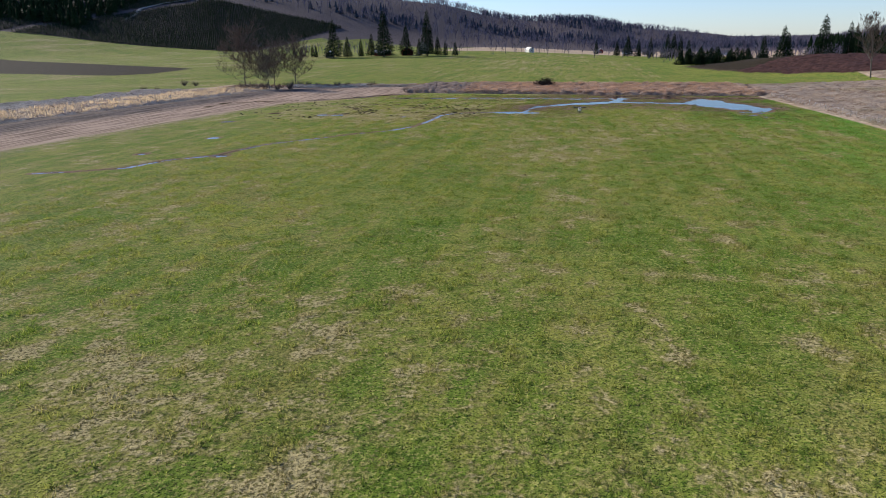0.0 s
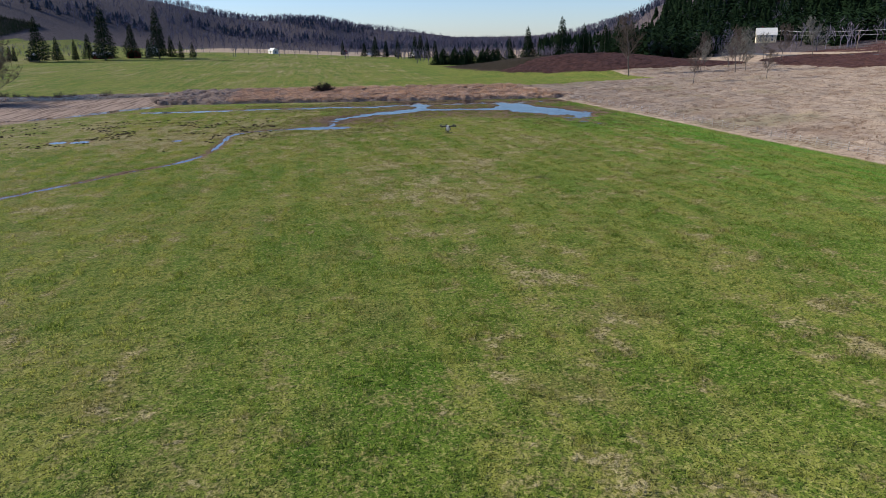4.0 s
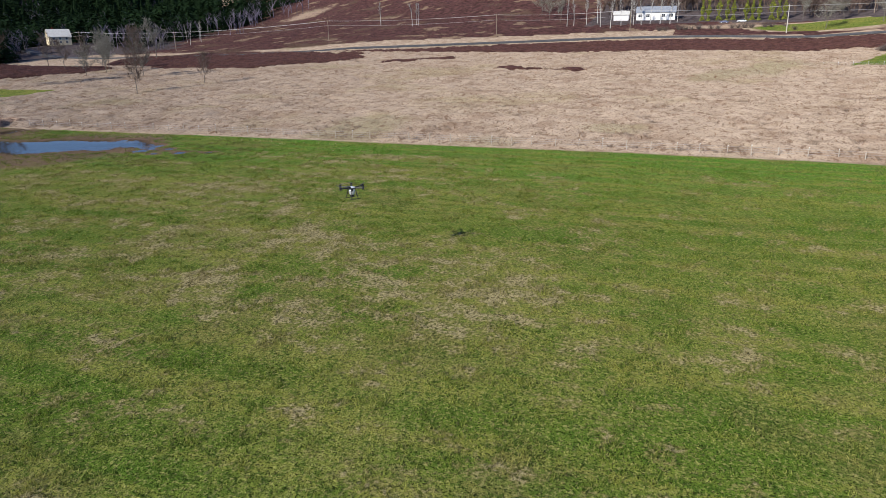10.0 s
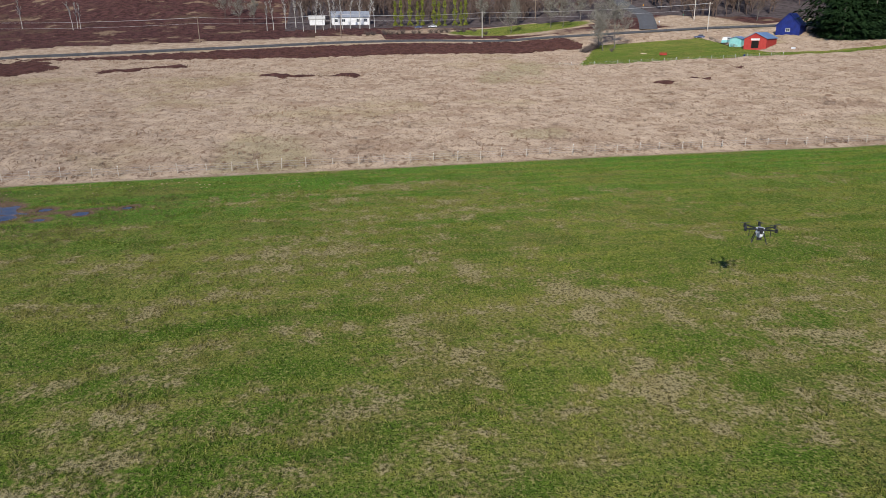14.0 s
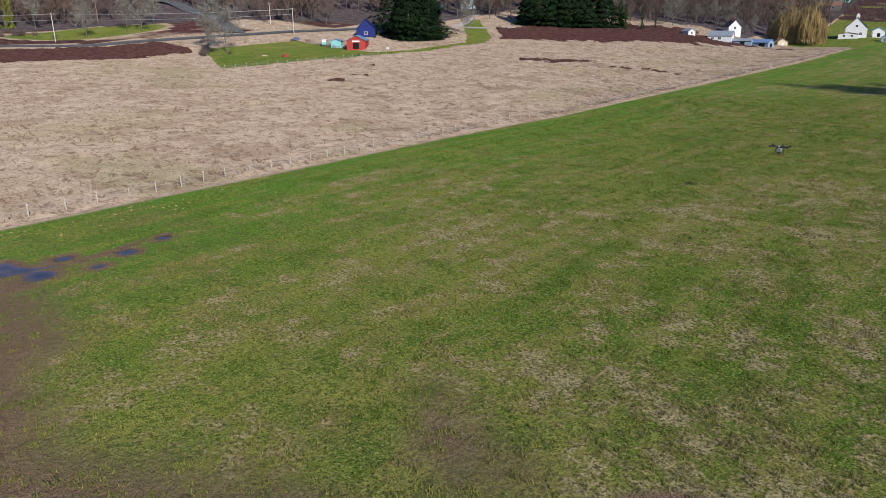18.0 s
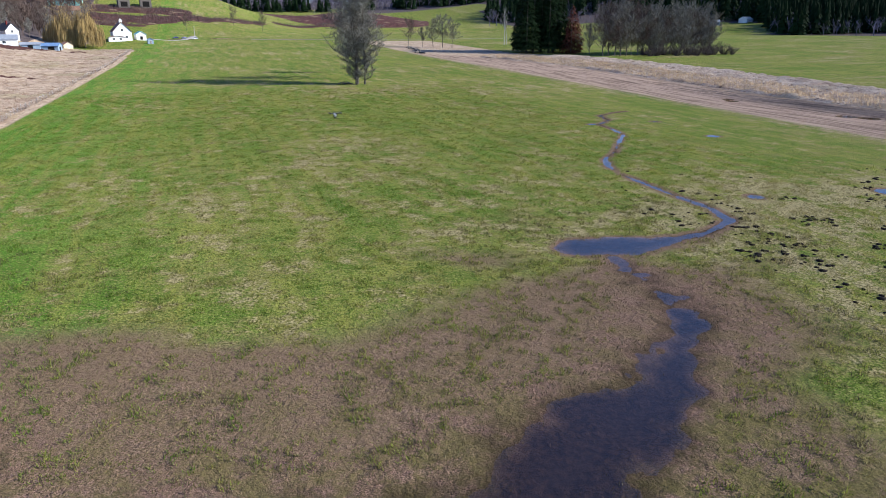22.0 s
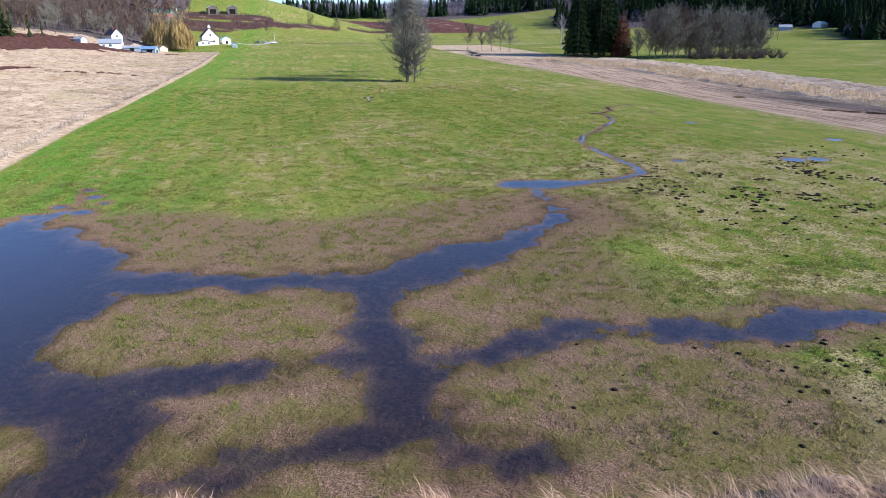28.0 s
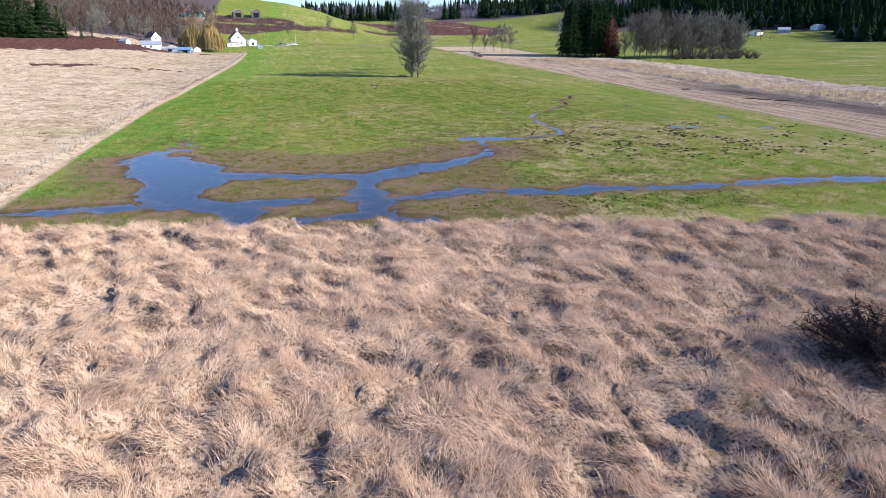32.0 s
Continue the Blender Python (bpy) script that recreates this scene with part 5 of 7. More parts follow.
building("shed", 364, 149, 2, 6, 8, 2.6, 4.4, WHITE, ROOF_PALE, "white garage beside the bungalow", [("left", 0, 0, 2.6, 2.1, "door")], category="garage")
# house and shed by the dark wood
building("house", 326, 526, 60, 10, 14, 5.2, 10.0, CREAM, ROOF_PALE, "old two-storey house with a pale metal roof and porch", [("left", k, u, 1.2, 1.4, "window") for k in (-4, 0, 4) for u in (0.9, 3.2)] + [("front", 0, 3.2, 1.2, 1.4, "window"), ("front", -2, 0.9, 1.2, 1.4, "window")], chimney=True)
building("shed", 352, 560, 60, 6, 7, 2.8, 4.4, BLUE_WALL, ROOF_BLUE, "blue-grey shed by the wood", [("front", 0, 0, 2.4, 2.2, "open"), ("left", 0, 0, 2.2, 2.0, "open")], category="shed")
building("shed", 290, 640, 30, 9, 16, 2.2, 4.0, ROOF_GREY, ROOF_PALE, "low pale poly-tunnel shed by the wood", [("front", 0, 0, 2.4, 2, "open")], category="shed")
# farm across the far field
building("barn", -150, 630, 12, 10, 14, 3.2, 7.0, OLD_RED, ROOF_DARK, "dark red barn with a grey roof across the fields", [("front", -2, 0, 4, 3.5, "open"), ("front", 0, 5, 1.6, 1.6, "window"), ("left", 0, 1, 1.5, 1.5, "window")], category="barn")
building("shed", -172, 627, 95, 7, 14, 2.6, 4.8, OLD_RED, ROOF_GREY, "long low red shed with a grey roof", [("left", 0, 0, 6, 2.6, "open"), ("right", 0, 0, 6, 2.6, "open")], category="shed")
building("house", -142, 660, 5, 9, 10, 6, 10, WHITE, ROOF_DARK, "pale two-storey farmhouse behind conifers", [("front", -2.5, 1, 1.4, 1.6, "window"), ("front", 2.5, 1, 1.4, 1.6, "window"), ("front", -2.5, 4, 1.4, 1.6, "window"), ("front", 2.5, 4, 1.4, 1.6, "window")], chimney=True)
for x, y, s, wm, rm, t, text in ((-214, 604, 9, OLD_WOOD, ROOF_PALE, 10, "grey field shed with a pale roof"), (-50, 770, 10, ROOF_PALE, ROOF_PALE, 30, "white greenhouse tunnel far across the valley"), (28, 900, 10, OLD_RED, ROOF_PALE, 0, "red and white roadside building far across the valley"), (60, 910, 12, WHITE, ROOF_DARK, 90, "low dark-roofed building far across the valley"), (84, 915, 11, OLD_WOOD, ROOF_DARK, 90, "long dark farm shed far across the valley"), (110, 880, 9, WHITE, ROOF_GREY, 20, "white house far across the valley"), (168, 880, 15, BLUE_WALL, ROOF_DARK, 80, "long dark-roofed house far across the valley")):
    building("house", x, y, t, s * 0.6, s, 3.0, 5.4, wm, rm, text, [("front", 0, 1, 2, 1.4, "window"), ("left", 0, 1, 2, 1.4, "window")])
# houses towards the wooded ridge
for x, y, s, wm, rm, t in ((-555, -555, 15, WHITE, ROOF_GREY, 40), (-583, -554, 16, WHITE, ROOF_DARK, 120), (-622, -552, 15, BLUE_WALL, ROOF_GREY, 60), (-668, -545, 17, WHITE, ROOF_PALE, 110), (-700, -520, 15, CREAM, ROOF_DARK, 80)):
    building("house", x, y, t, s * 0.65, s, 3.6, 6.6, wm, rm, "pale house among trees below the wooded ridge", [("back", 0, 1, 2, 1.5, "window"), ("right", 0, 1, 2, 1.5, "window"), ("left", 0, 1, 2, 1.5, "window")])


# ---- fences and poles ----
def fence_post_geo():
    g = Geo()
    g.box(0.09, 0.03, 2.0, pose(0, 0, -0.4)).box(0.03, 0.09, 1.98, pose(0, 0.03, -0.4))
    return g


POST_ME = mesh_of("post", fence_post_geo(), POST)
CAP_ME = mesh_of("cap", Geo().box(0.10, 0.08, 0.14, pose(0, 0, 1.5)), WHITE)
fence = tagged(new("fence"), "wire stock fence on rusty steel posts with white tips", "fence")
py = -208.0
rng = random.Random(5)
while py < 232:
    px = fence_x(py) + 2.6
    p = new("post", POST_ME)
    p.parent = fence
    p.matrix_basis = pose(px + rng.uniform(-0.15, 0.15), py, ground_z(px, py), rng.uniform(-3, 3), rng.uniform(-3, 3), rng.uniform(0, 40)) @ Matrix.Diagonal((1.2, 1.2, rng.uniform(0.8, 1.05), 1))
    if rng.random() < 0.6:
        c = new("cap", CAP_ME)
        c.parent = p
    py += rng.uniform(3.2, 4.0)
for up in (0.5, 0.85, 1.2):
    ys = np.arange(-208, 232, 6.0)
    pts = [(fence_x(v) + 2.6, v, ground_z(fence_x(v) + 2.6, v) + up) for v in ys]
    part("wire", Geo().tube(pts, [0.012] * len(pts), 3), STEEL, fence)


def utility_pole(x, y, high=11, turn=0.0, pale=False, lean=0.0):
    ob = thing("utility_pole", x, y, turn, "pale wooden utility pole with a crossarm" if pale else "brown wooden utility pole with a crossarm", "pole", "poles along the road")
    top = (lean * high, 0, high)
    part("pole", Geo().tube([(0, 0, -0.5), (lean * high * 0.5, 0, high / 2), top], [0.2, 0.17, 0.13], 8), PALE_POLE if pale else POLE_WOOD, ob)
    arm = part("crossarm", Geo().box(0.14, 2.4, 0.16, pose(lean * high, 0, high - 0.7)), POLE_WOOD, ob)
    for k in (-1.1, 0.4, 1.1):
        part("insulator", Geo().tube([(lean * high, k, high - 0.54), (lean * high, k, high - 0.3)], [0.07, 0.05], 6), WHITE, arm)
    return ob


POLES = [(263, -23, 12, True), (308, 70, 12, True), (312, 138, 11, False), (299, 201, 11, False), (302, 298, 11, False), (301, 403, 11, False), (320, 500, 11, False), (360, 600, 11, False)]
for x, y, hgt, pale in POLES:
    utility_pole(x, y, hgt, 0, pale)
utility_pole(294, -33, 11, 0, True)
utility_pole(21, -359, 9, 0, True)
utility_pole(-641, -437, 14, 0, True)
utility_pole(-509, -449, 13, 0, False)
utility_pole(352, 30, 11, 0, False)
for off, drop in ((-1.1, 0.2), (0.4, 0.2), (1.1, 0.2), (0.0, 2.6)):
    for (ax, ay, ah, _), (bx, by, bh, _) in zip(POLES, POLES[1:]):
        az, bz = ground_z(ax, ay) + ah - 0.3 - drop, ground_z(bx, by) + bh - 0.3 - drop
        pts = [(ax + (bx - ax) * t, ay + (by - ay) * t + off, az + (bz - az) * t - 4 * 0.9 * t * (1 - t)) for t in (k / 8 for k in range(9))]
        tagged(new("power_cable", mesh_of("power_cable", Geo().tube(pts, [0.035] * 9, 4), CABLE)), "thin grey power cable slung between utility poles", "cable", "cables along the road")

# ---- sprayer drone over the pasture ----
DRONE = new("sprayer_drone")
DRONE.matrix_basis = pose(0.8, 122.0, 6.2, 0, 0, 60) @ Matrix.Scale(1.0, 4)
tagged(DRONE, "six-armed agricultural spraying drone with a white tank hovering over the pasture", "drone")
part("body", Geo().tube([(0, 0, 0.10), (0, 0, 0.14), (0, 0, 0.26), (0, 0, 0.30)], [0.22, 0.31, 0.27, 0.16], 10), TANK, DRONE, "white body shell")
part("tank", Geo().tube([(0, 0, -0.34), (0, 0, -0.26), (0, 0, -0.02), (0, 0, 0.10)], [0.12, 0.21, 0.27, 0.22], 10), TANK, DRONE, "white plastic spray tank")
part("battery", Geo().box(0.34, 0.2, 0.2, pose(0, 0.28, 0.14)), BLACK, DRONE)
part("pump", Geo().box(0.28, 0.24, 0.16, pose(0, 0, -0.5)), BLACK, DRONE)
part("hub", Geo().tube([(0, 0, 0.16), (0, 0, 0.22)], [0.36, 0.36], 12), BLACK, DRONE)
for i in range(6):
    m = pose(0, 0, 0.2, 0, 0, 30 + 60 * i)
    arm = part("arm", Geo().tube([m @ Vector((0.2, 0, 0)), m @ Vector((1.02, 0, 0.07))], [0.055, 0.045], 8), BLACK, DRONE)
    part("motor", Geo().tube([m @ Vector((1.02, 0, -0.05)), m @ Vector((1.02, 0, 0.18))], [0.09, 0.08], 10), BLACK, arm)
    part("propeller", Geo().box(0.72, 0.08, 0.014, m @ pose(1.02, 0, 0.19, 0, 6, 50 + 40 * i)), BLACK, arm)
for s in (-1, 1):
    part("leg", Geo().tube([(s * 0.22, 0.22, 0), (s * 0.42, 0.3, -0.62)], [0.032, 0.026], 6).tube([(s * 0.22, -0.22, 0), (s * 0.42, -0.3, -0.62)], [0.032, 0.026], 6), BLACK, DRONE)
    part("skid", Geo().tube([(s * 0.42, -0.5, -0.63), (s * 0.42, 0.5, -0.63)], [0.025, 0.025], 6), BLACK, DRONE)
    part("nozzle", Geo().tube([(s * 0.62, 0, 0.1), (s * 0.62, 0, -0.3)], [0.02, 0.03], 6), BLACK, DRONE)


# ---- trees along the road, the hill and the valley ----
for i, (x, y) in enumerate(((339, 174), (342, 171), (346, 165), (351, 160), (330, 150), (340, 146), (342, 140), (342, 136), (346, 132), (346, 127), (352, 119), (336, 156), (349, 142), (344, 122))):
    tree("tree", PALE[i % 3], x, y, 77 * i, 0.85 + 0.05 * (i % 5), "slender pale-barked leafless tree above the road", "pale trees by the road")
for i, (x, y) in enumerate(((353, 266), (355, 268), (351, 269), (372, 300), (362, 446), (368, 440), (357, 430), (340, 425))):
    tree("tree", PALE[i % 3], x, y, 50 * i, 0.75 + 0.04 * (i % 4), "pale leafless tree on the brown hillside", "pale trees on the hill")
for i, y in enumerate((107, 104, 99, 95, 92, 86, 83, 80, 74, 71, 68)):
    tree("tree", IVIED[i % 2], 358 - 2 * (i % 2), y, 60 * i, 1.15 + 0.12 * (i % 3), "upright trunk wrapped in yellow-green ivy", "ivied trees by the road")
for i, (x, y, s) in enumerate(((243, 29, 1.45), (248, 34, 1.1), (238, 36, 0.9), (314, 54, 0.95), (321, 31, 1.0), (317, 26, 1.05), (368, 190, 0.9), (360, 182, 0.9), (330, 12, 1.0), (204, -84, 0.95), (352, 60, 1.0), (338, 44, 0.9), (390, 200, 1.0))):
    tree("tree", LICHEN[i % 3], x, y, 45 * i, s, "grey lichen-covered leafless tree near the road", "lichened trees by the road")
for i in range(14):
    shrub(234 + 16 * ((i * 0.618) % 1), 34 + 12 * ((i * 0.381) % 1), 0.9 + 0.5 * ((i * 0.27) % 1), 50 * i, "brown leafless brush beside the paddock", "paddock brush")
for i in range(16):
    shrub(318 + 14 * ((i * 0.618) % 1), 66 + 62 * ((i * 0.381) % 1), 1.0 + 0.6 * ((i * 0.27) % 1), 50 * i, "red-brown leafless brush above the road", "roadside brush")
for x, y, k, s in ((212, -50, 0, 1.5), (206, -58, 1, 1.2), (220, -55, 1, 1.5), (213, -64, 0, 1.2), (226, -62, 0, 1.4)):
    tree("tree", CEDAR[k], x, y, 30, s, "broad dark green fir beside the tarpaulined house", "firs by the house")
for x, y, k, s in ((184, -146, 0, 1.6), (176, -152, 1, 1.4), (193, -142, 1, 1.5), (203, -138, 0, 1.2), (168, -160, 0, 1.3)):
    tree("tree", CEDAR[k], x, y, 80, s, "broad dark evergreen behind the brambles", "evergreens by the brambles")
for x, y, s in ((161, -166, 1.7), (157, -164, 1.2), (150, -170, 1.1), (146, -178, 0.8)):
    tree("tree", OLD_IVY, x, y, 10, s, "dark ivy-clad tree near the farmstead", "ivied trees by the farm")
tree("tree", WEEPER, 82, -232, 0, 1.75, "large weeping willow with golden winter shoots")
tree("tree", WEEPER, 93, -240, 120, 1.55, "large weeping willow with golden winter shoots")
farm_trees = random.Random(8)
for i in range(64):
    x = farm_trees.uniform(100, 250)
    y = -152 + 0.79 * (x - 204) - farm_trees.uniform(0, 90)
    tree("tree", (ALDER + LICHEN)[i % 7], x, y, 40 * i, farm_trees.uniform(0.7, 1.15), "leafless tree behind the farmstead", "farm trees")
for i in range(46):
    x, y = farm_trees.uniform(262, 360), farm_trees.uniform(-300, -45)
    tree("tree", (ALDER + LICHEN)[i % 7], x, y, 40 * i, farm_trees.uniform(0.6, 1.05), "leafless tree on the slope above the meadow", "slope trees")
for i, (x, y, s) in enumerate(((-157, -138, 1.7), (-163, -142, 1.95), (-170, -136, 1.75), (-176, -142, 2.0), (-160, -150, 1.75), (-172, -150, 1.9), (-186, -152, 1.6))):
    tree("tree", SPRUCE[i % 3], x, y, 66 * i, s, "tall dark green fir at the bend of the strip", "firs at the bend")
tree("tree", RUSSET, -181, -130, 0, 1.65, "russet-brown conifer among the firs")
tree("tree", RUSSET, -185, -133, 70, 1.4, "russet-brown conifer among the firs")
for i in range(38):
    x = -186 - 88 * ((i * 0.381) % 1)
    y = -118 + 14 * ((i * 0.618) % 1) - 0.05 * (x + 190) * -1
    tree("tree", GROVE[i % 3], x, y, 50 * i, 0.95 + 0.85 * ((i * 0.27) % 1), "leafless tree of the grove beyond the strip", "grove trees")
for i in range(16):
    shrub(-212 - 58 * ((i * 0.733) % 1), -98 - 14 * ((i * 0.618) % 1), 2.2 + 1.6 * ((i * 0.41) % 1), 30 * i, "purple-brown leafless brush at the foot of the grove", "grove brush")
for i, (x, y, s, k) in enumerate(((-107, -208, 1.05, 0), (-129, -204, 1.3, 5), (-124, -208, 1.1, 4), (-134, -200, 1.15, 6), (-118, -212, 0.8, 5), (-40, -470, 1.0, 1), (-15, -480, 1.0, 2), (27, -415, 0.75, 1))):
    tree("tree", (ALDER + LICHEN)[k], x, y, 90 * i, s, "rounded leafless tree by the farm track", "trees by the track")
for i, (x, y, s) in enumerate(((137, 522, 1.2), (160, 516, 1.5), (174, 511, 1.25), (180, 488, 1.15), (196, 564, 1.2), (205, 540, 1.1), (186, 530, 1.0), (150, 560, 1.0), (214, 520, 1.25), (130, 545, 0.9), (222, 560, 1.4))):
    tree("tree", SPRUCE[i % 3], x, y, 66 * i, s, "tall dark spruce behind the heath mound", "spruces behind the mound")
for i in range(16):
    t = i / 15
    tree("tree", CEDAR[i % 2], 72 + 46 * t + 3 * (i % 2), 526 - 18 * t + 7 * (i % 3), 50 * i, 0.5 + 0.16 * ((i * 0.618) % 1), "dense dark evergreen of the windbreak", "windbreak")
for i, (x, y, s) in enumerate(((-204, 586, 1.45), (-163, 598, 1.8), (-127, 607, 1.75), (-150, 625, 1.2), (-135, 612, 0.7), (-112, 612, 0.6), (-104, 616, 0.55), (-120, 618, 0.8), (-184, 600, 0.7), (-195, 596, 0.8), (-178, 612, 0.9), (-225, 600, 0.5), (-240, 604, 0.45), (-232, 610, 0.5), (-250, 612, 0.45))):
    tree("tree", SPRUCE[i % 3], x, y, 66 * i, s, "large dark conifer round the far farm", "conifers round the far farm")
for i, (x, y, s) in enumerate(((82, 695, 1.0), (88, 700, 1.05), (71, 737, 0.9), (50, 748, 0.95), (60, 742, 0.8), (95, 705, 0.9), (40, 760, 0.7), (100, 690, 0.8), (20, 790, 0.7))):
    tree("tree", SPRUCE[i % 3], x, y, 66 * i, s, "dark conifer beyond the far fields", "conifers beyond the fields")

# ---- woods on the ridges ----
def low_conifer(seed, tiers=9, boughs=6):
    rng = random.Random(seed)
    v, f = [], []
    for t in range(tiers):
        z, r = 0.05 + 0.945 * t / tiers, 0.22 * (1 - t / (tiers + 0.6))
        turn = rng.uniform(0, 6.28)
        for k in range(boughs):
            a = turn + 6.283 / boughs * k + rng.uniform(-0.25, 0.25)
            q = r * rng.uniform(0.65, 1.2)
            i = len(v)
            v += [(0, 0, z + 0.19), (q * math.cos(a - 0.5), q * math.sin(a - 0.5), z + rng.uniform(-0.03, 0.03)), (q * math.cos(a + 0.5), q * math.sin(a + 0.5), z + rng.uniform(-0.03, 0.03))]
            f += [(i, i + 1, i + 2)]
    return np.array(v), np.array(f)


def low_bare(seed, limbs=7, twigs=4):
    """A leafless tree of few faces: trunk, rising limbs and fine twigs."""
    rng = random.Random(seed)
    v, f = [], []

    def spike(p, q, w):
        a = rng.uniform(0, 3.14)
        i = len(v)
        v.extend([(p[0] - w * math.cos(a), p[1] - w * math.sin(a), p[2]), (p[0] + w * math.cos(a), p[1] + w * math.sin(a), p[2]), q])
        f.append((i, i + 1, i + 2))

    spike((0, 0, 0), (0, 0, 0.92), 0.016)
    for k in range(limbs):
        a, z0, r = rng.uniform(0, 6.28), rng.uniform(0.15, 0.6), rng.uniform(0.12, 0.30)
        end = (r * math.cos(a), r * math.sin(a), min(1.0, z0 + rng.uniform(0.25, 0.45)))
        spike((0, 0, z0), end, 0.017)
        for _ in range(twigs):
            t = rng.uniform(0.3, 1.0)
            p = (end[0] * t, end[1] * t, z0 + (end[2] - z0) * t)
            spike(p, (p[0] + rng.uniform(-0.11, 0.11), p[1] + rng.uniform(-0.11, 0.11), p[2] + rng.uniform(0.02, 0.17)), 0.016)
    return np.array(v), np.array(f)


CON_PAT = [low_conifer(i) for i in range(5)]
BARE_PAT = [low_bare(i, 4, 3) for i in range(5)]
NEAR_BARE = [low_bare(10 + i, 10, 6) for i in range(6)]


def wood(name, spots, patterns, mat, low, high, wide, label):
    x, y = spots
    z = height_at(x, y)
    size = np.random.uniform(low, high, len(x))
    v, f = scattered([p[0] for p in patterns], patterns[0][1], x, y, z - 0.3, np.random.uniform(0, 6.28, len(x)), size * wide, size)
    return joined(name, v, f, mat, label, "woods")


def sector(n, az0, az1, r0, r1, share, seed):
    """Places in a sector round the valley, thinned by the wooded share."""
    g = np.random.default_rng(seed)
    az, r = np.radians(g.uniform(az0, az1, n)), np.sqrt(g.uniform(r0 * r0, r1 * r1, n))
    x, y = r * np.cos(az), 150 + r * np.sin(az)
    keep = g.random(n) < forest_amount(x, y) * share
    return x[keep], y[keep]


def clumped(spots, size, least):
    keep = value_noise(spots[0], spots[1], size, 33) + 0.3 * value_noise(spots[0], spots[1], size / 4, 34) > least + 0.15
    return spots[0][keep], spots[1][keep]


# The far ridge woods wear the colours with haze painted in.
wood("conifer_wood", clumped(sector(7500, 60, 140, 1250, 2700, 1.0, 1), 190, 0.63), CON_PAT, HAZY_FIR, 9, 17, 1.8, "dark conifers scattered over the far valley ridge")
wood("bare_wood", sector(10000, 60, 140, 1200, 2700, 1.0, 2), BARE_PAT, HAZY_TWIG, 14, 24, 1.5, "grey-brown leafless woodland on the far valley ridge")
wood("conifer_wood", clumped(sector(9000, -150, -90, 820, 2100, 1.0, 3), 170, 0.50), CON_PAT, FIR, 20, 38, 1.25, "dark conifer forest on the southern ridge")
wood("bare_wood", sector(8000, -160, -90, 800, 2100, 1.0, 4), BARE_PAT, HAZY_TWIG, 14, 22, 1.5, "leafless woodland on the southern ridge")
def clear_view(x, y):
    """The open ground before the old house."""
    return segment_field(x, y, [(180, 380, 22), (300, 495, 26), (328, 526, 24)]) < 0


g = np.random.default_rng(9)
FINE_PAT = []
for i in range(4):
    fine = conifer_geo(180 + i, 20.0, 7.0, 200, 0.4, 0.03, 2.6)[1]
    FINE_PAT.append((np.array([tuple(p) for p in fine.v]) / 20.0, np.array(fine.f)))
hx, hy = g.uniform(190, 600, 1500), g.uniform(470, 900, 1500)
keep = (hx - 0.62 * (hy - 500) > 165) & clear_view(hx, hy)
wood("conifer_wood", (hx[keep], hy[keep]), FINE_PAT, FIR, 13, 27, 1.4, "tall dark conifers on the hill behind the old house")
az, hr = np.radians(g.uniform(37, 70, 1500)), g.uniform(600, 1150, 1500)
wood("conifer_wood", (hr * np.cos(az), 150 + hr * np.sin(az)), CON_PAT, FIR, 13, 22, 1.5, "dark conifers over the top of the wooded hill")
hx, hy = g.uniform(225, 520, 520), g.uniform(430, 900, 520)
keep = clear_view(hx, hy) & (hx > 225 + 0.5 * (hy - 430))
wood("bare_wood", (hx[keep], hy[keep]), BARE_PAT, HAZY_TWIG, 12, 20, 1.2, "grey leafless trees at the edge of the dark wood")
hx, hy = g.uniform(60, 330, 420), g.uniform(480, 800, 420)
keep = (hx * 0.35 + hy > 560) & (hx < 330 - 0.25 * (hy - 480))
wood("bare_wood", (hx[keep], hy[keep]), BARE_PAT, HAZY_TWIG, 8, 15, 1.3, "grey leafless scrub beyond the heath mound")
hx, hy = g.uniform(262, 560, 3600), g.uniform(-330, 260, 3600)
keep = (hx > np.where(hy < -34, 292 + 0.12 * (hy + 30), np.where(hy < 60, 350, 374))) & (g.random(3600) < np.where(hy > 165, 0.06, 0.95)) & (np.abs(hy + 20) > 9)
wood("bare_wood", (hx[keep], hy[keep]), NEAR_BARE, TWIG_BROWN, 9, 16, 1.2, "brown leafless trees on the slope above the road")
hx, hy = g.uniform(110, 330, 700), g.uniform(-330, -140, 700)
keep = hy < -165 + 0.79 * (hx - 204)
wood("bare_wood", (hx[keep], hy[keep]), NEAR_BARE, TWIG_BROWN, 8, 15, 1.2, "brown leafless woodland behind the farmstead")
hx, hy = g.uniform(96, 360, 620), g.uniform(-540, -330, 620)
keep = hx > 104 + 0.10 * (-330 - hy) * (value_noise(hx, hy, 40, 35) > 0.4)
wood("bare_wood", (hx[keep], hy[keep]), NEAR_BARE, TWIG_BROWN, 10, 20, 1.3, "brown leafless woodland on the hillside above the farmstead")
hx, hy = g.uniform(-330, 240, 260), g.uniform(640, 1050, 260)
wood("bare_wood", (hx, hy), BARE_PAT, HAZY_TWIG, 7, 13, 1.4, "hedgerow trees across the far valley floor")
hx, hy = g.uniform(-900, -640, 420), g.uniform(-640, -400, 420)
keep = hy > 150 + 0.983 * hx
wood("conifer_wood", (hx[keep], hy[keep]), CON_PAT, FIR, 18, 36, 1.1, "dark conifers below the wooded ridge")
hx, hy = g.uniform(-860, -380, 420), g.uniform(-640, -330, 420)
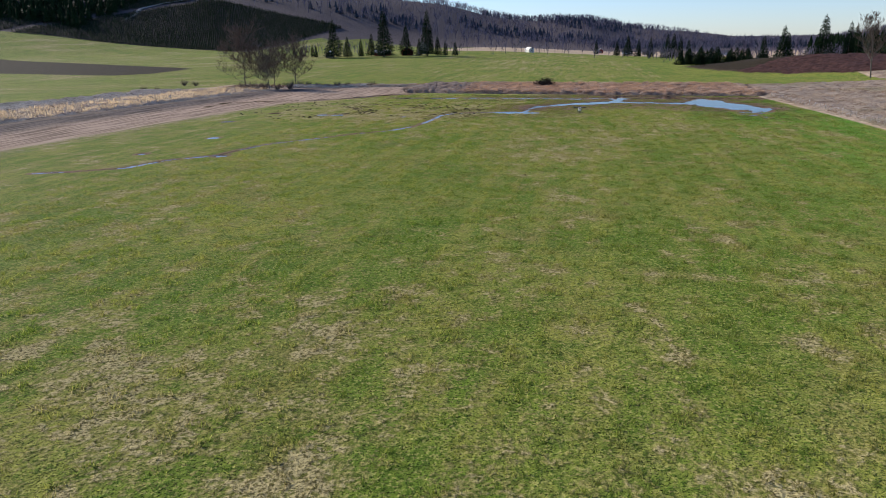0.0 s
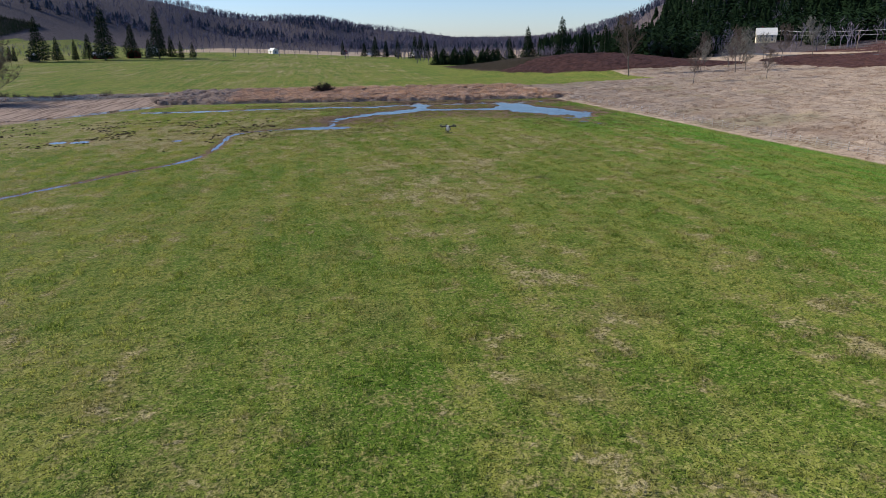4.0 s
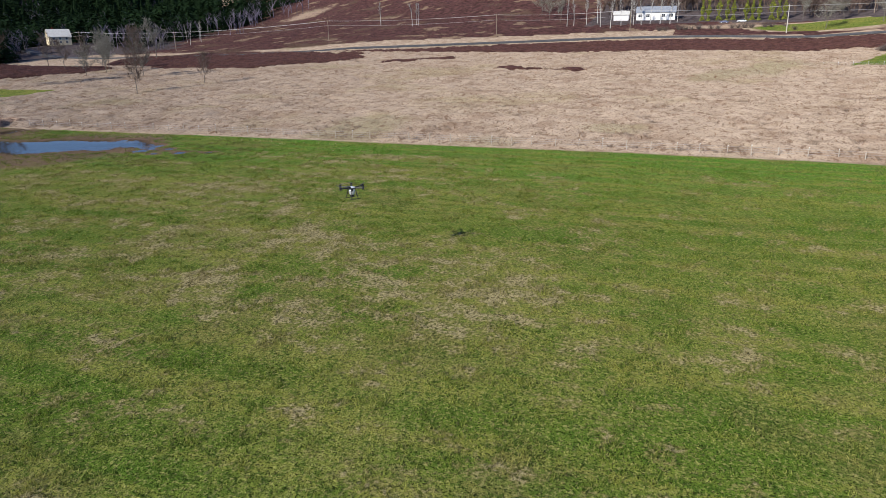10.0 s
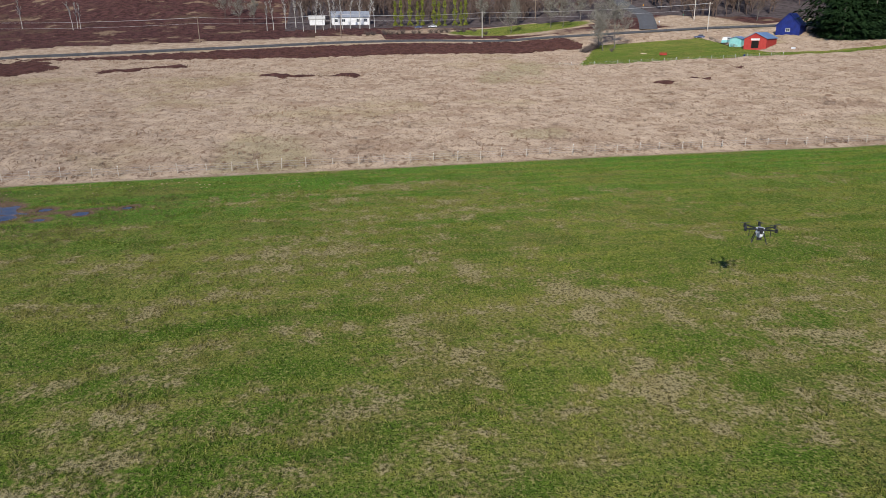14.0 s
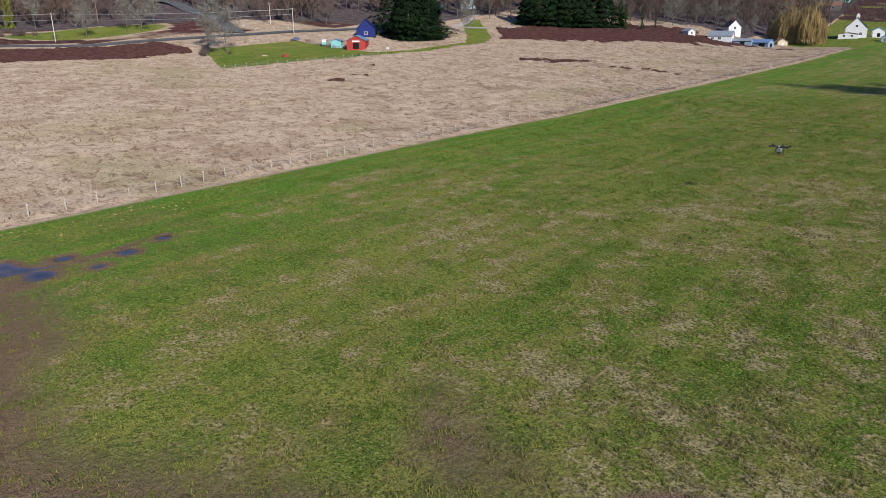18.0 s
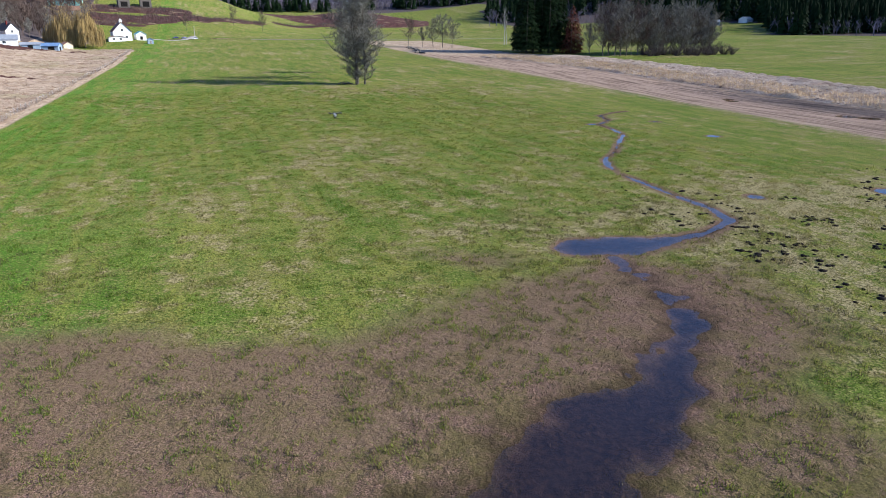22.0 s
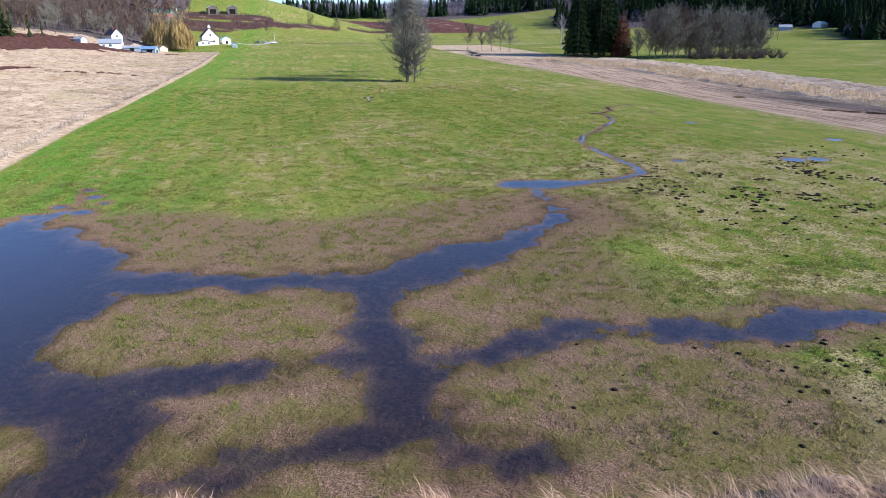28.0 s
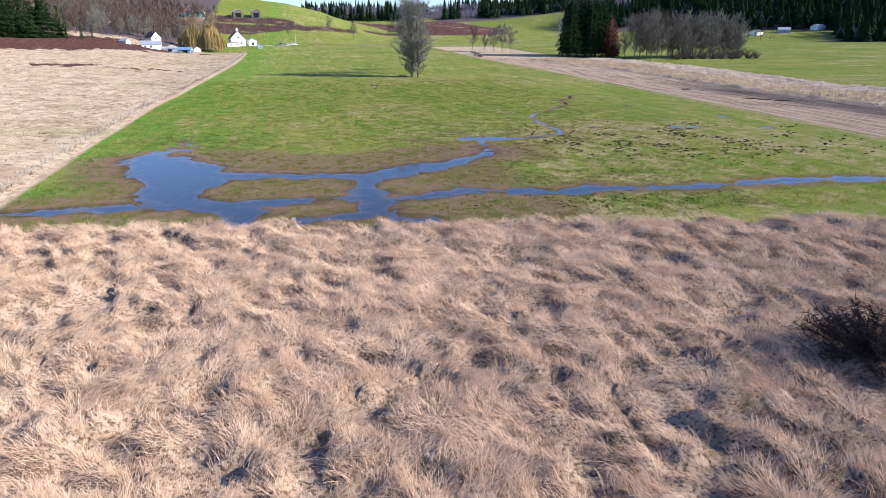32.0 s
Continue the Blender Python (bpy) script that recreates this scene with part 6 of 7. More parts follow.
keep = (value_noise(hx, hy, 60, 99) > 0.5) & (hy < -0.55 * (hx + 300) * -1 - 330)
wood("bare_wood", (hx[keep], hy[keep]), BARE_PAT, TWIG_BROWN, 7, 15, 1.4, "leafless trees round the houses on the far slope")
hx, hy = g.uniform(-960, -650, 900), g.uniform(860, 1250, 900)
keep = hx + 0.2 * (hy - 860) < -655
wood("conifer_wood", (hx[keep], hy[keep]), CON_PAT, FIR, 12, 26, 1.3, "dark forest beside the plantation")
# plantation rows on the north-western slope
rx, ry = np.meshgrid(np.arange(-760, -380, 6.0), np.arange(800, 1190, 4.0))
rx, ry = (rx + 0.25 * (ry - 900)).ravel(), ry.ravel()
keep = (np.abs(rx + 668 - 0.22 * (ry - 1000)) > 9) & (rx + ry * 0.2 > -640) & (rx < -395)
wood("plantation", (rx[keep] + np.random.uniform(-0.5, 0.5, keep.sum()), ry[keep] + np.random.uniform(-0.5, 0.5, keep.sum())), [(p[0], p[1]) for p in (low_conifer(31, 4, 4), low_conifer(32, 4, 4))], FIR, 3.6, 5.6, 2.8, "rows of small dark plantation conifers on the slope")
ribbon("road", [(-640, 940), (-650, 985), (-668, 1030), (-664, 1090), (-650, 1140), (-655, 1200)], 3.0, GRAVEL, "pale track winding up through the plantation", "track", 0.3)


# ---- reeds, grass, brambles ----
def blades(x, y, z, turn, reach, rise, width):
    """Bent blades: two triangles and a tip each, as joined arrays."""
    n = len(x)
    c, s = np.cos(turn), np.sin(turn)
    ax = turn + np.random.uniform(0.8, 2.3, n)
    wx, wy = np.cos(ax) * width, np.sin(ax) * width
    p0 = np.stack((x - wx, y - wy, z), -1)
    p1 = np.stack((x + wx, y + wy, z), -1)
    mx, my, mz = x + c * reach * 0.45, y + s * reach * 0.45, z + rise * 0.85
    p2 = np.stack((mx + wx * 0.8, my + wy * 0.8, mz), -1)
    p3 = np.stack((mx - wx * 0.8, my - wy * 0.8, mz), -1)
    p4 = np.stack((x + c * reach, y + s * reach, z + rise), -1)
    v = np.stack((p0, p1, p2, p3, p4), 1).reshape(-1, 3)
    k = (np.arange(n) * 5)[:, None, None]
    f = np.array([[0, 1, 2], [0, 2, 3], [3, 2, 4]])[None] + k
    return v, f.reshape(-1, 3)


def mat_height(x, y, tall):
    """The matted top of the reeds over the ground: hummocks with gaps between them."""
    u, w = x * 0.83 + y * 0.55, (y * 0.83 - x * 0.55) * 0.6
    a = value_noise(x, y, 4.2, 51)
    b = value_noise(u, w, 1.5, 52)
    c = value_noise(u, w, 0.6, 53)
    return tall * (0.24 + 0.76 * smooth(0.24, 0.68, 0.22 * a + 0.44 * b + 0.34 * c))


def tussocks(x, y, tall):
    """The softer top of the lodged meadow grass."""
    u, w = x * 0.86 + y * 0.5, y * 0.86 - x * 0.5
    a, b, c = value_noise(u, w, 7.5, 57), value_noise(u * 0.8 + w * 0.3, w, 3.1, 58), value_noise(w, u, 1.4, 59)
    return tall * (0.35 + 1.15 * smooth(0.30, 0.72, 0.25 * a + 0.40 * b + 0.35 * c))


def reed_sheet(name, xs, ys, inside, tall, label, ramp=0.5, mat=None, top=mat_height, tinge=None):
    gx, gy = (q.ravel() for q in np.meshgrid(xs, ys))
    d = inside(gx, gy) + (value_noise(gx, gy, 1.6, 55) - 0.5) * 1.6
    h = top(gx, gy, tall) * smooth(-0.4, ramp, d)
    z = height_at(gx, gy) + np.where(d > -0.5, h, -0.35)
    i = (np.arange(len(ys) - 1)[:, None] * len(xs) + np.arange(len(xs) - 1)[None]).ravel()
    keep = np.maximum.reduce([d[i + k] for k in (0, 1, len(xs), len(xs) + 1)]) > -0.6
    i = i[keep]
    f = np.stack((i, i + 1, i + len(xs) + 1, i + len(xs)), -1)
    used, inv = np.unique(f, return_inverse=True)
    ob = joined(name, np.stack((gx, gy, z), -1)[used], inv.reshape(f.shape), mat or REED_MAT, label, "reeds")
    ob.data.polygons.foreach_set("use_smooth", np.ones(len(ob.data.polygons), bool))
    if tinge:
        ob.data.attributes.new("olive", "FLOAT", "POINT").data.foreach_set("value", tinge(gx[used], gy[used]).astype(np.float32))
    return ob


def olive_patch(x, y):
    """Greener ground in the dry meadow below the paddock, and along the fence."""
    d = segment_field(x, y, [(203, 76, 12), (180, 92, 10), (160, 104, 6)]) + (value_noise(x, y, 9, 63) - 0.5) * 14
    return np.maximum(d, 7 * smooth(0.6, 0.8, value_noise(x, y, 16, 64)) * smooth(60, 10, x - fence_x(y)))


def north_strip(x, y):
    return np.minimum(y - strip_y(x), strip_y(x) + 57 - y)


def east_meadow(x, y):
    off = x - fence_x(y)
    z = zones(x, y)
    d = np.minimum(np.minimum(off - 1.4, road_x(np.clip(y, -60, 600)) - 9 - x), np.minimum(y + 214, 345 - y))
    d = np.where(x > 110, np.minimum(d, 4 - z["green"]), d)
    d = np.where(y > strip_y(x) + 56, np.minimum(d, -z["green"]), d)
    return np.minimum(d, 3 - z["bramble"])


def clumpy(x, y):
    return np.where(0.7 * value_noise(x, y, 1.5, 56) + 0.3 * value_noise(x, y, 9, 54) > 0.70, east_meadow(x, y), -1.0)


def west_reeds(x, y):
    return np.minimum(np.minimum(mud_outer(y) - x, x - mud_outer(y) + 52), np.minimum(y + 112, 272 - y))


def corner_reeds(x, y):
    return np.minimum(np.minimum(300 - y, y - 288 - 0.12 * (x + 100)), np.minimum(-58 - x, x + 150))


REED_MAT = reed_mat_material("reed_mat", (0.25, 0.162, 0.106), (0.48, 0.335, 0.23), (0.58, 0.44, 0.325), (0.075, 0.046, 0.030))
MEADOW_MAT, BANK_MAT = meadow_material("meadow_mat", 0.88), meadow_material("bank_mat", 1.35)
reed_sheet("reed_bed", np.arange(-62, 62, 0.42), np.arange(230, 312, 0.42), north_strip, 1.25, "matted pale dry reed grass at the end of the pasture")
reed_sheet("reed_meadow", np.concatenate((np.arange(50, 130, 0.7), np.arange(130, 300, 1.2))), np.arange(-216, 346, 0.9), east_meadow, 0.5, "wide meadow of pale dry reed grass beyond the fence", 3.0, MEADOW_MAT, tussocks, olive_patch)
reed_sheet("reed_bank", np.arange(-196, -96, 1.1), np.arange(-116, 274, 1.1), west_reeds, 0.7, "bank of dry reeds along the stubble strip", 2.5, BANK_MAT, tussocks)
reed_sheet("reed_bank", np.arange(-152, -56, 1.0), np.arange(276, 304, 1.0), corner_reeds, 0.7, "rough dry reeds at the corner of the strip", 0.5, BANK_MAT, tussocks)


def flow(x, y):
    return 6.283 * (0.7 * value_noise(x, y, 4.5, 61) + 0.6 * value_noise(x, y, 1.4, 62)) + 0.6


def reed_blades(name, n, box, inside, tall, reach, rise, width, mat, label, seed, top=mat_height, stray=0.95):
    g = np.random.default_rng(seed)
    x, y = g.uniform(box[0], box[1], n), g.uniform(box[2], box[3], n)
    keep = (inside(x, y) > 0.1) & (g.random(n) < 0.03 + 0.97 * smooth(0.34, 0.62, mat_height(x, y, 1.0)))
    x, y = x[keep], y[keep]
    k = len(x)
    z = height_at(x, y) + top(x, y, tall) - 0.10
    v, f = blades(x, y, z, flow(x, y) + g.normal(0, stray, k), reach * g.uniform(0.5, 1.2, k), rise * g.uniform(0.2, 1.3, k), width * g.uniform(0.6, 1.4, k))
    return joined(name, v, f, mat, label, "reeds")


reed_blades("reed_blades", 380000, (-42, 58, 233, 304), north_strip, 1.25, 1.25, 0.45, 0.012, REED, "loose pale blades of dry reed grass", 71, mat_height, 0.5)
reed_blades("reed_blades", 110000, (-45, 60, 233, 306), north_strip, 1.0, 1.0, 0.42, 0.010, REED_DARK, "weathered brown blades among the dry reeds", 72, mat_height, 0.5)
reed_blades("reed_blades", 70000, (56, 290, -210, 340), east_meadow, 0.52, 0.8, 0.34, 0.03, MEADOW_REED, "loose pale blades over the dry meadow", 73, tussocks)
reed_blades("reed_blades", 120000, (54, 290, -210, 340), clumpy, 0.48, 0.55, 0.55, 0.045, REED_DARK, "brown weathered blades over the dry meadow", 74, tussocks)
reed_blades("reed_blades", 170000, (-195, -98, -114, 272), lambda x, y: np.minimum(west_reeds(x, y), x - mud_outer(y) + 24), 0.7, 0.55, 0.9, 0.04, BANK_REED, "golden blades on the reed bank", 75, tussocks)
reed_blades("reed_blades", 7000, (-152, -56, 276, 304), corner_reeds, 0.7, 0.8, 0.6, 0.05, REED_DARK, "brown blades at the corner of the strip", 76)


def tussock_field(name, n, mat, low, high, label, seed):
    """Standing tussocks over the dry meadow, thickest near the fence."""
    g = np.random.default_rng(seed)
    y = g.uniform(-205, 335, n)
    x = fence_x(y) + 2 + 230 * g.random(n) ** 1.7
    keep = (east_meadow(x, y) > 1.0) & (g.random(n) < 0.25 + 0.75 * smooth(0.35, 0.7, value_noise(x, y, 8, 65)))
    x, y = x[keep], y[keep]
    k = len(x)
    pats, faces = tufts(seed, 7, 13, 0.6, 0.9, 0.035)
    v, f = scattered(pats, faces, x, y, height_at(x, y) + 0.2, g.uniform(0, 6.28, k), g.uniform(0.6, 1.4, k), g.uniform(low, high, k))
    return joined(name, v, f, mat, label, "reeds")


tussock_field("tussocks", 17000, MEADOW_REED, 0.35, 0.75, "pale tussocks standing in the dry meadow", 77)
tussock_field("tussocks", 3500, REED_DARK, 0.25, 0.55, "brown weathered tussocks in the dry meadow", 78)


def sward(name, n, box, test, reach, rise, width, mat, label, seed):
    """Short grass: single leaning blades, one triangle each."""
    g = np.random.default_rng(seed)
    x, y = g.uniform(box[0], box[1], n), g.uniform(box[2], box[3], n)
    thin = smooth(-72, -48, x) * smooth(66, 46, x) * smooth(8, 26, y)
    keep = g.random(n) < 0.15 + 0.85 * thin
    x, y = x[keep], y[keep]
    keep = test(x, y, g)
    x, y = x[keep], y[keep]
    k = len(x)
    z = height_at(x, y) - 0.02
    a, t = g.uniform(0, 6.283, k), g.uniform(0, 6.283, k)
    w, r, h = width * g.uniform(0.6, 1.4, k), reach * g.uniform(0.2, 1.2, k), rise * g.uniform(0.4, 1.3, k) * (0.4 + 1.5 * tufted(x, y))
    p = np.stack((np.stack((x - np.cos(a) * w, y - np.sin(a) * w, z), -1), np.stack((x + np.cos(a) * w, y + np.sin(a) * w, z), -1), np.stack((x + np.cos(t) * r, y + np.sin(t) * r, z + h), -1)), 1)
    ob = joined(name, p.reshape(-1, 3), np.arange(3 * k).reshape(-1, 3), mat, label, "grass")
    cover = zones(x, y) if mat is GRASS else {}
    for kind in ("straw", "lush") if cover else ():
        ob.data.attributes.new(kind, "FLOAT", "POINT").data.foreach_set("value", np.repeat(cover[kind], 3).astype(np.float32))
    return ob


def tufted(x, y):
    """Where the grass stands in tufts, 0 to 1."""
    return smooth(0.42, 0.72, 0.45 * value_noise(x, y, 0.75, 81) + 0.35 * value_noise(x, y, 0.33, 80) + 0.2 * value_noise(x, y, 2.3, 79))


def lush_test(x, y, g):
    z = zones(x, y)
    return (z["green"] > 0.2) & (z["mud"] < 0) & (z["wet"] < -3) & (g.random(len(x)) < 0.14 + 0.86 * tufted(x, y))


def straw_test(x, y, g):
    z = zones(x, y)
    return (z["green"] > 0.2) & (z["mud"] < 0) & (z["straw"] + 0.4 * (spots(x, y) - 0.5) + g.normal(0, 0.06, len(x)) > 0.13) & (z["wet"] < -1)


def sedge_test(x, y, g):
    w = wetness(x, y)
    return (y < strip_y(x)) & (x < fence_x(y)) & (w > -11) & (g.random(len(x)) < 0.04 + 0.96 * smooth(1.6, -4.5, w + (value_noise(x, y, 1.1, 46) - 0.5) * 4)) & (w < 4.5)


NEAR = (-72, 68, 8, 243)
sward("grass", 2000000, NEAR, lush_test, 0.24, 0.15, 0.030, GRASS, "short green pasture grass", 82)
sward("straw", 420000, NEAR, straw_test, 0.30, 0.06, 0.015, STRAW, "dry straw lying in the pasture", 83)
sward("sedge", 260000, (-35, 55, 165, 241), sedge_test, 0.12, 0.15, 0.018, SEDGE, "brown-green sedge round the floods", 84)


def lump(seed):
    rng = random.Random(seed)
    me = bmesh.new()
    bmesh.ops.create_icosphere(me, subdivisions=1, radius=1)
    v = np.array([v.co * rng.uniform(0.7, 1.25) for v in me.verts]) * (1, 1, 0.45)
    f = np.array([[q.index for q in p.verts] for p in me.faces])
    me.free()
    return v, f


LUMPS = [lump(i) for i in range(4)]
g = np.random.default_rng(91)
cx = np.concatenate((g.normal(-50, 19, 1700), g.normal(-16, 9, 110)))
cy = np.concatenate((g.normal(186, 11, 1700), g.normal(234, 3.5, 110)))
keep = ((value_noise(cx, cy, 5, 98) > 0.57) | (cy > 200)) & (wetness(cx, cy) < -0.6) & (cy < strip_y(cx) - 1) & ((cx < -24) | (cy > 220)) & (cx > -96)
cx, cy = cx[keep], cy[keep]
size = g.uniform(0.10, 0.40, len(cx)) * np.where(cy > 215, 0.6, 1.0)
v, f = scattered([q[0] for q in LUMPS], LUMPS[0][1], cx, cy, height_at(cx, cy) + 0.02, g.uniform(0, 6.28, len(cx)), size, size)
joined("clods", v, f, CLOD, "dark clods of turned earth on the pasture", "clods")


# pale weathered clumps between fence and floods
clump_x, clump_y = g.uniform(-9, -1, 120), g.uniform(152, 198, 120)
clump_x = clump_x + fence_x(clump_y)
keep = (value_noise(clump_x, clump_y, 4, 101) > 0.5) & (wetness(clump_x, clump_y) < -0.5)
clump_x, clump_y = clump_x[keep], clump_y[keep]
size = g.uniform(0.06, 0.17, len(clump_x))
v, f = scattered([q[0] for q in LUMPS], LUMPS[0][1], clump_x, clump_y, height_at(clump_x, clump_y) + 0.05, g.uniform(0, 6.28, len(clump_x)), size, size)
joined("pale_clumps", v, f, BANK_REED, "small pale weathered clumps in the grass beside the fence", "clumps")


def thicket(name, n, box, test, high, mat, label, seed):
    """Arching canes in tangled humps."""
    g = np.random.default_rng(seed)
    x, y = g.uniform(box[0], box[1], n), g.uniform(box[2], box[3], n)
    keep = test(x, y)
    x, y = x[keep], y[keep]
    k = len(x)
    hump = high * (0.35 + 0.9 * value_noise(x, y, 6, 95)) * (0.4 + 0.6 * mat_height(x, y, 1.0))
    v, f = blades(x, y, height_at(x, y) - 0.1, g.uniform(0, 6.283, k), hump * g.uniform(0.3, 1.0, k), hump * g.uniform(0.5, 1.1, k), 0.05 * g.uniform(0.6, 1.5, k))
    return joined(name, v, f, mat, label, "thicket")


BRAMBLE_MAT = plain("bramble_mass", (0.034, 0.015, 0.013), (0.105, 0.050, 0.040), 0.5, 0.95, 0.1, 2.5, 0.5)


def bramble_inside(x, y):
    return np.where((x < road_x(np.clip(y, -60, 600)) - 5) & (y < 400), zones(x, y)["bramble"], -5.0)


reed_sheet("bramble", np.arange(56, 300, 1.1), np.arange(-216, 400, 1.1), bramble_inside, 0.95, "dense red-brown leafless bramble thicket", 1.6, BRAMBLE_MAT)
thicket("bramble_canes", 340000, (90, 300, -215, 398), lambda x, y: bramble_inside(x, y) > 0.2, 1.4, BRAMBLE, "arching red-brown bramble canes", 92)
thicket("heath", 42000, (255, 520, 100, 640), lambda x, y: (zones(x, y)["bramble"] > 0.5) & (x > road_x(y) + 8), 1.3, BRAMBLE, "red-brown scrub over the hillside", 93)
thicket("heath", 14000, (40, 200, 330, 520), lambda x, y: zones(x, y)["soil"] > 1, 0.8, HEATH, "dark brown heath on the mound", 94)
thicket("scrub", 60000, (-140, 125, -700, -425), lambda x, y: zones(x, y)["bramble"] > 1.0, 4.0, SHRUB, "brown leafless scrub on the hill pasture", 99)
thicket("brush", 5000, (-140, 60, 284, 304), lambda x, y: (north_strip(x, y) > -2) & (value_noise(x, y, 7, 97) > 0.66), 1.3, BRAMBLE, "brown brush in the reed strip", 96)


# ---- vehicles, signs and farm clutter ----
def wheel(parent, x, y, r=0.32):
    t = part("wheel", Geo().tube([(x, y - 0.1, r), (x, y + 0.1, r)], [r, r], 14), RUBBER, parent)
    part("rim", Geo().tube([(x, y - 0.115, r), (x, y + 0.115, r)], [r * 0.6, r * 0.6], 10), STEEL, t)


def profile(pts, half, top_in=0.0):
    """A side outline in x and z drawn across to both sides, its higher points drawn in."""
    hi, lo = max(p[1] for p in pts), min(p[1] for p in pts)
    n = len(pts)
    w = [half - top_in * max(0, (p[1] - lo) / (hi - lo)) for p in pts]
    v = [(p[0], -k, p[1]) for p, k in zip(pts, w)] + [(p[0], k, p[1]) for p, k in zip(pts, w)]
    return Geo().add(v, [tuple(range(n)), tuple(reversed(range(n, 2 * n)))] + [(i, i + n, (i + 1) % n + n, (i + 1) % n) for i in range(n)])


def car(x, y, turn, mat, label, group=""):
    ob = thing("car", x, y, turn, label, "car", group)
    part("body", profile([(-2.1, 0.35), (2.1, 0.35), (2.15, 0.7), (1.9, 0.85), (1.0, 0.95), (-1.7, 0.98), (-2.15, 0.85)], 0.88, 0.06), mat, ob)
    cabin = part("cabin", profile([(-1.65, 0.96), (0.95, 0.94), (0.35, 1.42), (-1.15, 1.45)], 0.80, 0.14), GLASS, ob)
    part("roof", Geo().box(1.5, 1.28, 0.06, pose(-0.4, 0, 1.43)), mat, cabin)
    for px in (-1.3, 1.35):
        for py in (-0.8, 0.8):
            wheel(ob, px, py)
    for py in (-0.6, 0.6):
        part("headlight", Geo().box(0.08, 0.3, 0.14, pose(2.1, py, 0.62)), GLASS, ob)
    return ob


car(35, -353, 20, CAR_BLUE, "dark blue car parked at the end of the lane", "parked cars")
car(29, -351, 30, CAR_BLUE, "dark blue car parked at the end of the lane", "parked cars")
car(21, -347, 10, CAR_WHITE, "pale car parked beside the lane", "parked cars")
car(246, -10, 60, CAR_BLUE, "dark blue car parked on the lawn edge")
car(346, 96, 80, CAR_BLUE, "dark car parked behind the roadside trees", "cars behind the trees")
car(349, 88, 100, CAR_WHITE, "pale car parked behind the roadside trees", "cars behind the trees")

van = thing("camper_van", 227, -11, 130, "old teal and white camper van beside the red barn", "van")
part("body", profile([(-2.6, 0.4), (2.6, 0.4), (2.6, 1.2), (2.3, 1.5), (-2.6, 1.5)], 1.05, 0.05), ROOF_TEAL, van)
part("cabin", profile([(-2.6, 1.5), (2.3, 1.5), (1.9, 2.5), (-2.5, 2.6)], 1.0, 0.12), WHITE, van)
part("window", Geo().box(3.0, 2.04, 0.5, pose(-0.4, 0, 1.7)), GLASS, van)
for px in (-1.6, 1.7):
    for py in (-0.95, 0.95):
        wheel(van, px, py, 0.36)

feeder = thing("hay_feeder", 212, 23, 0, "red steel ring feeder on the small green paddock", "feeder")
ring = [(1.3 * math.cos(a), 1.3 * math.sin(a)) for a in (2 * math.pi * k / 20 for k in range(21))]
for up in (0.15, 0.6, 1.1):
    part("rail", Geo().tube([(x, y, up) for x, y in ring], [0.05] * 21, 6, False), RED, feeder)
part("skirt", Geo().add([(x, y, z) for x, y in ring for z in (0.05, 0.55)] + [(x * 0.97, y * 0.97, z) for x, y in ring for z in (0.05, 0.55)], [(2 * i, 2 * i + 2, 2 * i + 3, 2 * i + 1) for i in range(20)] + [(42 + 2 * i, 43 + 2 * i, 45 + 2 * i, 44 + 2 * i) for i in range(20)]), RED, feeder)
for x, y in ring[::2]:
    part("bar", Geo().tube([(x, y, 0), (x, y, 1.1)], [0.035, 0.035], 6), RED, feeder)

tub = thing("feed_sack", 220, 27, 30, "crumpled pale yellow sheet lying on the paddock", "sheet")
part("sheet", Geo().add([(-1.4, -0.6, 0), (0.2, -0.9, 0.03), (1.4, -0.2, 0), (1.1, 0.7, 0.02), (-0.6, 0.8, 0), (0, 0, 0.35), (-0.7, 0.1, 0.22), (0.7, 0.1, 0.3)], [(0, 1, 5, 6), (1, 2, 7, 5), (2, 3, 7), (3, 4, 5, 7), (4, 6, 5), (4, 0, 6)]), CREAM, tub)

crate = thing("water_tank", 195, -18, 35, "white plastic tank in a steel cage on the grass", "tank")
part("tank", Geo().box(1.2, 1.0, 1.05, pose(0, 0, 0.15)), TANK, crate)
part("cap", Geo().tube([(0, 0, 1.2), (0, 0, 1.28)], [0.12, 0.12], 10), BLACK, crate)
part("pallet", Geo().box(1.25, 1.05, 0.14), OLD_WOOD, crate)
for k in (-0.6, -0.2, 0.2, 0.6):
    part("bar", Geo().box(0.03, 1.06, 0.03, pose(k, 0, 0.6)).box(0.03, 0.03, 1.1, pose(k, -0.53, 0.14)).box(0.03, 0.03, 1.1, pose(k, 0.53, 0.14)), STEEL, crate)
barrel = thing("barrel", 190, 4, 0, "blue plastic barrel on the lawn edge", "barrel")
part("drum", Geo().tube([(0, 0, 0), (0, 0, 0.1), (0, 0, 0.45), (0, 0, 0.8), (0, 0, 0.88)], [0.25, 0.29, 0.31, 0.29, 0.25], 12), TARP, barrel)

paddock = tagged(new("fence"), "low white-tipped electric fence round the small paddock", "fence")
for i in range(20):
    t = i / 19
    x, y = 203 - 17 * t, 66 - 74 * t
    p = part("post", Geo().tube([(0, 0, -0.2), (0, 0, 1.0)], [0.05, 0.04], 6), STEEL, paddock)
    p.matrix_basis = pose(x, y, ground_z(x, y))
    part("cap", Geo().tube([(0, 0, 0.95), (0, 0, 1.2)], [0.09, 0.07], 6), WHITE, p)
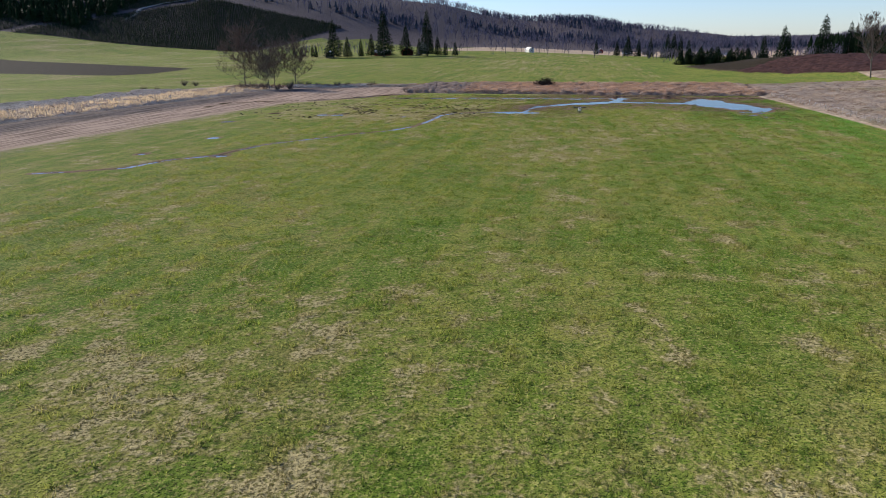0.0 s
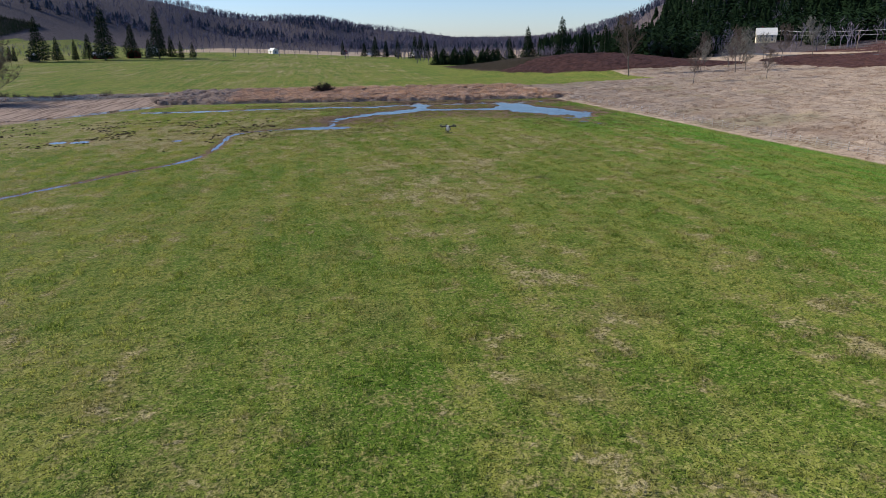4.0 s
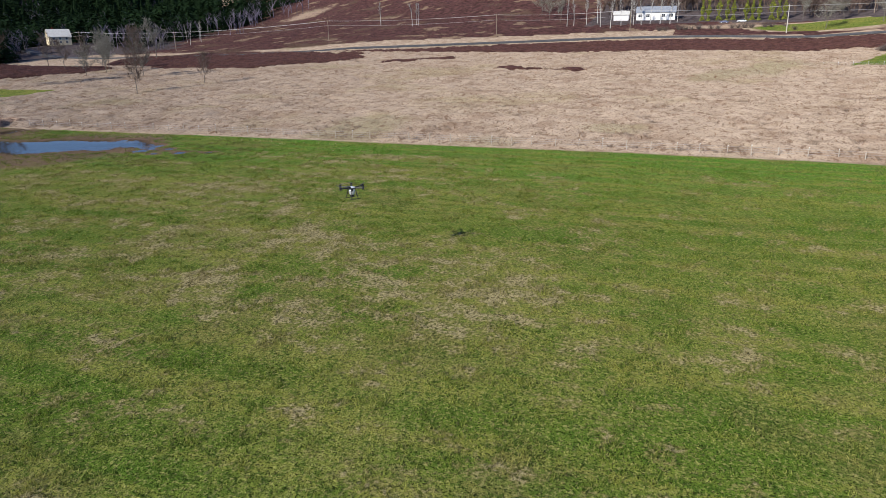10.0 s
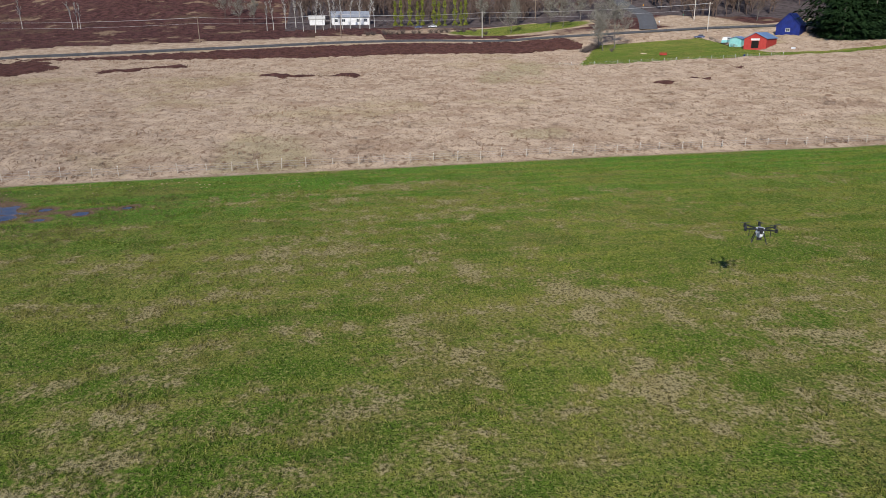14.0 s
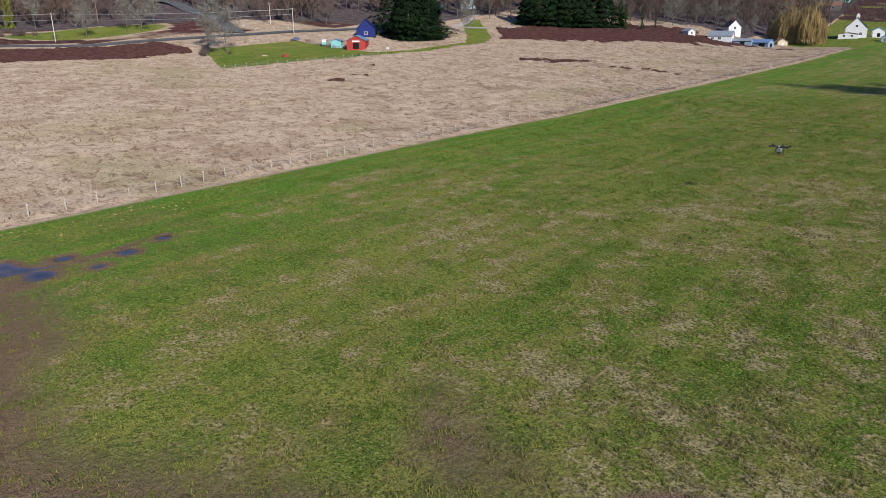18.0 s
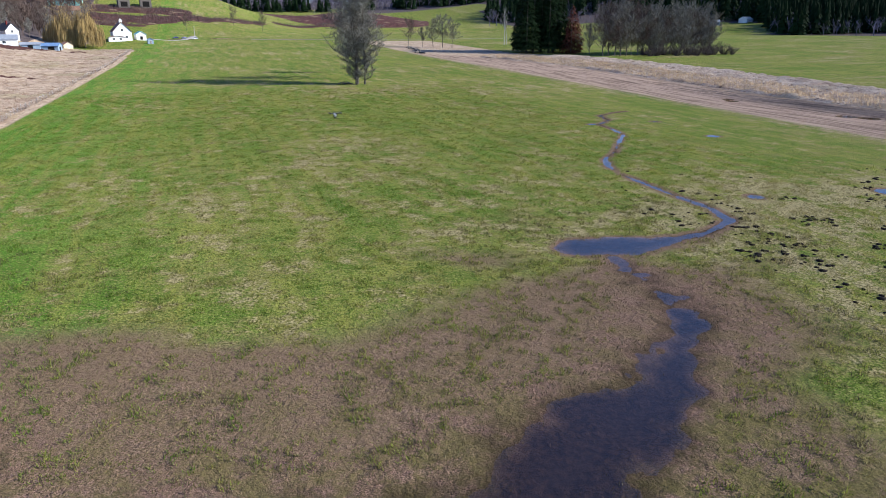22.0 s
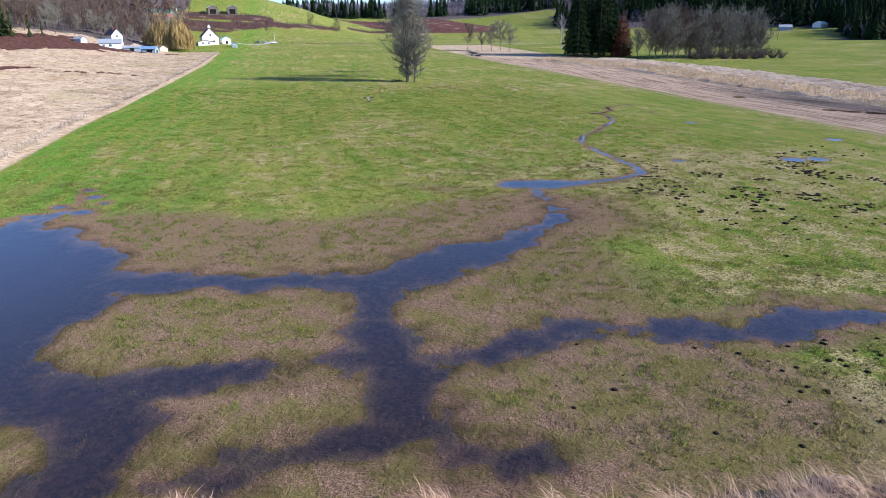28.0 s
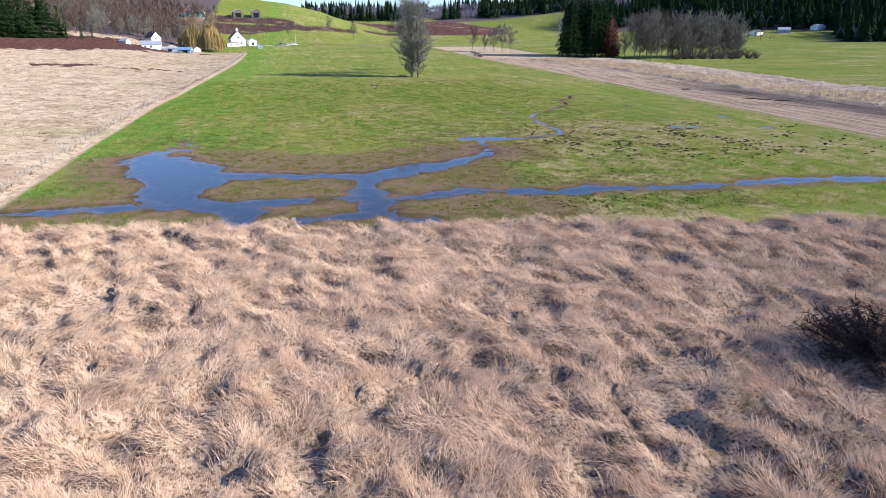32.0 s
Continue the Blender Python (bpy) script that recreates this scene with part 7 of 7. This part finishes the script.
for up in (0.45, 0.85):
    pts = [(203 - 17 * t, 66 - 74 * t, ground_z(203 - 17 * t, 66 - 74 * t) + up) for t in (k / 19 for k in range(20))]
    part("wire", Geo().tube(pts, [0.012] * 20, 3), STEEL, paddock)
rails = tagged(new("fence"), "weathered grey plank fence beside the red barn", "fence")
for i in range(9):
    x, y = 240 - 3.4 * i, -11 + 0.5 * i
    p = part("post", Geo().box(0.14, 0.14, 1.5, pose(0, 0, -0.3)), OLD_WOOD, rails)
    p.matrix_basis = pose(x, y, ground_z(x, y))
    if i < 8:
        for up in (0.35, 0.75, 1.1):
            q = part("rail", Geo().tube([(x, y - 0.1, ground_z(x, y) + up), (x - 3.4, y + 0.4, ground_z(x - 3.4, y + 0.5) + up)], [0.07, 0.07], 4), OLD_WOOD, rails)


def road_sign(x, y, turn, kind, label):
    ob = thing("road_sign", x, y, turn, label, "sign")
    part("post", Geo().box(0.07, 0.07, 2.9, pose(0, 0.06, -0.3)), STEEL, ob)
    n, r, up, mat = {"stop": (8, 0.42, 2.2, SIGN_RED), "yellow": (4, 0.55, 2.2, SIGN_YELLOW), "green": (4, 0.5, 2.3, SIGN_GREEN)}[kind]
    off = math.pi / 8 if n == 8 else 0 if kind == "yellow" else math.pi / 4
    pts = [(r * math.cos(off + 2 * math.pi * k / n), r * math.sin(off + 2 * math.pi * k / n)) for k in range(n)]
    plate = part("plate", Geo().add([(a, -0.012, up + b) for a, b in pts] + [(a, 0.012, up + b) for a, b in pts], [tuple(reversed(range(n))), tuple(range(n, 2 * n))] + [(k, (k + 1) % n, (k + 1) % n + n, k + n) for k in range(n)]), mat, ob)
    part("backing", Geo().add([(a * 0.98, 0.014, up + b * 0.98) for a, b in pts], [tuple(range(n))]), STEEL, plate, "bare grey metal back")
    return ob


road_sign(288, -12, 60, "stop", "eight-sided road sign on a steel post at the junction")
road_sign(343, -29, -60, "yellow", "yellow diamond warning sign beside the side road")
road_sign(301, -31, -50, "green", "small green road sign near the junction")
for i, (x, y) in enumerate(((284, -16), (286, -18), (280, -24), (276, -30), (284, 4), (290, 20))):
    m = thing("marker_post", x, y, 0, "short white roadside marker post", "post", "marker posts")
    part("post", Geo().box(0.12, 0.05, 1.3, pose(0, 0, -0.2)), WHITE, m)
    part("band", Geo().box(0.13, 0.06, 0.18, pose(0, 0, 0.85)), SIGN_YELLOW, m)

# fallen branches at the foot of the tall clump, and the debris at the track
logs = random.Random(12)
for k in range(9):
    a = logs.uniform(0, 180)
    b = thing("branch", -24.5 + logs.uniform(-1.6, 1.6), 4.5 + logs.uniform(-1, 1), a, "broken grey branch lying under the tall trees", "branch", "fallen branches")
    n = logs.uniform(1.5, 4)
    part("limb", Geo().tube([(-n / 2, 0, 0.12), (0, 0.2, 0.3 + 0.05 * k), (n / 2, 0, 0.5 + 0.08 * k)], [0.16, 0.12, 0.05], 6), BARK, b)
for k in range(16):
    t = k / 15
    b = thing("log", -108 + 12 * t + logs.uniform(-2, 2), -206 + 58 * t + logs.uniform(-2, 2), logs.uniform(40, 100), "dark driftwood log heaped along the ditch", "log", "driftwood logs")
    n = logs.uniform(3, 7)
    part("stem", Geo().tube([(-n / 2, 0, 0.35), (0, 0.1, 0.6), (n / 2, 0, 0.4)], [0.4, 0.5, 0.3], 7), BARK, b)
for x, y, s, k in ((-184, -231, 1.5, 0), (-188, -236, 1.3, 1)):
    tree("tree", PALE[k], x, y, 0, s, "tall slender pale poplar beyond the strip", "poplars")
ribbon("road", [(221, -88), (227, -103), (233, -119), (240, -133), (248, -150)], 3.2, GRAVEL, "pale gravel drive climbing to the house in the trees", "drive", 0.12)
